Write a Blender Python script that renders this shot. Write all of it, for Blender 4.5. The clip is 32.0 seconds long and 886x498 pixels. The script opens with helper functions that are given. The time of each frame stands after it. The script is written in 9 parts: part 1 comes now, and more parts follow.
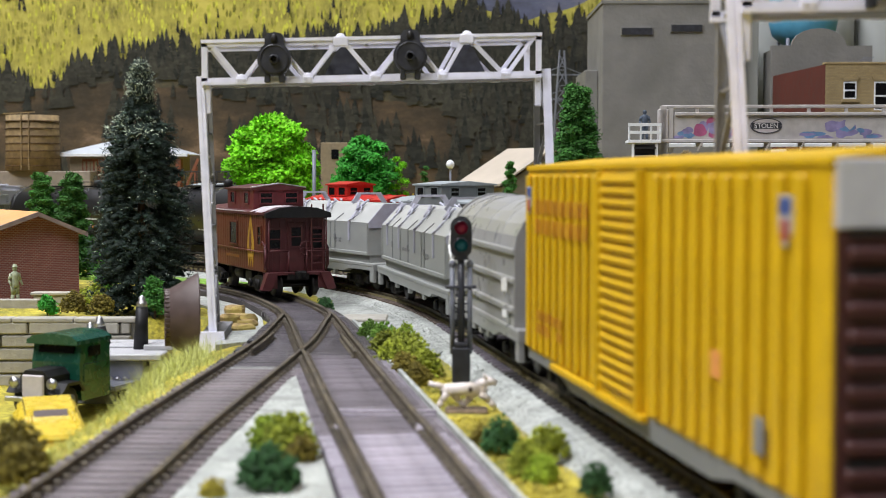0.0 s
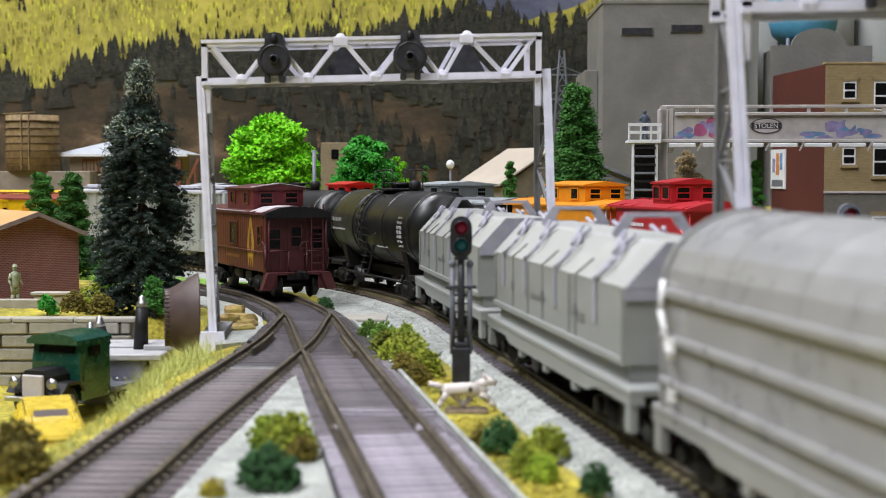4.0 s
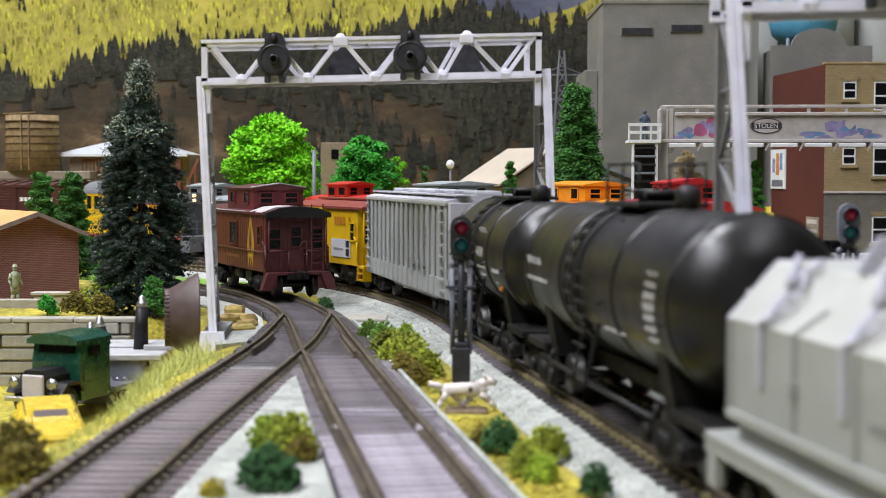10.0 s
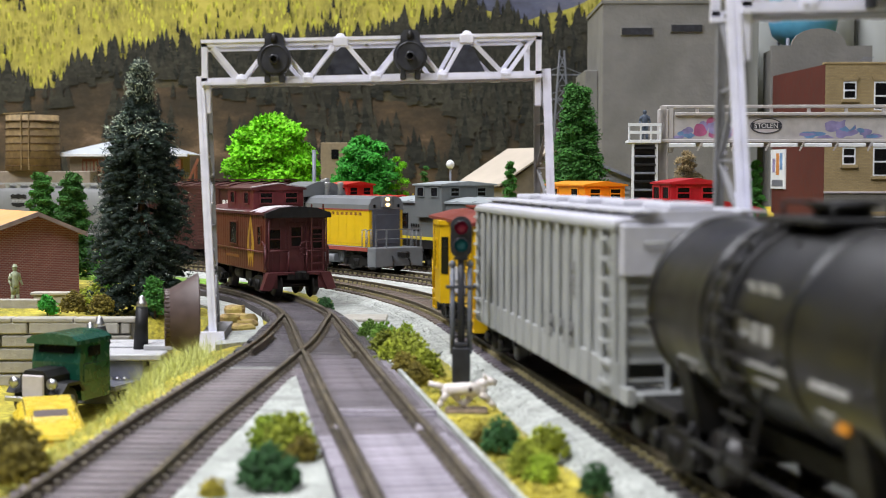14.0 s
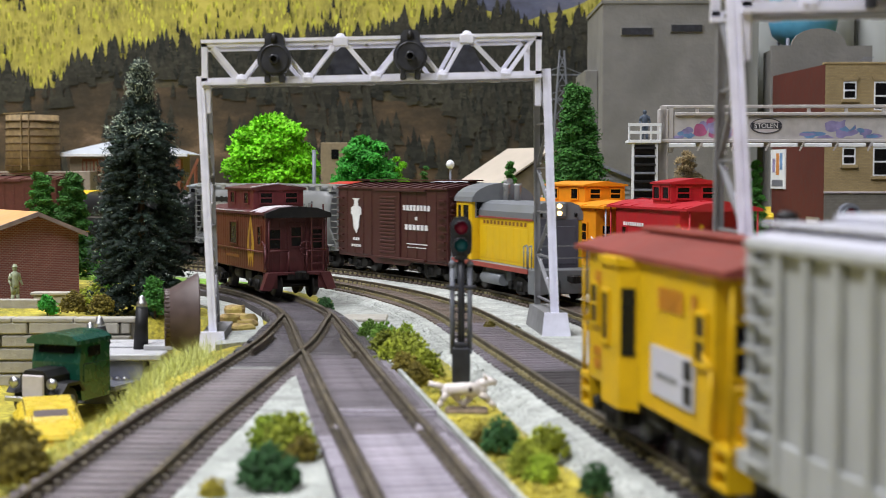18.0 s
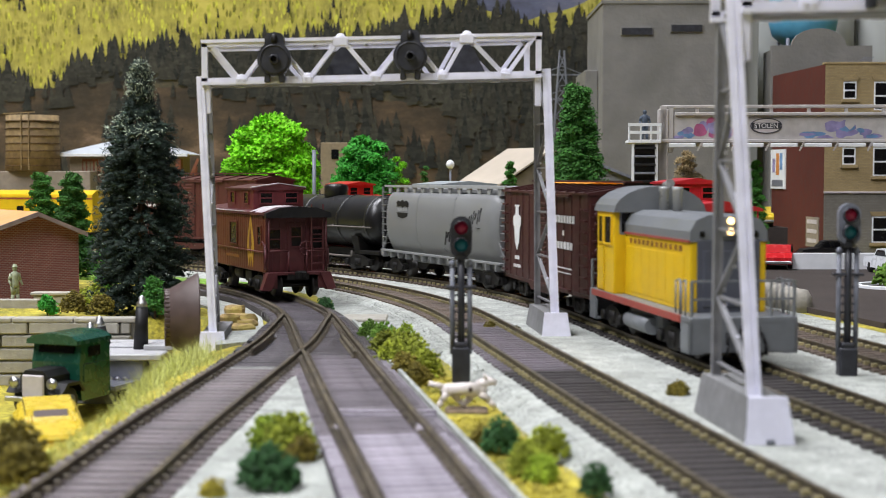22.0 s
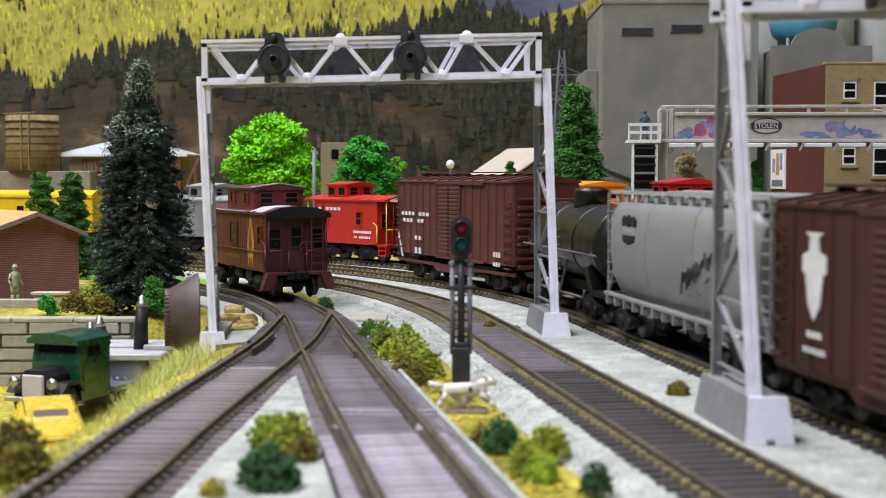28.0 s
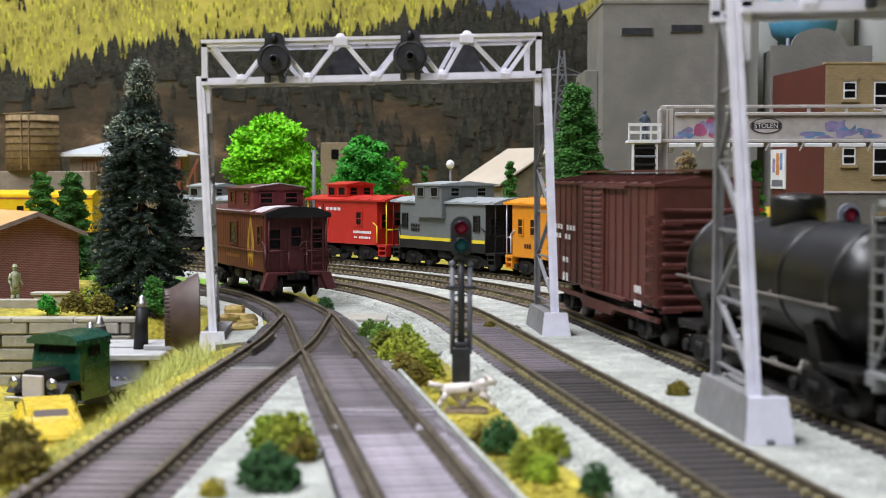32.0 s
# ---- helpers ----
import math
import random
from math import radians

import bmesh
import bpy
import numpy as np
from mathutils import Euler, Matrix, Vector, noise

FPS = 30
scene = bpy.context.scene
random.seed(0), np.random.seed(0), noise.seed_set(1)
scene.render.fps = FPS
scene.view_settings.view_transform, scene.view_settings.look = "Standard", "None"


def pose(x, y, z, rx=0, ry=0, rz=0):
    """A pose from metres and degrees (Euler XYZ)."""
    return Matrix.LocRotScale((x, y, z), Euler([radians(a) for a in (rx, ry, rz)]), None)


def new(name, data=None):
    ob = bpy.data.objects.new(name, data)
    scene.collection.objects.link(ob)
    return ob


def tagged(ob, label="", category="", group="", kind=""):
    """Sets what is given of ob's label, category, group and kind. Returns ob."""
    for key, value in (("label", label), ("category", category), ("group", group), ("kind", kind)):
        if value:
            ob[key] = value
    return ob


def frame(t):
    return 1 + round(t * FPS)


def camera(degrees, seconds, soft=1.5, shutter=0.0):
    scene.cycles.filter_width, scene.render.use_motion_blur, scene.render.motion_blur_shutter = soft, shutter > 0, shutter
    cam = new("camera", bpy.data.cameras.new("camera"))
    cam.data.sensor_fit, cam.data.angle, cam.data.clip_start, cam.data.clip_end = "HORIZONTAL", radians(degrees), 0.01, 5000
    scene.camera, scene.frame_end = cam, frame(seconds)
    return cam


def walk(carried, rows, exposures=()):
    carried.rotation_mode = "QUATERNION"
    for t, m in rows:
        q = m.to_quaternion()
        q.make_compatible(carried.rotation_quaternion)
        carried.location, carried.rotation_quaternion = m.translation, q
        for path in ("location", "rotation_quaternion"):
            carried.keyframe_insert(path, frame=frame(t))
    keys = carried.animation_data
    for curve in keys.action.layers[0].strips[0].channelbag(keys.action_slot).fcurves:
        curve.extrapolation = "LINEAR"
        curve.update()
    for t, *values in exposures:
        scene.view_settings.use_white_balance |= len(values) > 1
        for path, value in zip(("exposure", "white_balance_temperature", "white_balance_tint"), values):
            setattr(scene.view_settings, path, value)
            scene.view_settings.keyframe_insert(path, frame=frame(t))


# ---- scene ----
# A model railway layout in 1:87, built at its true size. All numbers below are millimetres until part() turns them into metres.
U = 0.001
cam = camera(34.82, 32.0, soft=0.62, shutter=1.0)
cam.data.dof.use_dof = True
cam.data.dof.focus_distance = 0.7
cam.data.dof.aperture_fstop = 34.0
EYE = pose(0, 0, 0.052, 90 - 2.954, 0, 0)
walk(cam, [(0, EYE), (32, EYE)], [(0, 0.1), (2, 0.0), (5.5, 0.06), (8, 0.09), (10.5, 0.17), (13.5, 0.2), (16, 0.12), (20, 0.08), (26, 0.1), (32, 0.09)])

# ---- world and room light ----
world = bpy.data.worlds.new("world")
scene.world = world
world.use_nodes = True
world.node_tree.nodes["Background"].inputs[0].default_value = (0.9, 0.93, 1.0, 1)
world.node_tree.nodes["Background"].inputs[1].default_value = 0.11


def ceiling_lamp(x, y, sx, sy, watts):
    lamp = bpy.data.lights.new("fluorescent_lamp", "AREA")
    lamp.shape, lamp.size, lamp.size_y, lamp.energy = "RECTANGLE", sx, sy, watts
    lamp.color = (0.92, 0.927, 1.0)
    ob = new("fluorescent_lamp", lamp)
    ob.matrix_world = pose(x, y, 1.55)
    return ob


for lx, ly, watts in ((-0.8, -0.6, 39), (0.6, -0.6, 7.5), (-0.8, 0.6, 26), (0.6, 0.6, 3.5), (-0.35, 1.15, 19)):
    ceiling_lamp(lx, ly, 0.25, 1.2, watts)


# ---- materials ----
def mat(name, color, rough=0.6, metal=0.0, vary=0.15, size=3.0, bump=0.0, bsize=1.0, dirt=None, dirt_amount=0.0, dirt_size=12.0, spec=0.4, per_object=0.0, emit=0.0):
    """A paint or stuff: base colour with two scales of variation, an optional dirt colour, and fine relief. Sizes in mm."""
    m = bpy.data.materials.new(name)
    m.use_nodes = True
    nt = m.node_tree
    bs = nt.nodes["Principled BSDF"]
    bs.inputs["Roughness"].default_value = rough
    bs.inputs["Metallic"].default_value = metal
    bs.inputs["Specular IOR Level"].default_value = spec
    L = nt.links.new
    tc = nt.nodes.new("ShaderNodeTexCoord")

    def noise_node(mm, detail=3.0):
        n = nt.nodes.new("ShaderNodeTexNoise")
        n.inputs["Scale"].default_value = 1000.0 / mm
        n.inputs["Detail"].default_value = detail
        L(tc.outputs["Object"], n.inputs["Vector"])
        return n

    def ramp(fac, lo, hi):
        r = nt.nodes.new("ShaderNodeMapRange")
        r.inputs["From Min"].default_value, r.inputs["From Max"].default_value = 0.3, 0.7
        r.inputs["To Min"].default_value, r.inputs["To Max"].default_value = lo, hi
        L(fac, r.inputs["Value"])
        return r.outputs["Result"]

    hsv = nt.nodes.new("ShaderNodeHueSaturation")
    hsv.inputs["Color"].default_value = (*color, 1)
    fine = noise_node(size)
    broad = noise_node(size * 9)
    a = ramp(fine.outputs["Fac"], 1 - vary, 1 + vary)
    b = ramp(broad.outputs["Fac"], 1 - vary * 0.7, 1 + vary * 0.7)
    mul = nt.nodes.new("ShaderNodeMath")
    mul.operation = "MULTIPLY"
    L(a, mul.inputs[0])
    L(b, mul.inputs[1])
    val = mul.outputs[0]
    if per_object:
        info = nt.nodes.new("ShaderNodeObjectInfo")
        r = nt.nodes.new("ShaderNodeMapRange")
        r.inputs["To Min"].default_value, r.inputs["To Max"].default_value = 1 - per_object, 1 + per_object
        L(info.outputs["Random"], r.inputs["Value"])
        geo = nt.nodes.new("ShaderNodeNewGeometry")
        r2 = nt.nodes.new("ShaderNodeMapRange")
        r2.inputs["To Min"].default_value, r2.inputs["To Max"].default_value = 1 - per_object, 1 + per_object
        L(geo.outputs["Random Per Island"], r2.inputs["Value"])
        m2 = nt.nodes.new("ShaderNodeMath")
        m2.operation = "MULTIPLY"
        L(r.outputs["Result"], m2.inputs[0])
        L(r2.outputs["Result"], m2.inputs[1])
        m3 = nt.nodes.new("ShaderNodeMath")
        m3.operation = "MULTIPLY"
        L(val, m3.inputs[0])
        L(m2.outputs[0], m3.inputs[1])
        val = m3.outputs[0]
    L(val, hsv.inputs["Value"])
    out = hsv.outputs["Color"]
    if dirt:
        dn = noise_node(dirt_size, 6.0)
        mix = nt.nodes.new("ShaderNodeMix")
        mix.data_type = "RGBA"
        mix.inputs["B"].default_value = (*dirt, 1)
        r = nt.nodes.new("ShaderNodeMapRange")
        r.inputs["From Min"].default_value, r.inputs["From Max"].default_value = 0.45, 0.75
        r.inputs["To Max"].default_value = dirt_amount
        L(dn.outputs["Fac"], r.inputs["Value"])
        L(r.outputs["Result"], mix.inputs["Factor"])
        L(out, mix.inputs["A"])
        out = mix.outputs["Result"]
    L(out, bs.inputs["Base Color"])
    rr = ramp(fine.outputs["Fac"], max(0.02, rough - 0.08), min(1, rough + 0.08))
    L(rr, bs.inputs["Roughness"])
    if bump:
        bn = noise_node(bsize, 5.0)
        bp = nt.nodes.new("ShaderNodeBump")
        bp.inputs["Strength"].default_value = bump
        bp.inputs["Distance"].default_value = bsize * 0.0005
        L(bn.outputs["Fac"], bp.inputs["Height"])
        L(bp.outputs["Normal"], bs.inputs["Normal"])
    if emit:
        bs.inputs["Emission Color"].default_value = (*color, 1)
        bs.inputs["Emission Strength"].default_value = emit
    return m


M_BALLAST = mat("pale_grey_ballast", (0.35, 0.365, 0.335), 0.9, vary=0.36, size=0.8, bump=0.8, bsize=0.8, dirt=(0.27, 0.285, 0.25), dirt_amount=0.6, dirt_size=16, per_object=0.16)
M_GRASS = mat("dry_grass_turf", (0.38, 0.32, 0.04), 0.95, vary=0.5, size=1.5, bump=1.0, bsize=1.6, dirt=(0.12, 0.14, 0.025), dirt_amount=0.8, dirt_size=20)
M_DIRT = mat("brown_soil", (0.2, 0.15, 0.1), 0.95, vary=0.35, size=2, bump=0.8, bsize=2)
M_BED = mat("grey_purple_roadbed", (0.13, 0.115, 0.13), 0.75, vary=0.25, size=2, bump=0.6, bsize=1.2, dirt=(0.3, 0.28, 0.3), dirt_amount=0.5, dirt_size=25)
M_BEDDARK = mat("dark_cinder_roadbed", (0.06, 0.053, 0.05), 0.9, vary=0.3, size=1.5, bump=0.9, bsize=1.2)
M_TIE = mat("brown_grey_plastic_tie", (0.125, 0.108, 0.122), 0.42, vary=0.3, size=1.5, bump=0.4, bsize=0.8, per_object=0.22, spec=0.5)
M_TIE_PALE = mat("pale_glossy_plastic_tie", (0.34, 0.31, 0.36), 0.4, vary=0.25, size=1.5, bump=0.4, bsize=0.8, per_object=0.15, spec=0.6)
M_TIE_DARK = mat("dark_brown_plastic_tie", (0.034, 0.029, 0.029), 0.5, vary=0.3, size=1.5, bump=0.4, bsize=0.8, per_object=0.25, spec=0.5)
M_TIE_DARKMAUVE = mat("darker_mauve_plastic_tie", (0.058, 0.05, 0.056), 0.42, vary=0.35, size=1.5, bump=0.4, bsize=0.8, per_object=0.25, spec=0.5)
M_TIE_MIX = mat("purple_brown_plastic_tie", (0.125, 0.1, 0.105), 0.42, vary=0.35, size=1.5, bump=0.4, bsize=0.8, dirt=(0.3, 0.28, 0.28), dirt_amount=0.5, dirt_size=14, per_object=0.3, spec=0.5)
M_TIE_BROWN = mat("brown_plastic_tie", (0.12, 0.09, 0.07), 0.6, vary=0.3, size=1.5, bump=0.4, bsize=0.8, per_object=0.22)
M_RAIL = mat("weathered_rail", (0.085, 0.07, 0.05), 0.5, metal=0.25, vary=0.45, size=1.6, dirt=(0.2, 0.165, 0.1), dirt_amount=0.8, dirt_size=6)
M_SPIKEDULL = mat("dull_brown_spike_plate", (0.13, 0.11, 0.08), 0.6, metal=0.1, vary=0.4)
M_SPIKE = mat("dusty_olive_spike_plate", (0.3, 0.26, 0.13), 0.6, metal=0.1, vary=0.3)


# ---- mesh helpers ----
class Mesh:
    """Collects boxes, tubes, prisms and leaves in mm as plain lists."""

    def __init__(self):
        self.v, self.f, self.s = [], [], []

    def add(self, verts, faces, smooth=False):
        k = len(self.v)
        self.v.extend([tuple(p) for p in verts])
        self.f.extend([tuple(i + k for i in f) for f in faces])
        self.s.extend([smooth] * len(faces))
        return self

    def box(self, x0, x1, y0, y1, z0, z1, c=0.0):
        """A box; c cuts its edges at 45 degrees."""
        c = min(c, abs(x1 - x0) * 0.45, abs(y1 - y0) * 0.45, abs(z1 - z0) * 0.45)
        if c <= 0:
            v = [(x, y, z) for z in (z0, z1) for x, y in ((x0, y0), (x1, y0), (x1, y1), (x0, y1))]
            return self.add(v, [(3, 2, 1, 0), (4, 5, 6, 7), (0, 1, 5, 4), (1, 2, 6, 5), (2, 3, 7, 6), (3, 0, 4, 7)])
        b = bmesh.new()
        bmesh.ops.create_cube(b, size=1)
        for w in b.verts:
            w.co = Vector(((x0 + x1) / 2 + w.co.x * (x1 - x0), (y0 + y1) / 2 + w.co.y * (y1 - y0), (z0 + z1) / 2 + w.co.z * (z1 - z0)))
        bmesh.ops.bevel(b, geom=b.edges[:], offset=c, segments=1, affect="EDGES", profile=0.5)
        return self.join(b)

    def join(self, b):
        b.verts.index_update()
        self.add([w.co[:] for w in b.verts], [[w.index for w in f.verts] for f in b.faces])
        b.free()
        return self

    def tube(self, p, q, r, seg=10, r2=None, cap=True, smooth=True):
        """A round bar from p to q, tapering to r2."""
        p, q = Vector(p), Vector(q)
        r2 = r if r2 is None else r2
        w = (q - p).normalized()
        a = w.orthogonal().normalized()
        b = w.cross(a)
        ring = [(a * math.cos(2 * math.pi * i / seg) + b * math.sin(2 * math.pi * i / seg)) for i in range(seg)]
        v = [p + e * r for e in ring] + [q + e * r2 for e in ring]
        self.add(v, [(i, (i + 1) % seg, seg + (i + 1) % seg, seg + i) for i in range(seg)], smooth)
        if cap:
            k = len(self.v) - 2 * seg
            self.f += [tuple(k + i for i in range(seg - 1, -1, -1)), tuple(k + seg + i for i in range(seg))]
            self.s += [False, False]
        return self

    def wire(self, pts, r, seg=6):
        for a, b in zip(pts[:-1], pts[1:]):
            self.tube(a, b, r, seg)
        return self

    def bar(self, p, q, w, h, up=(0, 0, 1)):
        """A square bar from p to q, w wide and h high."""
        p, q, up = Vector(p), Vector(q), Vector(up)
        d = (q - p).normalized()
        s = d.cross(up)
        s = (s if s.length > 1e-4 else d.orthogonal()).normalized()
        t = s.cross(d)
        v = [e + s * i * w / 2 + t * j * h / 2 for e in (p, q) for i, j in ((-1, -1), (1, -1), (1, 1), (-1, 1))]
        return self.add(v, [(3, 2, 1, 0), (4, 5, 6, 7), (0, 1, 5, 4), (1, 2, 6, 5), (2, 3, 7, 6), (3, 0, 4, 7)])

    def prism(self, outline, a, b, axis="x", smooth=False):
        """An outline of (u, v) pairs drawn out from a to b along the axis. axis x: (y, z); y: (x, z); z: (x, y)."""
        n = len(outline)
        put = {"x": lambda t, u, v: (t, u, v), "y": lambda t, u, v: (u, t, v), "z": lambda t, u, v: (u, v, t)}[axis]
        v = [put(a, *p) for p in outline] + [put(b, *p) for p in outline]
        self.add(v, [(i, (i + 1) % n, n + (i + 1) % n, n + i) for i in range(n)], smooth)
        k = len(self.v) - 2 * n
        self.f += [tuple(k + i for i in range(n - 1, -1, -1)), tuple(k + n + i for i in range(n))]
        self.s += [False, False]
        return self

    def lathe(self, profile, seg=20, at=(0, 0, 0), axis="z", cap=True):
        """Rings of (radius, height) about an axis."""
        v, n = [], len(profile)
        for r, h in profile:
            for i in range(seg):
                c, s = r * math.cos(2 * math.pi * i / seg), r * math.sin(2 * math.pi * i / seg)
                p = {"z": (c, s, h), "x": (h, c, s), "y": (c, h, s)}[axis]
                v.append((p[0] + at[0], p[1] + at[1], p[2] + at[2]))
        f = [(j * seg + i, j * seg + (i + 1) % seg, (j + 1) * seg + (i + 1) % seg, (j + 1) * seg + i) for j in range(n - 1) for i in range(seg)]
        self.add(v, f, True)
        if cap:
            k = len(self.v) - n * seg
            self.f += [tuple(k + i for i in range(seg - 1, -1, -1)), tuple(k + (n - 1) * seg + i for i in range(seg))]
            self.s += [False, False]
        return self

    def blob(self, c, r, rng, squash=1.0):
        """A rough lump of foam."""
        t = (1 + 5 ** 0.5) / 2
        base = [(-1, t, 0), (1, t, 0), (-1, -t, 0), (1, -t, 0), (0, -1, t), (0, 1, t), (0, -1, -t), (0, 1, -t), (t, 0, -1), (t, 0, 1), (-t, 0, -1), (-t, 0, 1)]
        v = []
        for p in base:
            k = r / 1.9 * rng.uniform(0.65, 1.3)
            v.append((c[0] + p[0] * k, c[1] + p[1] * k, c[2] + p[2] * k * squash))
        return self.add(v, ICO)


ICO = [(0, 11, 5), (0, 5, 1), (0, 1, 7), (0, 7, 10), (0, 10, 11), (1, 5, 9), (5, 11, 4), (11, 10, 2), (10, 7, 6), (7, 1, 8), (3, 9, 4), (3, 4, 2), (3, 2, 6), (3, 6, 8), (3, 8, 9), (4, 9, 5), (2, 4, 11), (6, 2, 10), (8, 6, 7), (9, 8, 1)]


def mesh_data(name, m, material, normals=True):
    me = bpy.data.meshes.new(name)
    me.from_pydata([(x * U, y * U, z * U) for x, y, z in m.v], [], m.f)
    me.polygons.foreach_set("use_smooth", m.s)
    if normals:
        b = bmesh.new()
        b.from_mesh(me)
        bmesh.ops.recalc_face_normals(b, faces=b.faces[:])
        b.to_mesh(me)
        b.free()
    me.materials.append(material)
    me.update()
    return me


def part(name, m, material, parent=None, label="", at=None, normals=True):
    """Links a Mesh, or mesh data made before, as one object under a thing or a part."""
    me = mesh_data(name, m, material, normals) if isinstance(m, Mesh) else m
    ob = new(name, me)
    ob.parent = parent
    if at is not None:
        ob.matrix_local = at
    if label:
        ob["label"] = label
    return ob


def thing(name, label, category, at=None, group="", kind=""):
    ob = new(name)
    ob.empty_display_size = 0.005
    tagged(ob, label, category, group, kind)
    if at is not None:
        ob.matrix_basis = at
    return ob


def mm(x, y, z, rz=0.0, rx=0.0, ry=0.0):
    return pose(x * U, y * U, z * U, rx, ry, rz)


# ---- the plan: lines of the tracks ----
X0, TH, YS, RAD = 44.3, 0.151, 224.0, 568.0
TRACK_B, TRACK_C, TRACK_D = 0.0, 51.0, 102.4


def main_line(s, off):
    """A point of a main track and its bearing; s runs away from the camera, off is the track's distance outwards."""
    d, n = Vector((-math.sin(TH), math.cos(TH))), Vector((math.cos(TH), math.sin(TH)))
    o = Vector((X0, 300.0))
    if s <= YS:
        return o + d * s + n * off, TH
    a = TH + (s - YS) / (RAD + off)
    c = o + d * YS - n * RAD
    return c + Vector((math.cos(a), math.sin(a))) * (RAD + off), a


def spline(pts, step):
    """Even points and bearings along a smooth curve through the control points."""
    out = []
    P = [Vector(p) for p in pts]
    P = [P[0] * 2 - P[1]] + P + [P[-1] * 2 - P[-2]]
    fine = []
    for i in range(1, len(P) - 2):
        for k in range(40):
            t = k / 40
            fine.append(0.5 * ((2 * P[i]) + (P[i + 1] - P[i - 1]) * t + (2 * P[i - 1] - 5 * P[i] + 4 * P[i + 1] - P[i + 2]) * t * t + (3 * P[i] - P[i - 1] - 3 * P[i + 1] + P[i + 2]) * t ** 3))
    fine.append(P[-2])
    run, nxt = 0.0, 0.0
    for a, b in zip(fine[:-1], fine[1:]):
        L = (b - a).length
        while nxt <= run + L:
            p = a + (b - a) * ((nxt - run) / L)
            d = (b - a).normalized()
            out.append((p, math.atan2(-d.x, d.y)))
            nxt += step
        run += L
    return out


SIDING_THROUGH = [(14, 120), (-1.5, 226), (-20, 340), (-37.5, 450), (-53, 545), (-73, 613), (-99, 668), (-118, 698)]
SIDING_BRANCH = [(-68, 120), (-60.5, 231), (-58.6, 290), (-56, 342), (-52.8, 401), (-50.6, 450), (-51.2, 505), (-54, 548), (-73.5, 614)]


def ribbon(line, profile):
    """A strip along a line of (point, bearing), with a cross-section of (lateral, z)."""
    m = Mesh()
    n = len(profile)
    for p, a in line:
        q = Vector((math.cos(a), math.sin(a)))
        for u, z in profile:
            w = p + q * u
            m.v.append((w.x, w.y, z))
    for i in range(len(line) - 1):
        for j in range(n - 1):
            m.f.append((i * n + j, i * n + j + 1, (i + 1) * n + j + 1, (i + 1) * n + j))
            m.s.append(False)
    for k in (0, len(line) - 1):
        m.f.append(tuple(range(k * n, (k + 1) * n)))
        m.s.append(False)
    return m


RAIL = [(-0.8, -2.1), (0.8, -2.1), (0.8, -1.8), (0.22, -1.65), (0.22, -0.65), (0.48, -0.5), (0.48, -0.08), (0.38, 0.0), (-0.38, 0.0), (-0.48, -0.08), (-0.48, -0.5), (-0.22, -0.65), (-0.22, -1.65), (-0.8, -1.8), (-0.8, -2.1)]


def shifted(profile, u):
    return [(a + u, z) for a, z in profile]


def lay_track(name, label, line, tie_at, tie_of, spikes, near=260, tie_len=27.0):
    """Rails on ties: near ties are parts, far ones joined."""
    t = thing(name, label, "railway track", kind="structure")
    for u in (-8.85, 8.85):
        part("rail", ribbon(line, shifted(RAIL, u)), M_RAIL, t)
    tie = Mesh().box(-tie_len / 2, tie_len / 2, -1.3, 1.3, -3.9, -2.1, 0.2)
    kinds = {}
    far, sp = Mesh(), Mesh()
    rng = random.Random(len(tie_at))
    for i, (p, a) in enumerate(tie_at):
        a2 = a + rng.uniform(-0.015, 0.015)
        tm = tie_of(p)
        if tm not in kinds:
            kinds[tm] = mesh_data("tie", tie, tm)
        if i < near:
            part("tie", kinds[tm], None, t, at=mm(p.x + rng.uniform(-0.3, 0.3), p.y, rng.uniform(-0.08, 0.02), math.degrees(a2)))
        else:
            c, s = math.cos(a2), math.sin(a2)
            far.add([(p.x + c * x - s * y, p.y + s * x + c * y, z) for x, y, z in tie.v], tie.f)
        if spikes:
            c, s = math.cos(a), math.sin(a)
            for u in (-10.1, -7.6, 7.6, 10.1):
                x, y = p.x + c * u, p.y + s * u
                sp.box(x - 0.75, x + 0.75, y - 0.7, y + 0.7, -2.2, -1.15, 0)
    if far.v:
        tagged(part("ties_far", far, tie_of(tie_at[-1][0]), t), kind="stuff")
    if sp.v:
        tagged(part("spikes", sp, M_SPIKE if name < "track_4" else M_SPIKEDULL, t), kind="stuff")
    return t


def main_points(off, s0, s1, step):
    return [main_line(s0 + (s1 - s0) * i / round((s1 - s0) / step), off) for i in range(round((s1 - s0) / step) + 1)]


# ---- room ----
# Unseen room shell; wall and ceiling greys set low to cut bounced fill.
M_WALL = mat("darkened_room_wall", (0.14, 0.14, 0.14), 0.9, vary=0.05, size=60)
M_CEIL = mat("darkened_ceiling", (0.17, 0.17, 0.17), 0.9, vary=0.05, size=60)
M_FLOOR = mat("grey_room_floor", (0.3, 0.29, 0.28), 0.7, vary=0.1, size=40)
for nm, b in (("wall_north", (-2600, 2600, 1620, 1700, -900, 1600)), ("wall_south", (-2600, 2600, -2080, -2000, -900, 1600)), ("wall_west", (-2680, -2600, -2080, 1700, -900, 1600)), ("wall_east", (2600, 2680, -2080, 1700, -900, 1600))):
    tagged(part(nm, Mesh().box(*b), M_WALL), "plain wall of the layout room, darkened to cut bounce light", "wall", kind="structure")
tagged(part("ceiling", Mesh().box(-2680, 2680, -2080, 1700, 1600, 1660), M_CEIL), "plain ceiling of the layout room, darkened to cut bounce light", "ceiling", kind="structure")
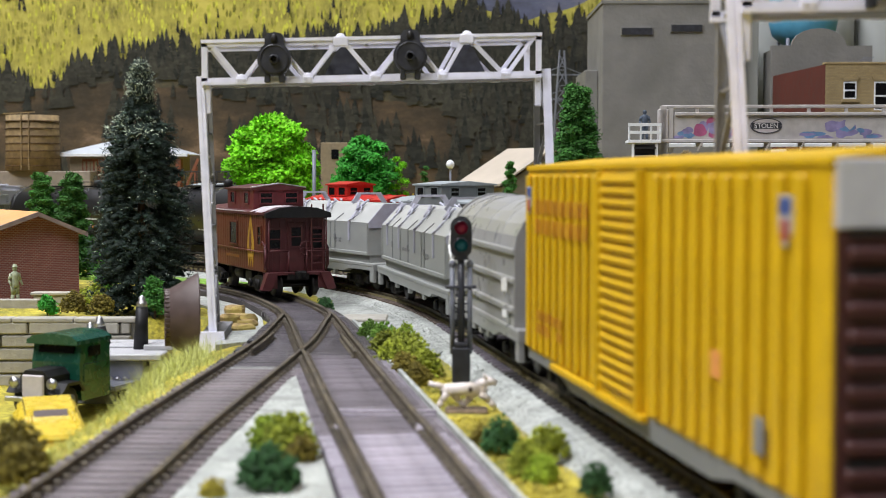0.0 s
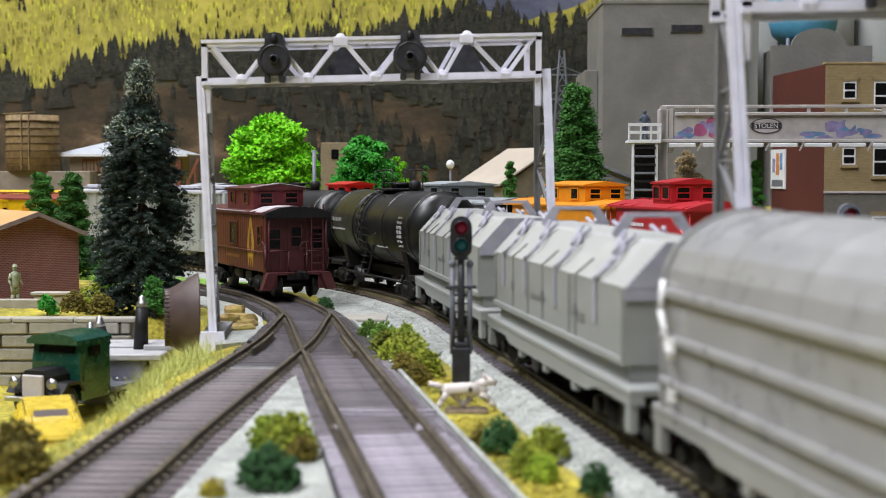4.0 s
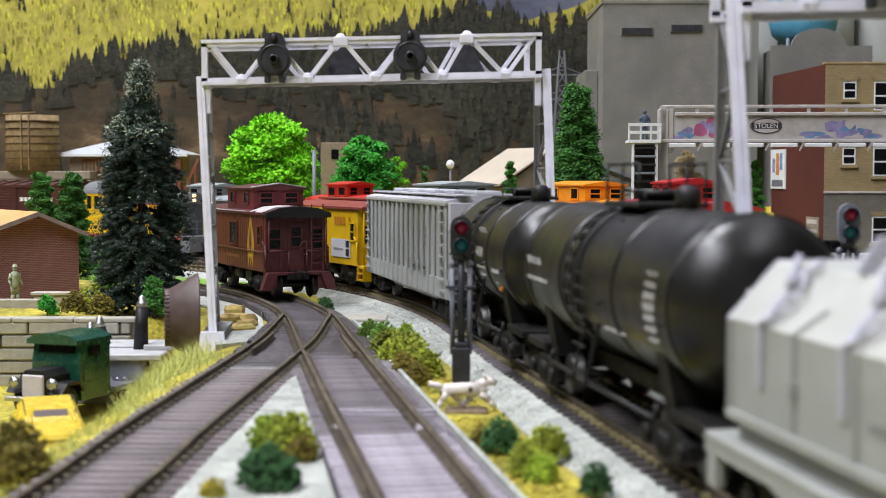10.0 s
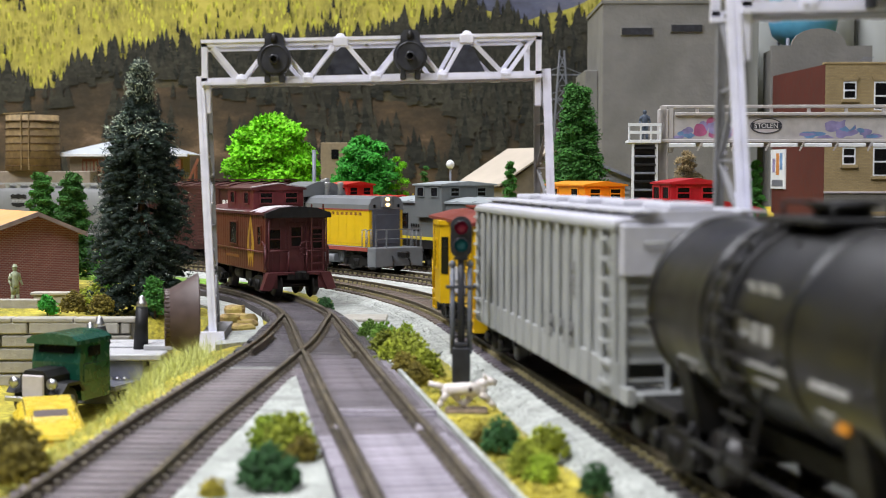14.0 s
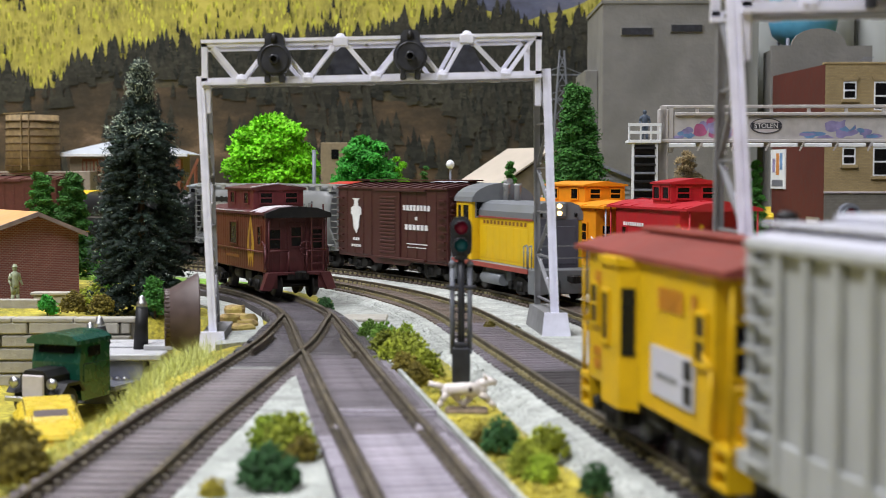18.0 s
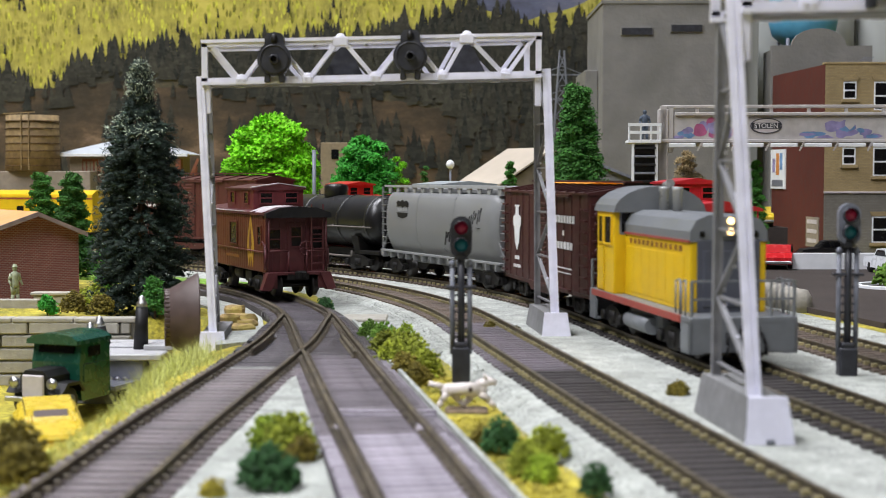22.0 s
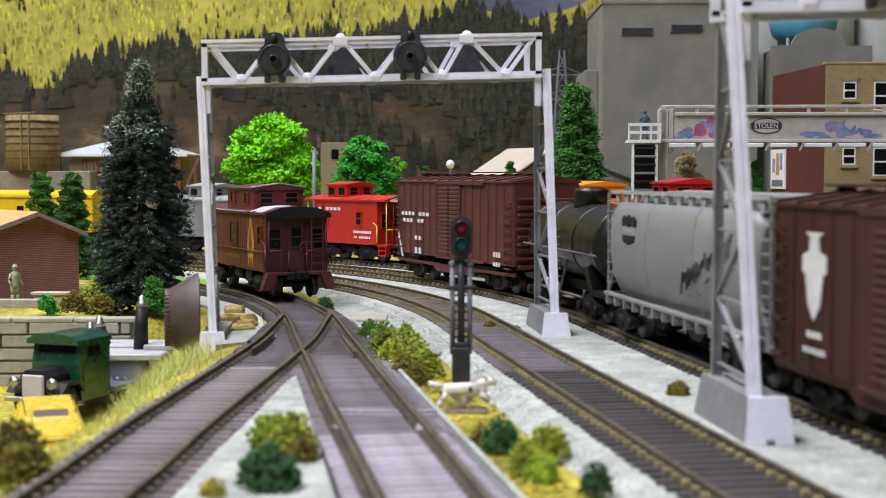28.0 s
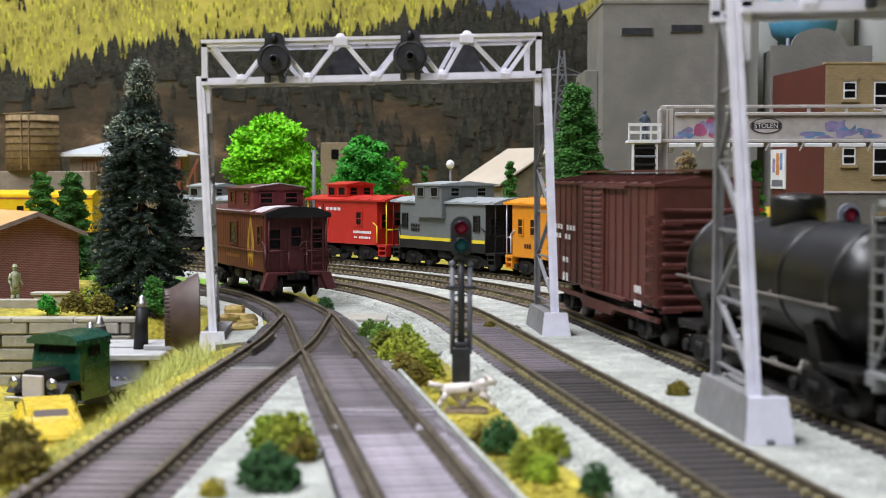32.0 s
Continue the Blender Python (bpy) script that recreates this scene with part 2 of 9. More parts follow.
tagged(part("floor", Mesh().box(-2680, 2680, -2080, 1700, -960, -900), M_FLOOR), "plain grey floor of the layout room", "floor", kind="structure")


# ---- ground of the layout ----
def smooth(a, b, x):
    t = min(1, max(0, (x - a) / (b - a)))
    return t * t * (3 - 2 * t)


def branch_x(y):
    """The branch track's middle line at a depth."""
    pts = SIDING_BRANCH
    for (xa, ya), (xb, yb) in zip(pts[:-1], pts[1:]):
        if ya <= y <= yb:
            return xa + (xb - xa) * (y - ya) / (yb - ya)
    return pts[0][0] if y < pts[0][1] else pts[-1][0]


def ground_z(x, y):
    z = -5.5 + 0.5 * noise.noise((x * 0.03, y * 0.03, 0)) + 0.3 * noise.noise((x * 0.15, y * 0.15, 3))
    pit = (1 - smooth(branch_x(y) - 62, branch_x(y) - 20, x)) * (1 - smooth(557, 562, y))
    z -= 25 * pit
    return z


def axis_steps(lo, a, b, hi, fine, coarse):
    out, v = [], lo
    while v < a:
        out.append(v)
        v += coarse
    v = a
    while v < b:
        out.append(v)
        v += fine
    v = b
    while v < hi:
        out.append(v)
        v += coarse
    return out + [hi]


def build_ground():
    xs = axis_steps(-2600, -280, 330, 2600, 5, 120)
    ys = axis_steps(-700, 130, 800, 1620, 5, 60)
    m = Mesh()
    m.v = [(x, y, ground_z(x, y)) for y in ys for x in xs]
    n = len(xs)
    m.f = [(j * n + i, j * n + i + 1, (j + 1) * n + i + 1, (j + 1) * n + i) for j in range(len(ys) - 1) for i in range(n - 1)]
    m.s = [True] * len(m.f)
    tagged(part("ground", m, M_GRASS, normals=False), "yellow-green turf over the layout board", "ground", kind="structure")


build_ground()

# tracks, their ballast and beds
LB, LC, LD = (main_points(o, -420, 1350, 6.0) for o in (TRACK_B, TRACK_C, TRACK_D))


def wide_ballast():
    line = main_points(TRACK_B, -420, 1350, 6.0)
    prof = [(-24, -5.9), (-16.5, -3.0), (-12, -2.9), (12, -2.9), (38, -3.0), (64, -2.9), (102, -2.9), (140, -3.4), (150, -6)]
    return tagged(part("ballast", ribbon(line, prof), M_BALLAST), "pale grey crushed stone ballast under the main tracks", "ballast", kind="structure")


wide_ballast()


def tie_main(p):
    return M_TIE if 395 < p.y < 520 else M_TIE_DARK if p.y <= 395 else M_TIE_BROWN


def tie_far(p):
    return M_TIE_DARK if p.y < 560 else M_TIE_BROWN


for nm, lab, off, near in (("track_1", "curved main track with brown ties and spiked rails", TRACK_B, 150), ("track_2", "second main track with brown ties on pale ballast", TRACK_C, 110), ("track_3", "storage track with brown ties on pale ballast", TRACK_D, 60)):
    line = main_points(off, -420, 1350, 6.0)
    t = lay_track(nm, lab, line, main_points(off, -330, 1340, 5.2), tie_main if off == 0 else tie_far, True, near)
    for s0, s1, m in ((-420, 96, M_BEDDARK), (96, 222, M_BED), (222, 1350, M_BEDDARK)):
        mm_ = M_BEDDARK if off else m
        part("cinder_bed", ribbon(main_points(off, s0, s1, 6.0), [(-12.3, -3.35), (-11.5, -2.55), (11.5, -2.55), (12.3, -3.35)]), mm_, t)

LS = spline(SIDING_THROUGH, 5.0)
LR = spline(SIDING_BRANCH, 5.0)


def tie_siding(p):
    return M_TIE_PALE if p.y < 296 and p.x > -45 else M_TIE if p.y < 428 else M_TIE_DARKMAUVE


def tie_branch(p):
    return M_TIE_MIX if p.y < 400 else M_TIE_DARKMAUVE


t = lay_track("track_4", "turnout through track with grey ties and brown rails", LS, spline(SIDING_THROUGH, 4.6), tie_siding, True, 130, 27)
for bed, paint in (([q for q in LS if q[0].y < 432], M_BED), ([q for q in LS if q[0].y > 426], M_BEDDARK)):
    part("road_bed", ribbon(bed, [(-14.2, -6), (-13.8, -2.4), (15, -2.4), (15.6, -6)]), paint, t)
part("edge_strip", ribbon(LS[: len(LS) // 2 + 24], [(15.7, -6), (15.8, -2.2), (16.9, -2.2), (17.2, -6)]), M_BALLAST, t, "pale plastic edge")
t = lay_track("track_5", "turnout branch track with grey ties and brown rails", LR, spline(SIDING_BRANCH, 5.4)[:84], tie_branch, True, 84, 28)
part("road_bed", ribbon(LR, [(-12.6, -6), (-11.8, -3.0), (11.8, -3.0), (12.6, -6)]), M_BED, t)


# ---- paints of the rolling stock ----
M_BLACK = mat("black_plastic", (0.013, 0.013, 0.014), 0.5, vary=0.3, size=2, dirt=(0.03, 0.026, 0.022), dirt_amount=0.5, spec=0.25)
# Running gear near black: shadow under the cars is put into these two colours.
M_GRIME = mat("grimy_shadowed_running_gear", (0.006, 0.0056, 0.0052), 0.6, vary=0.4, size=1.5, dirt=(0.022, 0.018, 0.015), dirt_amount=0.6, dirt_size=5, spec=0.25)
M_STEEL = mat("dull_shadowed_steel_wheel", (0.022, 0.02, 0.019), 0.4, metal=0.3, vary=0.2)
M_WIRE = mat("pale_plastic_rod", (0.4, 0.4, 0.47), 0.5, vary=0.1)
M_YELLOW = mat("armour_yellow_paint", (0.6, 0.37, 0.007), 0.42, vary=0.1, size=5, dirt=(0.5, 0.25, 0.02), dirt_amount=0.25, dirt_size=25, spec=0.22)
M_YDECAL = mat("faded_red_lettering", (0.46, 0.18, 0.012), 0.6, vary=0.2)
M_YFADE = mat("faded_orange_placard", (0.6, 0.24, 0.06), 0.6, vary=0.2)
M_SILVERW = mat("pale_lavender_roof_paint", (0.48, 0.48, 0.53), 0.5, vary=0.06, dirt=(0.5, 0.5, 0.5), dirt_amount=0.3)
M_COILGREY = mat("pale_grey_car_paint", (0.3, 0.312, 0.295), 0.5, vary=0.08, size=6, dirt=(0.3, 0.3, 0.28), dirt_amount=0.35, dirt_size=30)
# Hood grey made paler: light from above put into the roof colour.
M_COILTOP = mat("toplit_grey_hood_paint", (0.4, 0.408, 0.385), 0.55, vary=0.06, size=6)
M_SILVER = mat("silver_grey_hood", (0.34, 0.34, 0.335), 0.32, metal=0.15, vary=0.1, size=8, dirt=(0.28, 0.28, 0.27), dirt_amount=0.5, dirt_size=25, spec=0.6)
M_TANK = mat("satin_black_tank_paint", (0.0065, 0.0065, 0.0068), 0.36, vary=0.3, size=8, dirt=(0.012, 0.0105, 0.009), dirt_amount=0.6, dirt_size=20, spec=0.5)
M_WHITEMARK = mat("white_lettering", (0.75, 0.75, 0.74), 0.6, vary=0.1)
M_HOPPER = mat("light_grey_hopper_paint", (0.33, 0.34, 0.335), 0.45, vary=0.07, size=6, dirt=(0.36, 0.36, 0.34), dirt_amount=0.4, dirt_size=18)
M_REDROOF = mat("oxide_red_roof", (0.22, 0.05, 0.036), 0.6, spec=0.2, vary=0.2, dirt=(0.17, 0.045, 0.034), dirt_amount=0.5)
M_SIGRAIL = mat("dusty_grey_handrail", (0.13, 0.115, 0.1), 0.6, vary=0.2)
M_LOCODARK = mat("worn_dark_lettering", (0.05, 0.05, 0.052), 0.6, vary=0.5, size=2)
M_TANKMARK = mat("worn_white_lettering", (0.34, 0.34, 0.33), 0.6, vary=0.3, size=1.0)
M_BROWN = mat("boxcar_brown_paint", (0.06, 0.0175, 0.0165), 0.5, vary=0.15, size=5, dirt=(0.06, 0.02, 0.015), dirt_amount=0.5, dirt_size=20)
M_BROWN2 = mat("weathered_oxide_paint", (0.1, 0.03, 0.024), 0.5, vary=0.18, size=4, dirt=(0.07, 0.028, 0.02), dirt_amount=0.6, dirt_size=15)
M_FGREY = mat("mid_grey_hopper_paint", (0.2, 0.205, 0.205), 0.42, vary=0.08, size=8, dirt=(0.18, 0.18, 0.17), dirt_amount=0.4, dirt_size=25)
M_LOCOGREY = mat("harbour_grey_paint", (0.16, 0.17, 0.18), 0.42, vary=0.1, size=6)
M_LOCONOSE = mat("slate_grey_nose_paint", (0.075, 0.08, 0.1), 0.5, vary=0.12, size=5)
M_LOCOYEL = mat("locomotive_yellow_paint", (0.7, 0.45, 0.01), 0.38, vary=0.06, size=6)
M_STRIPE = mat("red_stripe", (0.3, 0.06, 0.045), 0.5, vary=0.1)
M_DARKGLASS = mat("dark_window_glazing", (0.006, 0.006, 0.007), 0.22, vary=0.1, spec=0.22)
M_LAMP = mat("lit_headlight", (1.0, 0.66, 0.27), 0.3, vary=0.0, emit=4.0)
M_MARKER = mat("lit_red_marker", (1.0, 0.08, 0.06), 0.3, vary=0.0, emit=3.0)
M_CABRED = mat("old_red_caboose_paint", (0.078, 0.018, 0.02), 0.5, vary=0.2, size=4, dirt=(0.05, 0.012, 0.012), dirt_amount=0.6, dirt_size=12)
M_CABRUST = mat("rusty_orange_weathered_siding", (0.105, 0.024, 0.012), 0.5, vary=0.3, size=4, dirt=(0.09, 0.02, 0.015), dirt_amount=0.9, dirt_size=16)
M_CUPRED = mat("brighter_red_cupola_paint", (0.12, 0.018, 0.022), 0.5, vary=0.2, size=4, dirt=(0.08, 0.014, 0.016), dirt_amount=0.6, dirt_size=10)
M_CABFAINT = mat("faded_yellow_lettering", (0.22, 0.085, 0.02), 0.6, vary=0.3)
M_CABYEL = mat("yellow_lettering", (0.36, 0.2, 0.02), 0.6, vary=0.2)
M_BRIGHTRED = mat("bright_red_paint", (0.45, 0.022, 0.016), 0.42, vary=0.1, size=5)
M_DEEPRED = mat("deep_red_paint", (0.42, 0.018, 0.026), 0.42, vary=0.1, size=5)
M_BLUEPAINT = mat("deep_blue_paint", (0.03, 0.07, 0.25), 0.5, vary=0.1)
M_CABGREY = mat("slate_grey_paint", (0.15, 0.165, 0.165), 0.45, vary=0.08, size=5)
M_CABGREYROOF = mat("pale_slate_roof", (0.3, 0.33, 0.34), 0.5, vary=0.1)
M_LINEYEL = mat("yellow_line_paint", (0.75, 0.6, 0.03), 0.45, vary=0.05)
M_ORANGE = mat("orange_yellow_paint", (0.72, 0.27, 0.012), 0.42, vary=0.08, size=5)
M_SNOW = mat("dusty_white_roof_patch", (0.42, 0.38, 0.39), 0.8, vary=0.2, size=2)


# ---- parts shared by the rolling stock ----
def wheel_data():
    m = Mesh()
    for s in (-1, 1):
        m.lathe([(0.1, s * 9.6), (4.6, s * 9.6), (5.0, s * 9.2), (5.0, s * 7.6), (5.7, s * 7.2), (5.6, s * 6.7), (0.1, s * 6.7)], 16, (0, 0, 0), "y")
    m.tube((0, -10, 0), (0, 10, 0), 1.0, 8)
    return mesh_data("wheelset", m, M_STEEL)


def truck_data():
    m = Mesh()
    for s in (-1, 1):
        y0, y1 = sorted((s * 11.2, s * 13.2))
        m.prism([(-13, 4.2), (-9, 3.2), (-6, 3.6), (-4, 2.0), (4, 2.0), (6, 3.6), (9, 3.2), (13, 4.2), (13, 6.8), (8, 7.2), (4, 8.8), (-4, 8.8), (-8, 7.2), (-13, 6.8)], y0, y1, "y")
        for x in (-10, 10):
            m.tube((x, s * 13, 5.2), (x, s * 14.4, 5.2), 1.7, 10)
        for x in (-1.8, 0, 1.8):
            m.tube((x, s * 13.3, 3.0), (x, s * 13.3, 7.2), 0.8, 8)
    m.box(-4, 4, -12, 12, 6.0, 8.5, 0.4)
    return mesh_data("truck", m, M_GRIME)


WHEELS, TRUCK = wheel_data(), truck_data()
COUPLER = mesh_data("coupler", Mesh().box(-7, 2, -1.3, 1.3, 8.6, 11, 0.3).box(1.5, 5, -2.2, 2.4, 8.2, 11.6, 0.6).box(4.2, 6.5, -2.4, -0.6, 8.3, 11.5, 0.4), M_GRIME)


def running_gear(car, half, end):
    """Two trucks with their wheels, and the couplers."""
    for x in (-half, half):
        tr = part("truck", TRUCK, None, car, at=mm(x, 0, 0))
        for dx in (-10, 10):
            part("wheelset", WHEELS, None, tr, at=mm(dx, 0, 5.2))
    part("coupler", COUPLER, None, car, at=mm(end - 1, 0, 0))
    part("coupler", COUPLER, None, car, at=mm(-end + 1, 0, 0, 180))


def marks(m, x0, x1, z0, z1, y, n, rows=1, gap=0.25, rng=None, skew=0.0):
    """Blocks of lettering on a side at y: n blocks in each row."""
    w, h = (x1 - x0) / n, (z1 - z0) / rows
    t = 0.12 * (1 if y > 0 else -1)
    for r in range(rows):
        for i in range(n):
            if rng and rng.random() < 0.12:
                continue
            a = x0 + i * w + gap * w / 2
            b = a + w * (1 - gap)
            lo, hi = z0 + r * h + 0.12 * h, z0 + (r + 1) * h - 0.12 * h
            ya, yb = sorted((y, y + t))
            m.box(a, b, ya, yb, lo, hi)
    return m


def marks_end(x, y0, y1, z0, z1, n):
    """Blocks of lettering on an end that faces along the car."""
    m, w = Mesh(), (y1 - y0) / n
    for i in range(n):
        m.box(x, x + 0.5, y0 + (i + 0.12) * w, y0 + (i + 0.85) * w, z0, z1)
    return m


def ladder(m, x, y, z0, z1, w=5.0, n=6, along="x"):
    """Grab irons one above the other."""
    for i in range(n):
        z = z0 + (z1 - z0) * i / (n - 1)
        s = 1 if y > 0 else -1
        if along == "x":
            m.bar((x - w / 2, y + s * 0.9, z), (x + w / 2, y + s * 0.9, z), 0.6, 0.6)
            for e in (-w / 2, w / 2):
                m.bar((x + e, y, z), (x + e, y + s * 1.1, z), 0.6, 0.6)
        else:
            s = 1 if x > 0 else -1
            m.bar((x + s * 0.9, y - w / 2, z), (x + s * 0.9, y + w / 2, z), 0.6, 0.6)
            for e in (-w / 2, w / 2):
                m.bar((x, y + e, z), (x + s * 1.1, y + e, z), 0.6, 0.6)
    return m


def car(name, label, group="moving train"):
    return thing(name, label, "railway car", group=group)


# ---- the cars ----
def yellow_boxcar():
    c = car("boxcar", "tall yellow ribbed steel boxcar with faded red lettering and brown ends")
    L, W, T = 88.0, 16.2, 53.6
    part("body", Mesh().box(-L, L, -W, W, 9.5, T, 0.4), M_YELLOW, c)
    D0, D1 = -18.0, 10.0
    for s in (-1, 1):
        rib = mesh_data("side_rib", Mesh().box(-1.6, 1.6, *sorted((s * W, s * (W + 1.0))), 10.5, T - 1.3, 0.5), M_YELLOW)
        x = -L + 3
        while x < L - 2:
            if not D0 - 2 < x < D1 + 2:
                part("side_rib", rib, None, c, at=mm(x, 0, 0))
            x += 6.85
        d = Mesh().box(D0, D1, *sorted((s * W, s * (W + 0.8))), 10, T - 1, 0.3)
        door = part("door", d, M_YELLOW, c, "louvred yellow sliding door")
        for x in (D0 + 0.6, D1 - 0.6):
            part("door_stile", Mesh().box(x - 0.7, x + 0.7, *sorted((s * W, s * (W + 1.7))), 9.5, T - 0.5, 0.2), M_YELLOW, door)
        lv = mesh_data("louvre", Mesh().box(D0 + 2, D1 - 2, *sorted((s * (W + 0.8), s * (W + 1.6))), 0, 1.2, 0.35), M_YELLOW)
        for i in range(19):
            part("louvre", lv, None, door, at=mm(0, 0, 12 + i * 2.15))
        part("door_track", Mesh().box(-58, D1 + 3, *sorted((s * W, s * (W + 1.6))), 8.6, 10.0, 0.2), M_YELLOW, c)
        rng = random.Random(3)
        f = 1 if s < 0 else -1
        a, b = sorted((-76 * f, -26 * f))
        a2, b2 = sorted((-74 * f, -48 * f))
        part("lettering", marks(marks(Mesh(), a, b, 38, 47, s * (W + 1.05), 14, 2, 0.62), a2, b2, 15, 21, s * (W + 1.05), 9, 2, 0.6, rng), M_YDECAL, c, "faded red lettering bars")
        part("sill", Mesh().prism([(-L, 9.6), (-L, 7.6), (-55, 7.4), (-45, 5.6), (45, 5.6), (55, 7.4), (L, 7.6), (L, 9.6)], *sorted((s * (W - 1.5), s * (W - 0.2))), "y"), M_FGREY, c, "grey side sill")
        a, b = sorted((60 * f, 64 * f))
        for x in (a + 14, b - 148 * f if f > 0 else a - 148 * f):
            em = part("emblem", Mesh().prism([(x, 49.5), (x + 4.4, 49.5), (x + 4.4, 45), (x + 2.2, 42.6), (x, 45)], *sorted((s * (W + 1.0), s * (W + 1.2))), "y"), M_SILVERW, c, "faded red, white and blue shield")
            part("emblem_stripe", Mesh().box(x + 0.8, x + 3.6, *sorted((s * (W + 1.2), s * (W + 1.35))), 43.6, 46.4), M_STRIPE, em)
            part("emblem_top", Mesh().box(x + 0.3, x + 4.1, *sorted((s * (W + 1.2), s * (W + 1.35))), 47, 49.2), M_BLUEPAINT, em)
        part("placard", Mesh().box(a - 12, b - 12, *sorted((s * (W + 1.0), s * (W + 1.15))), 22, 26), M_YFADE, c, "small faded orange placard")
        a, b = sorted((66 * f, 69.5 * f))
        part("dark_panel", Mesh().box(a, b, *sorted((s * (W + 1.0), s * (W + 1.3))), 14, 19), M_FGREY, c)
    part("roof", Mesh().prism([(-W - 0.4, T - 0.2), (W + 0.4, T - 0.2), (W + 0.4, T + 0.8), (0, T + 2.6), (-W - 0.4, T + 0.8)], -L - 0.3, L + 0.3, "x"), M_YELLOW, c)
    for e in (-1, 1):
        en = part("end_panel", Mesh().box(*sorted((e * (L - 0.1), e * (L + 0.5))), -W + 0.4, W - 0.4, 9.5, 45.5), M_BROWN, c, "brown corrugated end")
        rd = mesh_data("end_rib", Mesh().box(*sorted((e * (L + 0.4), e * (L + 1.8))), -W + 1.6, W - 1.6, 0, 1.9, 0.5), M_BROWN)
        for i in range(10):
            part("end_rib", rd, None, en, at=mm(0, 0, 11 + i * 3.4))
        part("end_cap", Mesh().box(*sorted((e * (L - 0.1), e * (L + 1.0))), -W + 0.3, W - 0.3, 45.6, T + 0.6, 0.2), M_SILVERW, c, "white upper end panel")
        part("end_ladder", ladder(Mesh(), e * (L + 0.4), -11, 12, 45, 6, 8, "y"), M_BLACK, c)
    running_gear(c, 63, 92)
    return c


def coil_base(c, L, mat_side):
    part("underframe", Mesh().box(-L, L, -5, 5, 7, 11.5, 0.4).box(-L + 30, L - 30, -10, 10, 6.4, 8.5, 0.5), M_GRIME, c)
    for s in (-1, 1):
        part("side_sill", Mesh().prism([(-L, 11.6), (-L, 9.8), (-L + 26, 9.8), (-L + 32, 8.2), (L - 32, 8.2), (L - 26, 9.8), (L, 9.8), (L, 11.6)], *sorted((s * 13.6, s * 16.4)), "y"), mat_side, c)
    part("deck", Mesh().box(-L, L, -16.6, 16.6, 11.4, 13.0, 0.3), mat_side, c)
    for s in (-1, 1):
        for x in (-L + 2.2, L - 2.2):
            part("step", Mesh().box(x - 1.8, x + 1.8, *sorted((s * 14.5, s * 16.3)), 4.5, 10, 0.3), mat_side, c)
        for x in (-L + 44, 0, L - 44):
            part("bracket", Mesh().box(x - 1.4, x + 1.4, *sorted((s * 14.8, s * 16.3)), 6.2, 9, 0.3), mat_side, c)


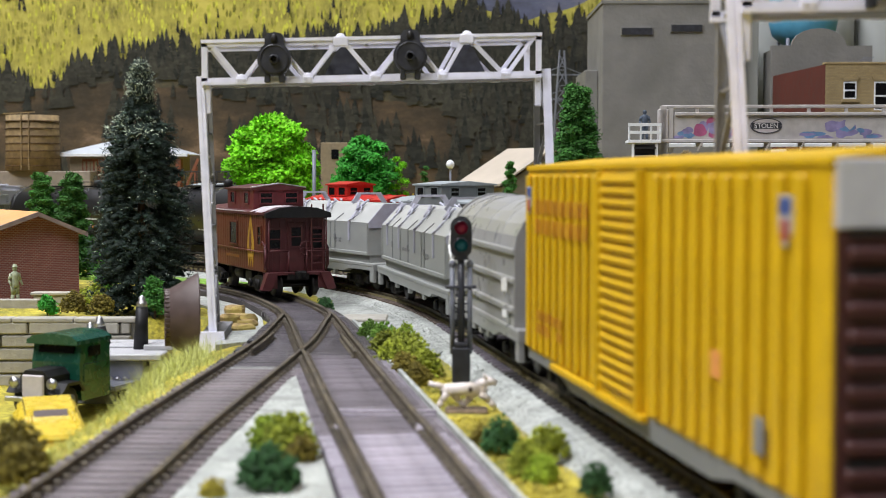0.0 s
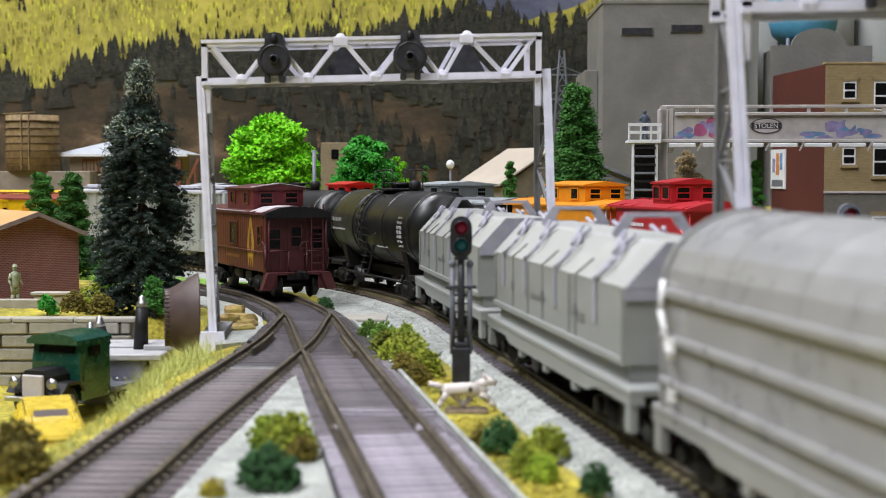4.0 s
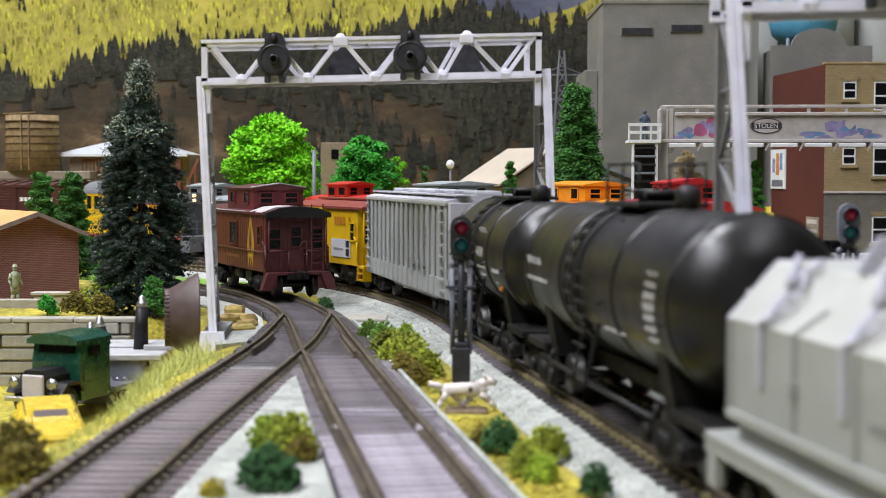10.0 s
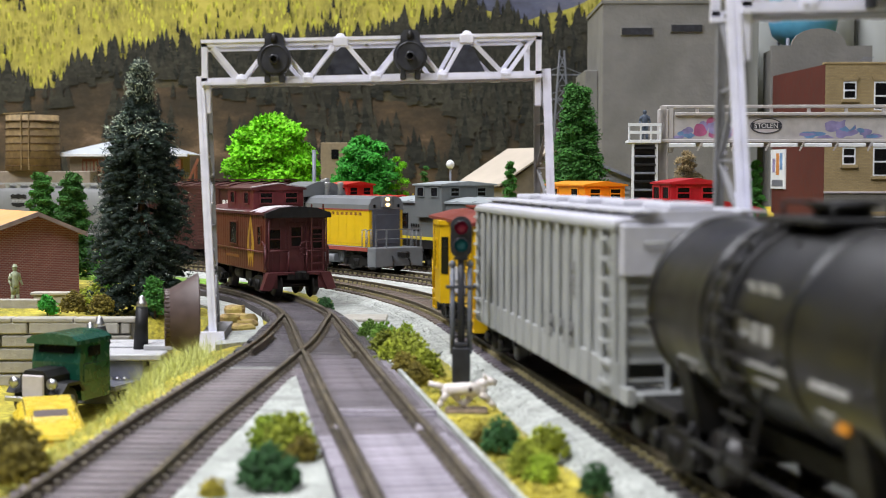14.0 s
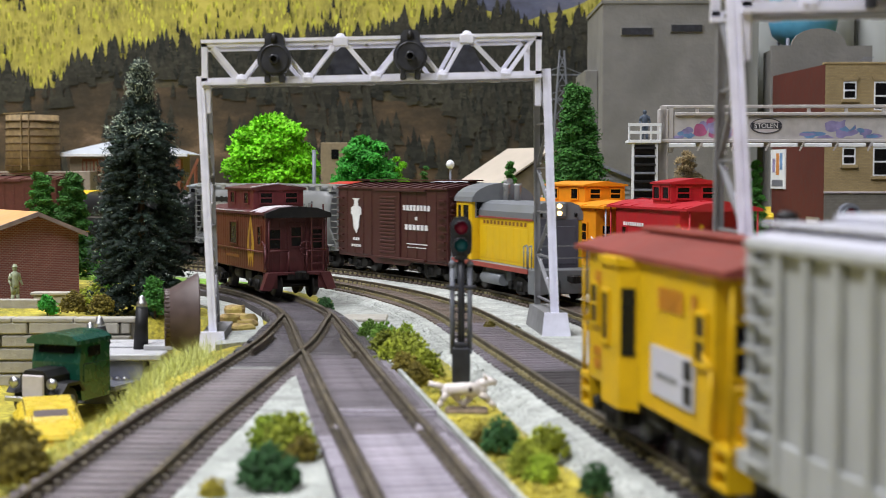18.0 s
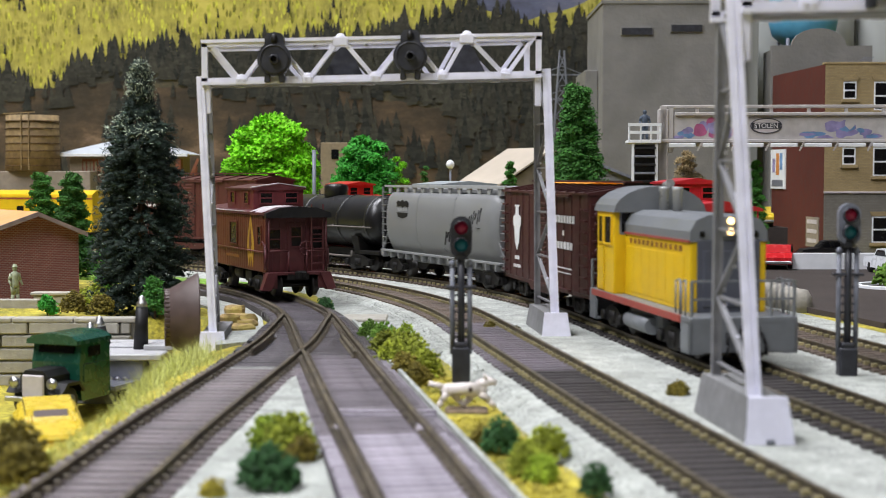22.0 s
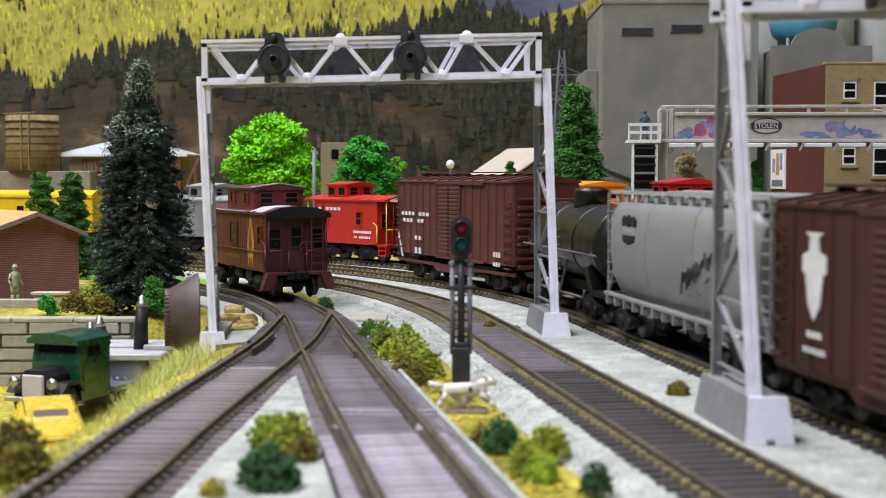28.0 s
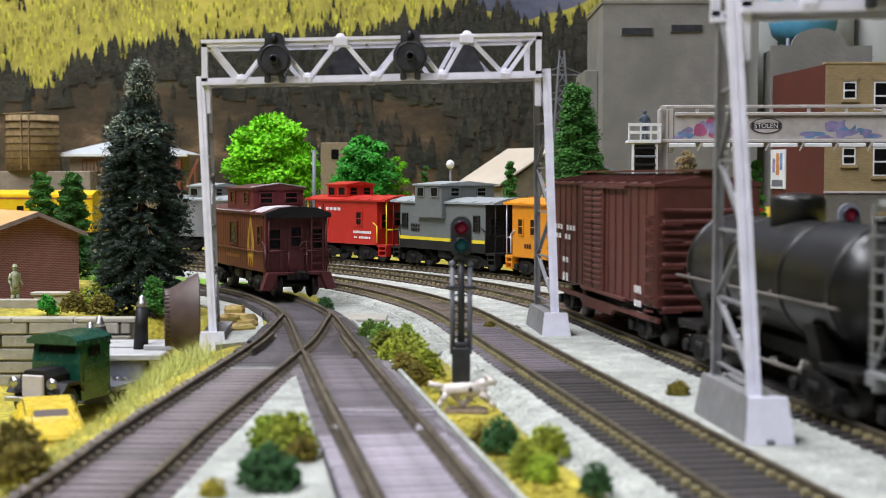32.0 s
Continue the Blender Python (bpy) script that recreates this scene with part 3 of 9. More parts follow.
def angular_coil_car(L):
    c = car("coil_car", "pale grey coil steel car with an angular lift-off hood")
    coil_base(c, L, M_COILGREY)
    h = L - 7.5
    prof = [(-15.4, 16.2), (15.4, 16.2), (15.4, 31), (12.6, 40), (7, 43.2), (-7, 43.2), (-12.6, 40), (-15.4, 31)]
    part("tub", Mesh().box(-h + 1, h - 1, -14.2, 14.2, 12.8, 17, 0.3), M_COILGREY, c)
    lower = Mesh().prism([(-15.4, 16.4), (15.4, 16.4), (15.4, 31), (-15.4, 31)], -h, h, "x")
    for s in (-1, 1):
        for x in (-h + 0.8, -h / 3, h / 3, h - 0.8):
            lower.box(x - 0.5, x + 0.5, *sorted((s * 15.4, s * 15.9)), 16.4, 31, 0.2)
        lower.box(-h, h, *sorted((s * 15.4, s * 16.0)), 16.2, 17.8, 0.2)
    hood = part("hood", lower, M_COILGREY, c, "grey lower hood wall")
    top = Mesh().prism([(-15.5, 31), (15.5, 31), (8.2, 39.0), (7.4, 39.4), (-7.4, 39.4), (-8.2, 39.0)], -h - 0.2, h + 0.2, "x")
    part("hood_roof", top, M_COILTOP, hood, "sloping hood roof in a paler top-lit grey")
    for x in (-h * 0.8, -h * 0.38, h * 0.13, h * 0.68):
        for s in (-1, 1):
            strut = part("strut", Mesh().bar((x, s * 15.75, 22.5), (x, s * 15.75, 31.2), 1.3, 0.5, (0, s, 0)), M_WIRE, hood)
            part("slope_strut", Mesh().bar((x, s * 15.8, 31), (x, s * 9.0, 38.6), 1.5, 0.7, (0, s, 0.8)), M_WIRE, strut)
            part("lifting_bracket", Mesh().wire([(x - 4.4, s * 8.2, 40.6), (x, s * 11.6, 36.4), (x + 4.2, s * 8.4, 40.4)], 0.55), M_WIRE, strut)
            part("hoop", Mesh().wire([(x + 0.4, s * 10.0, 38.6), (x + 3.6, s * 10.6, 38.0), (x + 5.6, s * 12.2, 36.4), (x + 5.4, s * 13.8, 34.4), (x + 3.4, s * 15.2, 32.6), (x + 0.6, s * 15.9, 31.6)], 0.42), M_WIRE, strut)
    for x, z0 in ((-h * 0.62, 17.5), (-h * 0.08, 17.5), (h * 0.42, 17.5)):
        for s in (-1, 1):
            part("side_seam", Mesh().bar((x, s * 15.5, z0), (x, s * 15.5, 31), 0.5, 0.3, (0, s, 0)).bar((x, s * 15.65, 31), (x + 3.6, s * 12.4, 34.6), 0.5, 0.4, (0, s, 0.8)), M_FGREY, hood, "grey hood seam")
            part("latch", Mesh().box(x - 0.9, x + 0.9, *sorted((s * 15.4, s * 16.0)), 22.4, 25.0, 0.2), M_FGREY, hood)
    for x in (-h * 0.55, h * 0.5):
        part("lifting_arch", Mesh().bar((x, -8.2, 39.2), (x, -5, 43.8), 2.2, 0.9, (1, 0, 0)).bar((x, -5.2, 43.8), (x, 5.2, 43.8), 2.2, 0.9, (0, 0, 1)).bar((x, 5, 43.8), (x, 8.2, 39.2), 2.2, 0.9, (1, 0, 0)), M_WIRE, hood)
    for e in (-1, 1):
        part("end_flange", Mesh().prism([(-15.5, 31), (15.5, 31), (7.6, 39.6), (-7.6, 39.6)], *sorted((e * (h + 0.2), e * (h + 0.8))), "x").box(*sorted((e * (h + 0.2), e * (h + 0.7))), -15.4, 15.4, 28.6, 31), M_WIRE, hood, "pale lavender end flange")
    rng = random.Random(5)
    part("lettering", marks(marks(Mesh(), -18, -2, 22, 23.6, -15.45, 9, 1, 0.4, rng), h - 38, h - 30, 21, 23.4, -15.45, 5, 2, 0.4, rng), M_FGREY, c, "small grey lettering bars")
    running_gear(c, L - 22, L + 3)
    return c


def round_coil_car(L):
    c = car("coil_car", "silver grey coil steel car with a rounded lift-off hood")
    coil_base(c, L, M_SILVER)
    h = L - 5
    arc = [(-16, 13), (16, 13), (16, 33)]
    for i in range(1, 12):
        a = math.pi * i / 12
        arc.append((16 * math.cos(a), 33 + 13.2 * math.sin(a)))
    arc.append((-16, 33))
    hood = part("hood", Mesh().prism(arc, -h, h, "x"), M_SILVER, c, "silver rounded hood")
    for z in (17.5, 25, 32.5):
        b = Mesh()
        for s in (-1, 1):
            b.box(-h - 0.3, h + 0.3, *sorted((s * 15.9, s * 17.0)), z - 0.8, z + 0.8, 0.3)
        part("hood_rib", b, M_SILVER, hood)
    for x in (-h, h):
        k = [(y * 1.03, 13 + (z - 13) * 1.015) for y, z in arc]
        part("hood_rim", Mesh().prism(k, x - 0.8, x + 0.8, "x"), M_SILVER, hood)
    g = Mesh()
    for s in (-1, 1):
        for x in (-h + 8, h - 8):
            g.bar((x, s * 17.4, 22), (x, s * 17.4, 25.5), 1.6, 0.4)
            g.bar((x, s * 17.2, 15), (x, s * 17.2, 17), 1.6, 0.6)
    part("hood_latch", g, M_WHITEMARK, hood)
    for s in (-1, 1):
        part("strap", Mesh().wire([(-h + 1, s * 16.6, 34.5), (-h + 3, s * 17.6, 29.5), (-h + 6.5, s * 17.6, 24.6), (-h + 9, s * 17.8, 22.4)], 0.6), M_WHITEMARK, hood, "loose white strap")
    for x in (-h * 0.45, h * 0.1, h * 0.55):
        k = [(y * 1.008, 33 + (z - 33) * 1.01) for y, z in arc[2:]]
        part("hood_seam", Mesh().prism(k, x - 0.25, x + 0.25, "x"), M_SILVER, hood)
    running_gear(c, L - 19, L + 3)
    return c


def tank_car(L, R, zc, dome, label, group="moving train", mark=True, walkway=True):
    c = thing("tank_car", label, "railway car", group=group)
    p = [(0.2, -L), (R * 0.55, -L + 1.2), (R * 0.85, -L + 3.6), (R * 0.97, -L + 6), (R, -L + 8.5), (R, L - 8.5), (R * 0.97, L - 6), (R * 0.85, L - 3.6), (R * 0.55, L - 1.2), (0.2, L)]
    barrel = part("tank", Mesh().lathe(p, 40, (0, 0, zc), "x"), M_TANK, c)
    for x in (-L + 9, -L * 0.33, L * 0.33, L - 9):
        part("band", Mesh().lathe([(R - 0.2, x - 1.1), (R + 0.35, x - 0.9), (R + 0.35, x + 0.9), (R - 0.2, x + 1.1)], 40, (0, 0, zc), "x"), M_TANK, barrel)
    if dome:
        part("dome", Mesh().lathe([(6.8, zc + R - 3), (6.8, zc + R + 4.8), (6.2, zc + R + 5.8), (3, zc + R + 6.4), (0.2, zc + R + 6.5)], 20, (-4, 0, 0)), M_TANK, barrel)
    else:
        part("manway", Mesh().lathe([(4.2, zc + R - 1.5), (4.2, zc + R + 2.4), (5, zc + R + 2.5), (5, zc + R + 3.4), (0.2, zc + R + 3.8)], 16).box(-9, 9, -5.5, 5.5, zc + R + 0.2, zc + R + 0.9, 0.2), M_BLACK, barrel)
        rail = Mesh()
        for s in (-1, 1):
            rail.wire([(-9, s * 5.4, zc + R), (-9, s * 5.4, zc + R + 3.4), (9, s * 5.4, zc + R + 3.4), (9, s * 5.4, zc + R)], 0.3)
        part("platform_rail", rail, M_BLACK, barrel)
    part("underframe", Mesh().box(-L - 3, L + 3, -3.5, 3.5, 8, 12, 0.3).box(-L - 3, -L + 16, -13, 13, 9.5, 11.5, 0.3).box(L - 16, L + 3, -13, 13, 9.5, 11.5, 0.3), M_GRIME, c)
    for x in (-L + 20, L - 20):
        part("saddle", Mesh().prism([(-11, 9), (11, 9), (13.5, zc - 8), (-13.5, zc - 8)], x - 3, x + 3, "x"), M_GRIME, c)
    r = Mesh()
    for s in (-1, 1):
        if walkway:
            r.wire([(-L + 2, s * (R + 1), zc - 3), (L - 2, s * (R + 1), zc - 3)], 0.45)
        for x in (-L + 10, -14, 14, L - 10):
            r.wire([(x, s * (R + 1), zc - 3), (x, s * (R - 0.6), zc - 2)], 0.35)
        for x in (-5, 5):
            r.bar((x, s * (R + 0.8), 9), (x, s * (R * 0.55), zc + R * 0.85), 0.7, 0.7)
        for i in range(8):
            z = 11 + i * 3
            yy = R + 0.8
            r.bar((-5, s * yy, z), (5, s * yy, z), 0.5, 0.5)
        r.wire([(-L + 24, s * 12.5, 11), (-L + 24, s * 13, 8), (L - 24, s * 13, 8), (L - 24, s * 12.5, 11)], 0.6)
    part("handrail", r, M_SIGRAIL if walkway else M_BLACK, c)
    part("brake_gear", Mesh().tube((-12, 6, 8), (2, 6, 8), 3.2, 12).box(8, 15, 3, 9, 5.5, 10, 0.4), M_GRIME, c)
    if mark:
        rng = random.Random(int(L * 7))
        if L > 60:
            rows_of = ((-0.86, -0.62, 0.5, 3.6, 3, 1), (-0.86, -0.52, -2.6, -1.4, 8, 1), (0.66, 0.76, -7, 6, 2, 7), (0.16, 0.4, -8.4, -6.8, 6, 1))
        else:
            rows_of = ((0.0, 0.24, 4.6, 8.2, 3, 1), (0.0, 0.24, -1.2, 2.6, 3, 1), (0.02, 0.3, -4.4, -3.2, 7, 1), (0.06, 0.22, -6.6, -5.6, 4, 1), (-0.62, -0.42, -9.4, -6.4, 4, 2), (0.46, 0.68, -4.6, -2.4, 4, 1), (0.46, 0.56, -9, -6.6, 2, 2))
        for fa, fb, dz0, dz1, n, rows in rows_of:
            a, b, z0, z1 = fa * L, fb * L, zc + dz0, zc + dz1
            w, h = (b - a) / n, (z1 - z0) / rows
            m = Mesh()
            for i in range(n):
                for k in range(rows):
                    z = z0 + (k + 0.5) * h
                    y = (R ** 2 - (z - zc) ** 2) ** 0.5
                    for s in (-1, 1):
                        m.bar((a + (i + 0.12) * w, s * y, z), (a + (i + rng.uniform(0.74, 0.9)) * w, s * y, z), 0.16, h * 0.72, (0, 0.3 * s * (z - zc) / 8, 1))
            part("lettering", m, M_TANKMARK, c, "worn white lettering bars")
        part("end_lettering", marks_end(L - 0.9, -5, 5, zc + 1.5, zc + 4, 6), M_TANKMARK, c, "worn white lettering bars")
        if L < 60:
            for s in (-1, 1):
                z = zc - 8.0
                y = (R ** 2 - (z - zc) ** 2) ** 0.5
                part("placard", Mesh().bar((0.56 * L, s * y, z), (0.62 * L, s * y, z), 0.3, 2.6, (0, -0.4 * s, 1)), M_YDECAL, c, "small orange placard")
        xs = -0.1 * L
        strap = part("ladder_strap", Mesh().lathe([(R, xs - 1.0), (R + 0.7, xs - 0.9), (R + 0.7, xs + 0.9), (R, xs + 1.0)], 40, (0, 0, zc), "x"), M_BLACK, c)
        for s in (-1, 1):
            for k in range(9):
                a = math.radians(-50 + k * 14)
                y, z = s * (R + 1.3) * math.cos(a), zc + (R + 1.3) * math.sin(a)
                part("rung", Mesh().bar((xs - 4.6, y, z), (xs - 0.4, y, z), 0.6, 0.6), M_BLACK, strap)
            for q in (xs - 4.6, xs - 0.4):
                part("stile", Mesh().wire([(q, s * (R + 1.3) * math.cos(math.radians(d)), zc + (R + 1.3) * math.sin(math.radians(d))) for d in range(-54, 70, 12)], 0.35), M_BLACK, strap)
        part("top_platform", Mesh().box(-15, 11, -7.5, 7.5, zc + R + 0.2, zc + R + 1.2, 0.2), M_BLACK, c)
        if L > 60:
            for x in (-14, -2, 10):
                for y in (-7, 7):
                    part("rail_post", Mesh().tube((x, y, zc + R), (x, y, zc + R + 9), 0.35, 6), M_BLACK, c)
            for y in (-7, 7):
                part("platform_rail", Mesh().wire([(-14, y, zc + R + 9), (10, y, zc + R + 9)], 0.35), M_BLACK, c)
        part("valve", Mesh().lathe([(2.6, zc + R), (2.6, zc + R + 3.4), (1.6, zc + R + 4.6), (0.2, zc + R + 4.8)], 14, (20, 0, 0)), M_BLACK, c)
    running_gear(c, L - 17, L + 6)
    return c


def ribbed_hopper(L):
    c = car("covered_hopper", "light grey ribbed covered hopper car")
    W = 15.2
    part("body", Mesh().box(-L, L, -W, W, 16, 42.5, 0.3).prism([(-L + 22, 16.2), (-L + 36, 6.5), (L - 36, 6.5), (L - 22, 16.2)], -11, 11, "y"), M_HOPPER, c)
    for s in (-1, 1):
        x = -L + 1.2
        k = 0
        while x <= L:
            w = 1.1 if k % 2 else 0.8
            part("side_rib", Mesh().box(x - w, x + w, *sorted((s * W, s * (W + 1.2))), 9.5, 42, 0.4), M_HOPPER, c)
            x += (2 * L - 2.4) / 16
            k += 1
        part("side_sill", Mesh().box(-L, L, *sorted((s * (W - 1.0), s * (W + 0.6))), 9.0, 16.2, 0.3), M_HOPPER, c)
        part("top_chord", Mesh().box(-L - 0.3, L + 0.3, *sorted((s * (W - 0.2), s * (W + 1.5))), 41.6, 43, 0.3), M_HOPPER, c)
        part("lettering", marks(marks(Mesh(), L - 38, L - 34, 26, 34, s * (W + 0.2), 1, 3, 0.1), L - 62, L - 30, 15, 21, s * (W + 0.7), 7, 2, 0.3, random.Random(2)), M_FGREY, c, "small dark lettering bars")
    roof = part("roof", Mesh().prism([(-W - 1, 42.6), (W + 1, 42.6), (W + 1, 43.4), (6, 45.4), (-6, 45.4), (-W - 1, 43.4)], -L - 0.6, L + 0.6, "x"), M_SILVERW, c, "white roof")
    for i in range(5):
        part("hatch", Mesh().box(-L + 12 + i * (2 * L - 24) / 4 - 9, -L + 12 + i * (2 * L - 24) / 4 + 9, -4.6, 4.6, 45.2, 46.8, 0.4), M_SILVERW, roof)
    for s in (-1, 1):
        w = Mesh().box(-L - 3, L + 3, *sorted((s * 8, s * 13)), 45.0, 45.5)
        for i in range(12):
            x = -L + 4 + i * (2 * L - 8) / 11
            w.box(x - 0.4, x + 0.4, *sorted((s * 9, s * 12)), 43.6, 45.2)
        part("running_board", w, M_SILVERW, roof)
    for e in (-1, 1):
        part("end_post", Mesh().box(*sorted((e * (L - 0.2), e * (L + 6))), -W, -W + 1.6, 9, 12).box(*sorted((e * (L - 0.2), e * (L + 6))), W - 1.6, W, 9, 12).box(*sorted((e * (L - 4), e * (L + 6))), -13, 13, 9.5, 11, 0.2), M_HOPPER, c)
        for y in (-W - 0.8, W + 0.8):
            part("side_ladder", ladder(Mesh(), e * (L - 5), y, 12, 40, 7, 8), M_HOPPER, c)
        cap = part("end_cap", Mesh().box(*sorted((e * (L - 0.2), e * (L + 2.6))), -W - 0.2, W + 0.2, 33.0, 42.8, 0.3), M_SILVERW, c, "pale lavender upper end panel")
        part("grab_iron", Mesh().wire([(e * (L + 2.6), -11, 39.4), (e * (L + 3.4), -11, 39.4), (e * (L + 3.4), -5.4, 39.4), (e * (L + 3.4), -5.4, 35), (e * (L + 2.6), -5.4, 35)], 0.3), M_HOPPER, cap)
        part("end_ladder", ladder(Mesh(), e * L, -10.5, 13, 31, 8, 6, "y"), M_HOPPER, c)
        for y in (-W + 0.8, -5.8):
            part("ladder_stile", Mesh().bar((e * (L + 1.2), y, 10), (e * (L + 1.2), y, 33), 0.8, 1.2), M_HOPPER, c)
    running_gear(c, L - 17, L + 5)
    return c


def wheel_brake(c, x, z, mat_):
    m = Mesh()
    pts = [(x, 4 + 3 * math.cos(a * math.pi / 6), z + 3 * math.sin(a * math.pi / 6)) for a in range(13)]
    m.wire(pts, 0.35)
    m.wire([(x, 1, z), (x, 7, z)], 0.3).wire([(x, 4, z - 3), (x, 4, z + 3)], 0.3)
    part("brake_wheel", m, mat_, c)


def window(c, x0, x1, y, z0, z1, frame_mat, bars=1, pane_mat=None):
    """A glazed window on a side at y: frame, pane and a glazing bar."""
    s = 1 if y > 0 else -1
    f = Mesh()
    t = 0.7
    for a, b, lo, hi in ((x0 - t, x1 + t, z0 - t, z0), (x0 - t, x1 + t, z1, z1 + t), (x0 - t, x0, z0, z1), (x1, x1 + t, z0, z1)):
        f.box(a, b, *sorted((y - s * 0.1, y + s * 0.55)), lo, hi)
    for i in range(bars):
        z = z0 + (z1 - z0) * (i + 1) / (bars + 1)
        f.box(x0, x1, *sorted((y, y + s * 0.4)), z - 0.25, z + 0.25)
    w = part("window", f, frame_mat, c)
    part("pane", Mesh().box(x0, x1, *sorted((y - s * 0.1, y + s * 0.2)), z0, z1), pane_mat or M_DARKGLASS, w)


def end_window(c, x, y0, y1, z0, z1, frame_mat):
    s = 1 if x > 0 else -1
    f = Mesh()
    t = 0.7
    for a, b, lo, hi in ((y0 - t, y1 + t, z0 - t, z0), (y0 - t, y1 + t, z1, z1 + t), (y0 - t, y0, z0, z1), (y1, y1 + t, z0, z1), (y0, y1, (z0 + z1) / 2 - 0.25, (z0 + z1) / 2 + 0.25)):
        f.box(*sorted((x - s * 0.1, x + s * 0.55)), a, b, lo, hi)
    w = part("window", f, frame_mat, c)
    part("pane", Mesh().box(*sorted((x - s * 0.1, x + s * 0.2)), y0, y1, z0, z1), M_DARKGLASS, w)


def caboose(name, label, L, side, roof_m, end_m, rail_m, cup=None, cup_w=11.0, cup_m=None, bay=None, stripe=None, wins=(), mark=None, H=36.0, group="stored cabooses", patch=False, lower=None, cup_h=9.0, plat=9.0, W=15.0, boards=False):
    """A caboose: body, roof, cupola or bay window, end platforms with steps and railings, windows and lettering bars. L: half length of the body."""
    c = thing(name, label, "caboose", group=group)
    part("body", Mesh().box(-L, L, -W, W, 10.5, H, 0.3), side, c)
    for e in (-1, 1):
        part("end_wall", Mesh().box(*sorted((e * L, e * (L + 0.35))), -W, W, 10.5, H), end_m, c)
    if boards:
        n = int(L * 2 / 3.2)
        for s in (-1, 1):
            bd = mesh_data("siding_board", Mesh().box(-1.45, 1.45, *sorted((s * W, s * (W + 0.22))), 11, H - 1, 0.08), side)
            for i in range(n):
                part("siding_board", bd, None, c, at=mm(-L + 1.6 + i * 3.2, 0, 0))
        for e in (-1, 1):
            bd = mesh_data("siding_board", Mesh().box(*sorted((e * (L + 0.3), e * (L + 0.55))), -1.45, 1.45, 11, H - 1, 0.08), end_m)
            for k in range(9):
                part("siding_board", bd, None, c, at=mm(0, -W + 1.6 + k * (2 * W - 3.2) / 8, 0))
    if lower:
        for s in (-1, 1):
            part("lower_panel", Mesh().box(-L, L, *sorted((s * (W + 0.2), s * (W + 0.5))), 10.5, 15.5), lower, c, "black lower side")
    E = L + plat
    roof = part("roof", Mesh().prism([(-W - 1.2, H - 0.8), (W + 1.2, H - 0.8), (W + 1.2, H + 0.2), (8, H + 2.3), (0, H + 2.9), (-8, H + 2.3), (-W - 1.2, H + 0.2)], -E - 0.5, E + 0.5, "x"), roof_m, c)
    rb = Mesh()
    for i in range(7):
        x = -E + 3 + i * (2 * E - 6) / 6
        if cup and abs(x - cup[0]) < cup[1] + 2:
            continue
        rb.prism([(-W - 1.4, H + 0.1), (W + 1.4, H + 0.1), (W + 1.4, H + 0.6), (0, H + 3.4), (-W - 1.4, H + 0.6)], x - 0.4, x + 0.4, "x")
    if bay is None:
        part("roof_seam", rb, roof_m, roof)
    else:
        part("running_board", Mesh().box(-E + 4, E - 4, -3.2, 3.2, H + 3.1, H + 4.0, 0.2), roof_m, roof)
        part("chimney", Mesh().lathe([(1.3, H + 1), (1.3, H + 6.5), (2.0, H + 6.7), (2.0, H + 8), (0.4, H + 8.6)], 12, (14, 6.5, 0)), M_BLACK, roof, "short black stove stack")
    if patch:
        part("dusty_patch", Mesh().prism([(-W - 0.6, H + 0.4), (W - 4, H + 1.6), (8, H + 2.6), (0, H + 3.15), (-8, H + 2.6)], cup[0] + cup[1] + 2, E - 7, "x"), M_SNOW, roof, "pale dusty patch")
    if cup:
        x0, hw = cup
        cz = H + cup_h
        cupola = part("cupola", Mesh().box(x0 - hw, x0 + hw, -cup_w, cup_w, H - (9 if cup_w > W else 0), cz, 0.3), cup_m or side, c)
        part("cupola_roof", Mesh().prism([(-cup_w - 1, cz - 0.3), (cup_w + 1, cz - 0.3), (cup_w + 1, cz + 0.5), (0, cz + 2.2), (-cup_w - 1, cz + 0.5)], x0 - hw - 1.2, x0 + hw + 1.2, "x"), roof_m, cupola)
        for s in (-1, 1):
            for dx in ((-hw * 0.52, hw * 0.52) if hw > 8 else (0,)):
                a = 3.2 if hw > 8 else hw * 0.5
                window(cupola, x0 + dx - a, x0 + dx + a, s * cup_w, cz - 6.2, cz - 1.6, cup_m or side, 0)
        for e in (-1, 1):
            for y in (-cup_w * 0.5, cup_w * 0.5):
                end_window(cupola, x0 + e * hw, y - 2.6, y + 2.6, cz - 6, cz - 1.8, cup_m or side)
    if bay is not None:
        for s in (-1, 1):
            q = bay * (1 if s < 0 else -1)
            b = part("bay_window", Mesh().prism([(q - 9, s * W), (q - 6, s * (W + 3)), (q + 6, s * (W + 3)), (q + 9, s * W)], 9, H - 2, "z"), side, c)
            part("bay_roof", Mesh().prism([(q - 9.6, s * W), (q - 6.4, s * (W + 3.6)), (q + 6.4, s * (W + 3.6)), (q + 9.6, s * W)], H - 2, H - 0.6, "z"), side, b)
            window(b, q - 4.4, q - 0.4, s * (W + 3), 21, 30, side, 0)
            for e in (-1, 1):
                p0, p1 = (q + e * 8.5, s * (W + 0.55)), (q + e * 6.5, s * (W + 2.55))
                o = (e * 0.2, s * 0.2)
                part("side_window", Mesh().prism([p0, p1, (p1[0] + o[0], p1[1] + o[1]), (p0[0] + o[0], p0[1] + o[1])], 19, 31.5, "z"), M_DARKGLASS, b, "dark window on the slanted bay side")
            f = 1 if s < 0 else -1
            a0, a1 = sorted((7 * f, 30 * f))
            n = part("notice_panel", Mesh().box(a0, a1, *sorted((s * (W + 0.2), s * (W + 0.5))), 14, 22.5), M_SILVERW, c, "white painted notice panel")
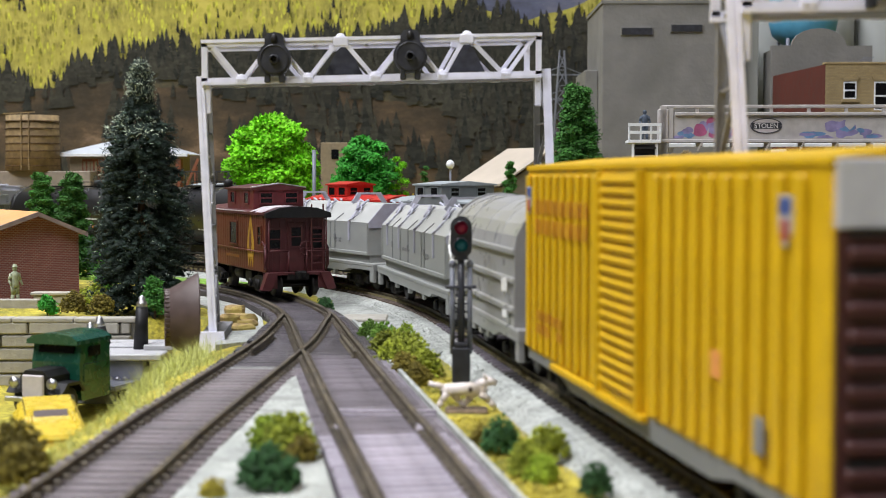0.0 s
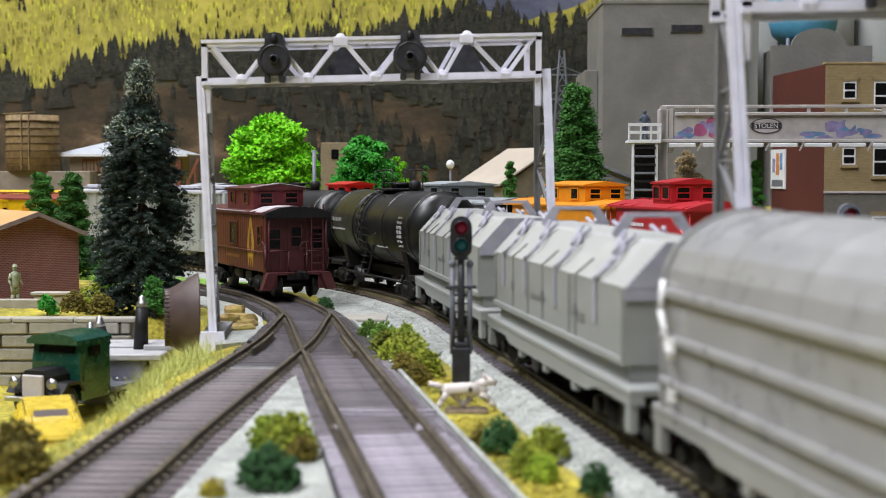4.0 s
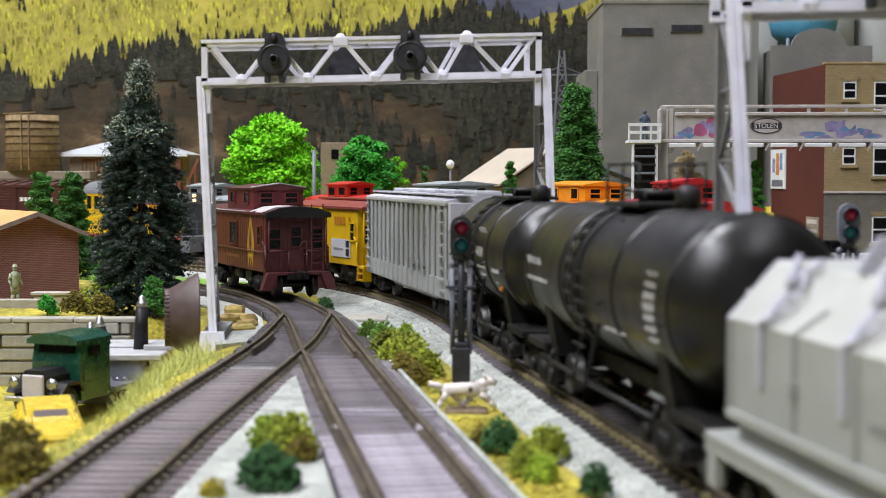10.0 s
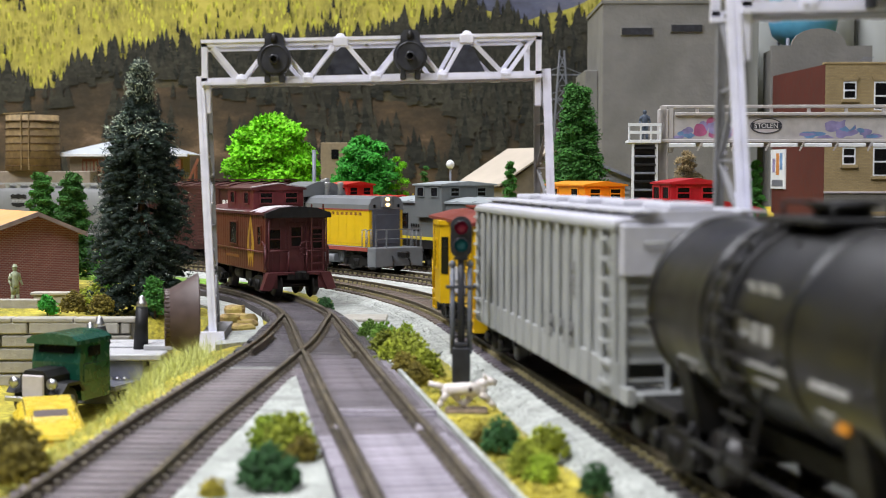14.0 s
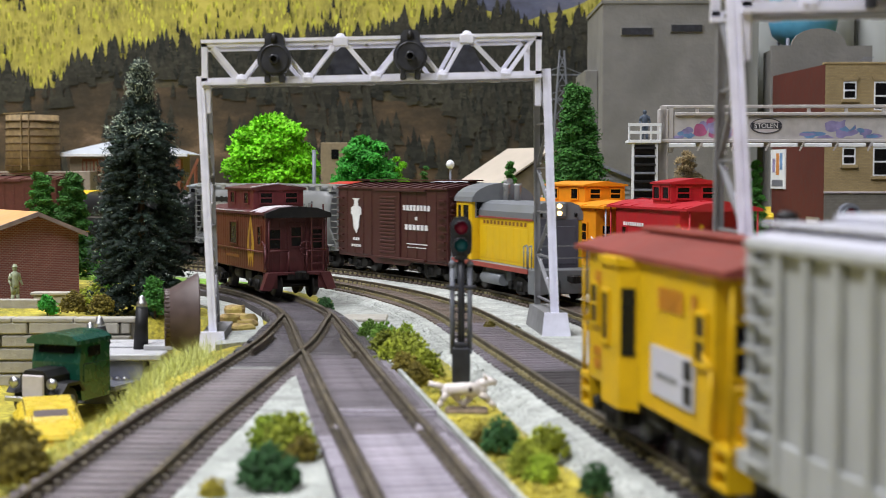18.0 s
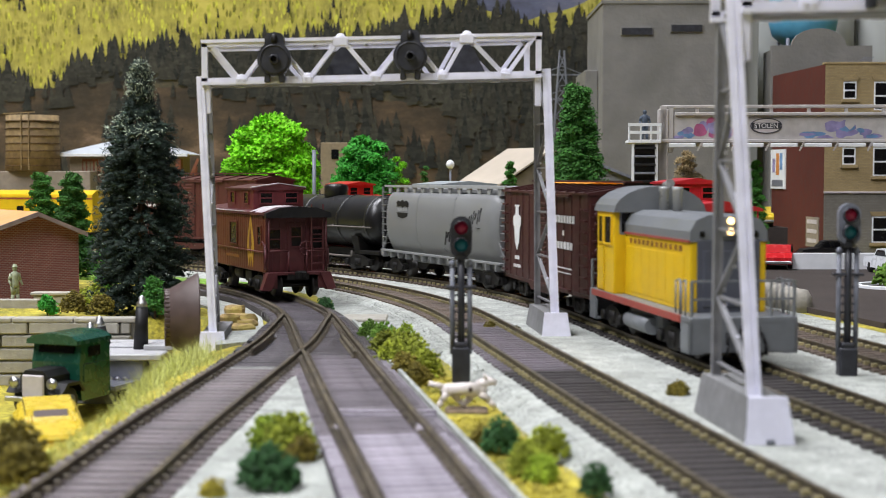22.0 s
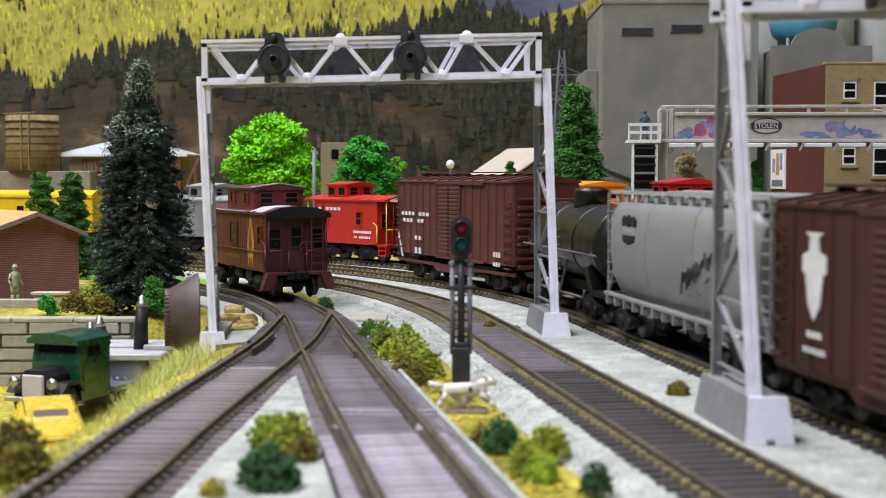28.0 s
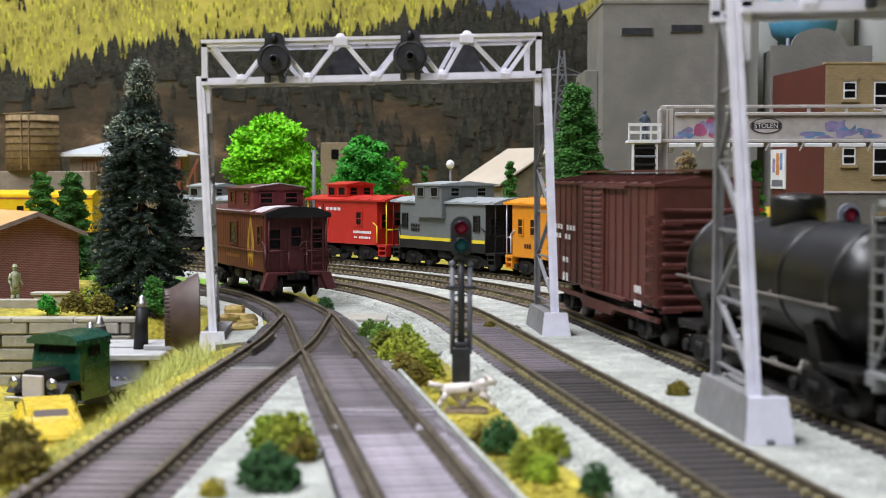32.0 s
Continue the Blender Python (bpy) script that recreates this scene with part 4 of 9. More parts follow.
            for k in range(2):
                e0, e1 = sorted((25.4 * f, 29 * f))
                part("notice_square", Mesh().box(e0, e1, *sorted((s * (W + 0.5), s * (W + 0.7))), 14.8 + k * 4, 18 + k * 4), M_BLACK, n)
            part("notice_bar", marks(Mesh(), *sorted((10 * f, 22 * f)), 17, 18.4, s * (W + 0.5), 7, 1, 0.3), M_FGREY, n)
            e0, e1 = sorted((-27 * f, -23 * f))
            m = part("emblem", Mesh().box(e0, e1, *sorted((s * (W + 0.2), s * (W + 0.45))), 20, 28), M_STRIPE, c, "red and blue shield emblem")
            part("emblem_top", Mesh().box(e0, e1, *sorted((s * (W + 0.45), s * (W + 0.6))), 25.4, 28), M_BLUEPAINT, m)
    for s in (-1, 1):
        for x in wins:
            window(c, x - 2.4, x + 2.4, s * (W + 0.2), 22.5, 30, end_m if lower else side, 1)
        if stripe:
            part("stripe", Mesh().box(-L, L, *sorted((s * (W + 0.22), s * (W + 0.55))), 15.6, 17.4), stripe, c, "yellow stripe")
        if mark:
            part("lettering", mark(Mesh(), s * (W + 0.25)), mark.paint, c, mark.say)
    for e in (-1, 1):
        p = part("end_platform", Mesh().box(*sorted((e * L, e * E)), -W, W, 9.6, 11, 0.2), end_m, c)
        for s in (-1, 1):
            st = Mesh()
            for k, (z, d) in enumerate(((4.0, 6.4), (7.0, 5.0))):
                st.box(*sorted((e * (E - 1), e * (E - 1 - d - 1))), *sorted((s * (W - 4), s * W)), z, z + 0.7)
            for q in (E - 0.9, E - 7.4):
                st.box(e * q - 0.35, e * q + 0.35, *sorted((s * (W - 4.2), s * W)), 4, 10)
            part("step", st, end_m, p)
        for s in (-1, 1):
            part("post", Mesh().wire([(e * (E - 0.6), s * (W - 0.6), 11), (e * (E - 0.6), s * (W - 0.6), H)], 0.4), rail_m, p)
            part("railing", Mesh().wire([(e * (E - 0.6), s * (W - 0.6), 20), (e * (E - 0.6), s * 4, 20), (e * (E - 0.6), s * 4, 11)], 0.45), rail_m, p)
            part("grab_iron", Mesh().wire([(e * (L + 0.8), s * (W + 0.6), 12), (e * (L + 0.8), s * (W + 0.6), 22), (e * (L - 3), s * (W + 0.6), 24)], 0.4), rail_m, p)
        ld = Mesh()
        for q in (6.2, 11.4):
            ld.bar((e * (E - 0.4), q, 10), (e * (E - 0.4), q, H + 4), 0.5, 0.5)
        for i in range(9):
            ld.bar((e * (E - 0.4), 6.2, 11.5 + i * 3.1), (e * (E - 0.4), 11.4, 11.5 + i * 3.1), 0.5, 0.5)
        part("end_ladder", ld, rail_m, p)
        part("door", Mesh().box(*sorted((e * (L + 0.5), e * (L + 0.95))), -3.8, 3.8, 11, 32, 0.15), end_m, c)
        end_window(c, e * (L + 0.8), -2.2, 2.2, 22, 30, end_m)
        for y in (-9.4, 9.4):
            end_window(c, e * (L + 0.45), y - 2.4, y + 2.4, 21, 29, end_m)
    wheel_brake(c, E - 1.2, 21, rail_m)
    part("underframe", Mesh().box(-E, E, -5, 5, 7.5, 10.6, 0.3).tube((-8, -9, 8), (6, -9, 8), 3, 12).box(10, 20, -12, -6, 5, 10, 0.3), M_GRIME, c)
    running_gear(c, L - 12, E + 1)
    return c


def mark_style(rows, paint, say):
    """Lettering made of bars: rows of (x0, x1, z0, z1, blocks, lines)."""
    def draw(m, y):
        flip = 1 if y < 0 else -1
        for x0, x1, z0, z1, n, k in rows:
            a, b = sorted((x0 * flip, x1 * flip))
            marks(m, a, b, z0, z1, y, n, k, 0.3, random.Random(n * 31 + k))
        return m
    draw.paint, draw.say = paint, say
    return draw


def brown_boxcar(label, shield, paint, ribs, L=69.5, T=45.6):
    c = car("boxcar", label)
    W = 15.8
    zb = 13.0 if ribs else 9.8
    part("body", Mesh().box(-L, L, -W, W, zb, T, 0.3), paint, c)
    for s in (-1, 1):
        x = -L + 1.2
        n = 16 if ribs else 12
        step = (2 * L - 2.4) / n
        for i in range(n + 1):
            q = x + i * step
            if abs(q) < 14:
                continue
            w, d = (0.6, 0.4) if ribs else (0.35, 0.3)
            part("side_rib", Mesh().box(q - w, q + w, *sorted((s * W, s * (W + d))), zb + 0.4, T - 0.6, 0.3 if ribs else 0.1), paint, c)
        d = Mesh().box(-13, 13, *sorted((s * W, s * (W + 0.9))), zb + 0.2, T - 1.2, 0.2)
        door = part("door", d, paint, c)
        if ribs:
            part("door_gap", Mesh().box(-0.9, 0.9, *sorted((s * (W + 0.8), s * (W + 1.05))), zb + 1, T - 2), M_GRIME, door, "dark gap between the doors")
        gap = 1.9
        for x in (-6.1, 6.1) if ribs else (0.0,):
            hw = 5.3 if ribs else 8.5
            pd = mesh_data("door_rib", Mesh().box(x - hw, x + hw, *sorted((s * (W + 0.8), s * (W + 1.3))), 0, 1.2, 0.3), paint)
            for i in range(int((T - zb - 3.7) / gap)):
                part("door_rib", pd, None, door, at=mm(0, 0, zb + 2.2 + i * gap))
        for z in (T - 1.4, zb - 0.4):
            part("door_track", Mesh().box(-15, 40, *sorted((s * W, s * (W + 1.4))), z, z + 1.0, 0.1), paint, c)
        flip = 1 if s < 0 else -1
        if shield:
            m = Mesh()
            xc = -38 * flip
            out = [(-4.5, 40), (-2.2, 39), (-2.6, 36), (-6, 35), (-6.2, 31.5), (-4.4, 30.8), (-3.2, 24.5), (0, 21), (3.2, 24.5), (4.4, 30.8), (6.2, 31.5), (6, 35), (2.6, 36), (2.2, 39), (4.5, 40)]
            m.prism([(xc + a, b) for a, b in out], *sorted((s * (W + 0.3), s * (W + 0.5))), "y")
            part("emblem", m, M_WHITEMARK, c, "white shield emblem")
            t = Mesh()
            for a, b, z0, z1, n in ((15.5, 44.5, 34.2, 37.8, 8), (28.5, 31.5, 29.6, 32, 1), (17.5, 42.5, 24.5, 28, 6), (19.5, 41.5, 17.5, 18.2, 16), (20.5, 40.5, 15.8, 16.4, 14), (-42, -34, 17, 19, 3), (-44, -32, 13.6, 15.4, 5)):
                lo, hi = sorted((a * flip, b * flip))
                marks(t, lo, hi, z0, z1, s * (W + 0.3), n, 1, 0.28)
            part("lettering", t, M_WHITEMARK, c, "white lettering bars")
        else:
            t = Mesh()
            for a, b, z0, z1, n in ((-62, -24, 32, 34.4, 8), (-60, -26, 28.6, 31, 7), (-44, -34, 20, 22.6, 2), (-44, -34, 13, 17, 2), (50, 58, 16, 19, 3), (50, 58, 12, 14.5, 3)):
                lo, hi = sorted((a * flip, b * flip))
                marks(t, lo, hi, z0, z1, s * (W + 0.85), n, 1, 0.4, random.Random(n))
            part("lettering", t, M_WHITEMARK, c, "small white lettering bars")
            part("chalk_line", Mesh().bar((-66 * flip, s * (W + 0.9), 24), (-60 * flip, s * (W + 0.9), 11), 0.4, 0.7, (0, s, 0)), M_WHITEMARK, c)
        part("side_sill", Mesh().prism([(-L, 9.9), (-L, 8.6), (-22, 8.4), (-18, 6.2), (18, 6.2), (22, 8.4), (L, 8.6), (L, 9.9)], *sorted((s * (W - 1.6), s * (W - 0.4))), "y"), paint, c)
        for e in (-1, 1):
            part("grab_iron", ladder(Mesh(), e * (L - 4.5), s * (W + 0.3), 12, 40, 6, 8), paint, c)
    roof = part("roof", Mesh().prism([(-W - 0.8, T - 0.4), (W + 0.8, T - 0.4), (W + 0.8, T + 0.4), (0, T + 3), (-W - 0.8, T + 0.4)], -L - 0.4, L + 0.4, "x"), paint, c)
    for i in range(11):
        x = -L + 3 + i * (2 * L - 6) / 10
        part("roof_seam", Mesh().prism([(-W - 0.9, T + 0.4), (W + 0.9, T + 0.4), (W + 0.9, T + 1), (0, T + 3.6), (-W - 0.9, T + 1)], x - 0.5, x + 0.5, "x"), paint, roof)
    part("running_board", Mesh().box(-L - 2, L + 2, -3.2, 3.2, T + 4, T + 4.6).box(-L + 2, -L + 4, -2, 2, T + 2.4, T + 4.2).box(L - 4, L - 2, -2, 2, T + 2.4, T + 4.2), paint, roof)
    for e in (-1, 1):
        rd = mesh_data("end_rib", Mesh().box(*sorted((e * (L - 0.1), e * (L + 1.2))), -W + 1.8, W - 1.8, 0, 1.7, 0.5), paint)
        for i in range(10):
            part("end_rib", rd, None, c, at=mm(0, 0, 12 + i * 3.2))
        part("end_ladder", ladder(Mesh(), e * (L + 0.6), -11.5, 12, 42, 6, 8, "y"), paint, c)
    wheel_brake(c, L + 2.2, 36, paint)
    part("underframe", Mesh().box(-L, L, -4, 4, 6.6, 9.9, 0.3).tube((-10, 7, 7), (0, 7, 7), 3, 12), M_GRIME, c)
    running_gear(c, L - 21, L + 3)
    return c


def teardrop_hopper(L):
    c = car("covered_hopper", "mid grey covered hopper with smooth curved sides and black lettering")
    prof = [(-7, 8), (7, 8), (12, 14), (14.8, 20), (15.8, 27), (15.6, 35), (14.4, 41), (12.5, 43.6), (-12.5, 43.6), (-14.4, 41), (-15.6, 35), (-15.8, 27), (-14.8, 20), (-12, 14)]
    m = Mesh()
    n = len(prof)
    rings = ((-L, 0.86), (-L + 5, 0.985), (-L + 9, 1.0), (L - 9, 1.0), (L - 5, 0.985), (L, 0.86))
    for x, k in rings:
        m.v += [(x, y * k, 27 + (z - 27) * k) for y, z in prof]
    for j in range(len(rings) - 1):
        for i in range(n):
            m.f.append((j * n + i, j * n + (i + 1) % n, (j + 1) * n + (i + 1) % n, (j + 1) * n + i))
            m.s.append(True)
    m.f += [tuple(range(n)), tuple(range((len(rings) - 1) * n, len(rings) * n))]
    m.s += [False, False]
    part("body", m, M_FGREY, c)
    for x in (-L * 0.33, L * 0.33):
        part("seam", Mesh().prism([(y * 1.006, 27 + (z - 27) * 1.006) for y, z in prof], x - 0.5, x + 0.5, "x"), M_FGREY, c)
    for s in (-1, 1):
        part("side_sill", Mesh().box(-L - 4, L + 4, *sorted((s * 13.2, s * 15.4)), 12.4, 13.6, 0.3), M_FGREY, c)
        for i in range(14):
            x = -L + i * 2 * L / 13
            part("sill_bracket", Mesh().box(x - 0.6, x + 0.6, *sorted((s * 12.4, s * 15.6)), 9.6, 12.6, 0.2), M_FGREY, c)
        w = Mesh().box(-L - 4, L + 4, *sorted((s * 6.5, s * 12.5)), 46.4, 47.0)
        w.box(-L - 4, L + 4, *sorted((s * 12.2, s * 12.9)), 46.2, 47.4)
        for i in range(13):
            x = -L + 2 + i * (2 * L - 4) / 12
            w.prism([(x - 1.2, 43), (x + 1.2, 43), (x + 2.2, 46.4), (x - 2.2, 46.4)], *sorted((s * 11.5, s * 12.4)), "y")
        part("running_board", w, M_HOPPER, c, "pale roof walkway")
        flip = 1 if s < 0 else -1
        lo, hi = sorted((-48 * flip, -31 * flip))
        em = Mesh()
        crown = [(lo + 1, 38.6), (lo + 3.4, 39.6), (lo + 5.6, 38.8), (lo + 8.5, 40), (lo + 11.4, 38.8), (lo + 13.6, 39.6), (hi - 1, 38.6), (hi - 1.6, 36.2), (lo + 11, 36.9), (lo + 8.5, 36), (lo + 6, 36.9), (lo + 1.6, 36.2)]
        em.prism(crown, *sorted((s * 15.4, s * 15.75)), "y")
        e = part("emblem", em, M_BLACK, c, "black crown emblem")
        part("emblem_bar", marks(Mesh(), lo + 2, hi - 2, 34, 36, s * 15.6, 4, 1, 0.3), M_HOPPER, e)
        part("emblem_base", Mesh().prism([(lo + 1.6, 33.4), (hi - 1.6, 33.4), (hi - 2.4, 31.4), (lo + 8.5, 30.4), (lo + 2.4, 31.4)], *sorted((s * 15.5, s * 15.85)), "y"), M_BLACK, e)
        sc = Mesh()
        rng = random.Random(8)
        for i in range(17):
            a = (14 + i * 2.3)
            z = 23 + i * 0.75 + rng.uniform(-1, 1)
            h = rng.uniform(2.5, 6.5)
            yy = 15.9 if z < 30 else 15.75
            sc.bar(((a - 0.7) * flip, s * yy, z - h / 2), ((a + 0.9) * flip, s * (yy - (0.25 if z + h / 2 > 36 else 0)), z + h / 2), 0.3, 0.6, (0, s, 0))
            if i % 3 == 0:
                sc.bar(((a - 1) * flip, s * 15.95, z - 5), ((a + 2) * flip, s * 15.95, z - 6.5 + rng.uniform(0, 3)), 0.3, 0.5, (0, s, 0))
        part("lettering", sc, M_LOCODARK, c, "dark slanting script strokes")
    for i in range(4):
        part("hatch", Mesh().box(-L + 14 + i * (2 * L - 28) / 3 - 12, -L + 14 + i * (2 * L - 28) / 3 + 12, -4.5, 4.5, 43.4, 46, 0.5), M_FGREY, c)
    for i in range(3):
        x = (i - 1) * 34
        part("discharge_bay", Mesh().prism([(x - 15, 12), (x + 15, 12), (x + 4, 4.6), (x - 4, 4.6)], -7, 7, "y"), M_GRIME, c)
    for e in (-1, 1):
        f = Mesh().box(*sorted((e * (L - 6), e * (L + 8))), -13.5, 13.5, 10, 12, 0.2)
        for y in (-13, 13):
            f.bar((e * (L + 6), y, 11), (e * (L + 6), y, 46.5), 0.8, 0.8)
            f.bar((e * (L - 2), y, 24), (e * (L + 6), y, 12), 0.8, 0.8)
        for i in range(10):
            f.bar((e * (L + 6.3), -13, 13 + i * 3.4), (e * (L + 6.3), -7, 13 + i * 3.4), 0.5, 0.5)
            f.bar((e * (L + 6.3), -13.3, 13 + i * 3.4), (e * (L + 1), -13.3, 13 + i * 3.4), 0.5, 0.5)
        part("end_frame", f, M_FGREY, c)
    running_gear(c, L - 11, L + 7)
    return c


def switcher(L):
    c = thing("diesel_switcher", "yellow and grey diesel switching locomotive with a lit headlight", "locomotive", group="moving train")
    part("frame", Mesh().box(-L, L, -15.5, 15.5, 11.2, 13.4, 0.3), M_LOCOGREY, c)
    for s in (-1, 1):
        part("sill_stripe", Mesh().box(-L + 4, L - 8, *sorted((s * 15.4, s * 15.9)), 11.3, 13.3), M_STRIPE, c, "red sill stripe")
    x0, CL = -L + 8, 21
    cab = part("cab", Mesh().box(x0, x0 + CL, -15, 15, 13.3, 40.6, 0.3), M_LOCOYEL, c)
    arc = [(15.6 * math.cos(math.pi * i / 12), 40.2 + 8.6 * math.sin(math.pi * i / 12)) for i in range(13)]
    part("cab_roof", Mesh().prism(arc, x0 - 2, x0 + CL + 2, "x"), M_LOCOGREY, cab)
    for s in (-1, 1):
        window(cab, x0 + 3, x0 + 8, s * 15, 30, 38.6, M_LOCOYEL, 0)
        window(cab, x0 + 10.5, x0 + 18.5, s * 15, 30, 38.6, M_LOCOYEL, 0)
        part("cab_door", Mesh().box(x0 + 1.6, x0 + 9.4, *sorted((s * 15, s * 15.4)), 14, 28.6, 0.15), M_LOCOYEL, cab)
    for e in (x0, x0 + CL):
        for y in (-9.5, 9.5):
            end_window(cab, e + (0.05 if e > x0 else -0.05), y - 3, y + 3, 33.6, 40, M_LOCOGREY)
    hx = x0 + CL
    hood = part("hood", Mesh().box(hx, L - 13, -11.2, 11.2, 13.3, 33.6, 0.3), M_LOCOYEL, c)
    part("hood_top", Mesh().prism([(-11.4, 33.5), (11.4, 33.5), (11.4, 36.4), (9.6, 39.6), (6, 41), (-6, 41), (-9.6, 39.6), (-11.4, 36.4)], hx - 0.2, L - 12.6, "x"), M_LOCOGREY, hood, "grey rounded hood top")
    part("nose", Mesh().box(L - 13.2, L - 12.4, -9.2, 9.2, 13.3, 34, 0.2), M_LOCONOSE, hood, "dark slate radiator nose")
    part("radiator_grille", Mesh().box(L - 12.6, L - 12, -7.6, 7.6, 15, 31, 0.2), M_LOCONOSE, hood)
    for s in (-1, 1):
        x = hx + 2
        while x + 8 < L - 14:
            door = part("hood_door", Mesh().box(x, x + 8.2, *sorted((s * 11.2, s * 11.38)), 15, 29.4, 0.06), M_LOCOYEL, hood)
            x += 8.4
        part("lettering", marks(Mesh(), hx + 5, L - 19, 30.2, 32.4, s * 11.3, 12, 1, 0.5), M_CABFAINT, hood, "brown lettering bars")
        part("edge_stripe", Mesh().box(hx, L - 13, *sorted((s * 11.2, s * 11.65)), 33.2, 33.9), M_STRIPE, hood)
    lamp = part("headlight", Mesh().box(L - 16, L - 11.4, -3.6, 3.6, 34.6, 41.2, 0.7), M_LOCOGREY, c)
    for z in (36.4, 39.4):
        part("lens", Mesh().tube((L - 11.5, 0, z), (L - 10.9, 0, z), 1.0, 14), M_LAMP, lamp, "glowing headlight lens")
    for x in (hx + 6, hx + 20):
        part("exhaust_stack", Mesh().lathe([(1.5, 40.5), (1.5, 47), (1.7, 47.5), (1.7, 48.6), (1.1, 48.6), (1.1, 46)], 14, (x, 0, 0)), M_SILVER, hood, "silver exhaust stack")
    part("horn", Mesh().tube((x0 + 14, 4, 49.2), (x0 + 21, 4, 49.6), 0.7, 8, 1.6), M_SILVER, cab)
    for e in (-1, 1):
        p = part("pilot", Mesh().box(*sorted((e * L, e * (L - 1.6))), -15.5, 15.5, 3.4, 12, 0.3).box(*sorted((e * (L - 8), e * L)), -15.5, -14.7, 3.4, 12).box(*sorted((e * (L - 8), e * L)), 14.7, 15.5, 3.4, 12).box(*sorted((e * (L - 8), e * L)), -15.5, -11.5, 3.2, 4.0).box(*sorted((e * (L - 8), e * L)), 11.5, 15.5, 3.2, 4.0), M_LOCOGREY, c)
        r = Mesh()
        for y in (-14.6, -8, 8, 14.6):
            r.bar((e * (L - 0.8), y, 13), (e * (L - 0.8), y, 23.4), 0.6, 0.6)
        r.bar((e * (L - 0.8), -14.6, 23.2), (e * (L - 0.8), 14.6, 23.2), 0.6, 0.6)
        r.bar((e * (L - 0.8), -14.6, 18.2), (e * (L - 0.8), 14.6, 18.2), 0.5, 0.5)
        for s in (-1, 1):
            r.bar((e * (L - 0.8), s * 14.9, 23.2), (e * (L - 0.8), s * 14.9, 5), 0.6, 0.6)
        part("railing", r, M_LOCOGREY, p)
        part("hose", Mesh().wire([(e * (L + 0.4), 5, 9), (e * (L + 2), 5.4, 6), (e * (L + 2.4), 5.6, 3)], 0.5).wire([(e * (L + 0.4), -5, 9), (e * (L + 2), -5.4, 6), (e * (L + 2.4), -5.6, 3)], 0.5), M_BLACK, p)
        part("marker_lamp", Mesh().box(*sorted((e * (L - 13), e * (L - 11.8))), -8.6, -7.2, 34.8, 36.6, 0.3).box(*sorted((e * (L - 13), e * (L - 11.8))), 7.2, 8.6, 34.8, 36.6, 0.3), M_DARKGLASS, c)
    for s in (-1, 1):
        for x in (L - 14, L - 9):
            part("handrail", Mesh().wire([(x, s * 15, 13), (x, s * 15, 22.6), (x + 3.6, s * 15, 23.2), (x + 3.6, s * 15, 13)], 0.3), M_LOCOGREY, c)
    part("fuel_tank", Mesh().box(-15, 15, -12, 12, 4.2, 11.4, 1.2).tube((-12, -13, 6.5), (12, -13, 6.5), 2.6, 14).tube((-12, 13, 6.5), (12, 13, 6.5), 2.6, 14), M_LOCOGREY, c)
    part("underframe", Mesh().box(-L + 4, L - 4, -9, 9, 8.4, 11.4, 0.3), M_GRIME, c)
    running_gear(c, L - 22, L + 3)
    return c


# ---- the two moving trains: each car with the stretch it covers on its track at the start ----
TRAIN_B, TRAIN_C = [], []


def couple(train, thing_, front, rear, bogie):
    train.append((thing_, (front + rear) / 2, bogie))


couple(TRAIN_B, yellow_boxcar(), -127, 49, 63)
couple(TRAIN_B, round_coil_car(56), 60, 172, 37)
couple(TRAIN_B, angular_coil_car(72), 186, 330, 50)
couple(TRAIN_B, angular_coil_car(72), 341, 485, 50)
couple(TRAIN_B, tank_car(65, 16, 29.5, False, "long satin black tank car with white lettering bars", walkway=False), 498, 628, 48)
couple(TRAIN_B, tank_car(53, 15.6, 29.2, False, "shorter satin black tank car with a railed manway", walkway=False), 642, 748, 37)
couple(TRAIN_B, ribbed_hopper(76), 760, 912, 60)
couple(TRAIN_B, caboose("bay_window_caboose", "yellow bay window caboose with an oxide red roof", 38, M_YELLOW, M_REDROOF, M_YELLOW, M_YELLOW, None, bay=-11, wins=(-32, 33), mark=mark_style(((10, 31, 28.5, 33.5, 6, 1), (-32, -22, 29.5, 33.5, 3, 1), (-33, -22, 13, 18, 4, 2)), M_YDECAL, "red lettering bars"), H=37.5, group="moving train", plat=7), 922, 1012, 28)
couple(TRAIN_C, switcher(54), 129, 237, 29)
couple(TRAIN_C, brown_boxcar("boxcar brown wooden-door boxcar with white shield and lettering bars", True, M_BROWN, False, 61), 242, 364, 42)
couple(TRAIN_C, teardrop_hopper(66), 373, 517, 55)
couple(TRAIN_C, tank_car(55, 14.0, 27.3, True, "plain black tank car with a tall dome and pale handrail", mark=False), 527, 637, 38)
couple(TRAIN_C, brown_boxcar("oxide brown ribbed boxcar with small white lettering bars", False, M_BROWN2, True, 69.5, 49.4), 652, 792, 48)


# ---- cars that stand still ----
def park(c, s, off):
    a, b = main_line(s - 25, off)[0], main_line(s + 25, off)[0]
    p, f = (a + b) / 2, (a - b).normalized()
    c.matrix_basis = mm(p.x, p.y, 0, math.degrees(math.atan2(f.y, f.x)))


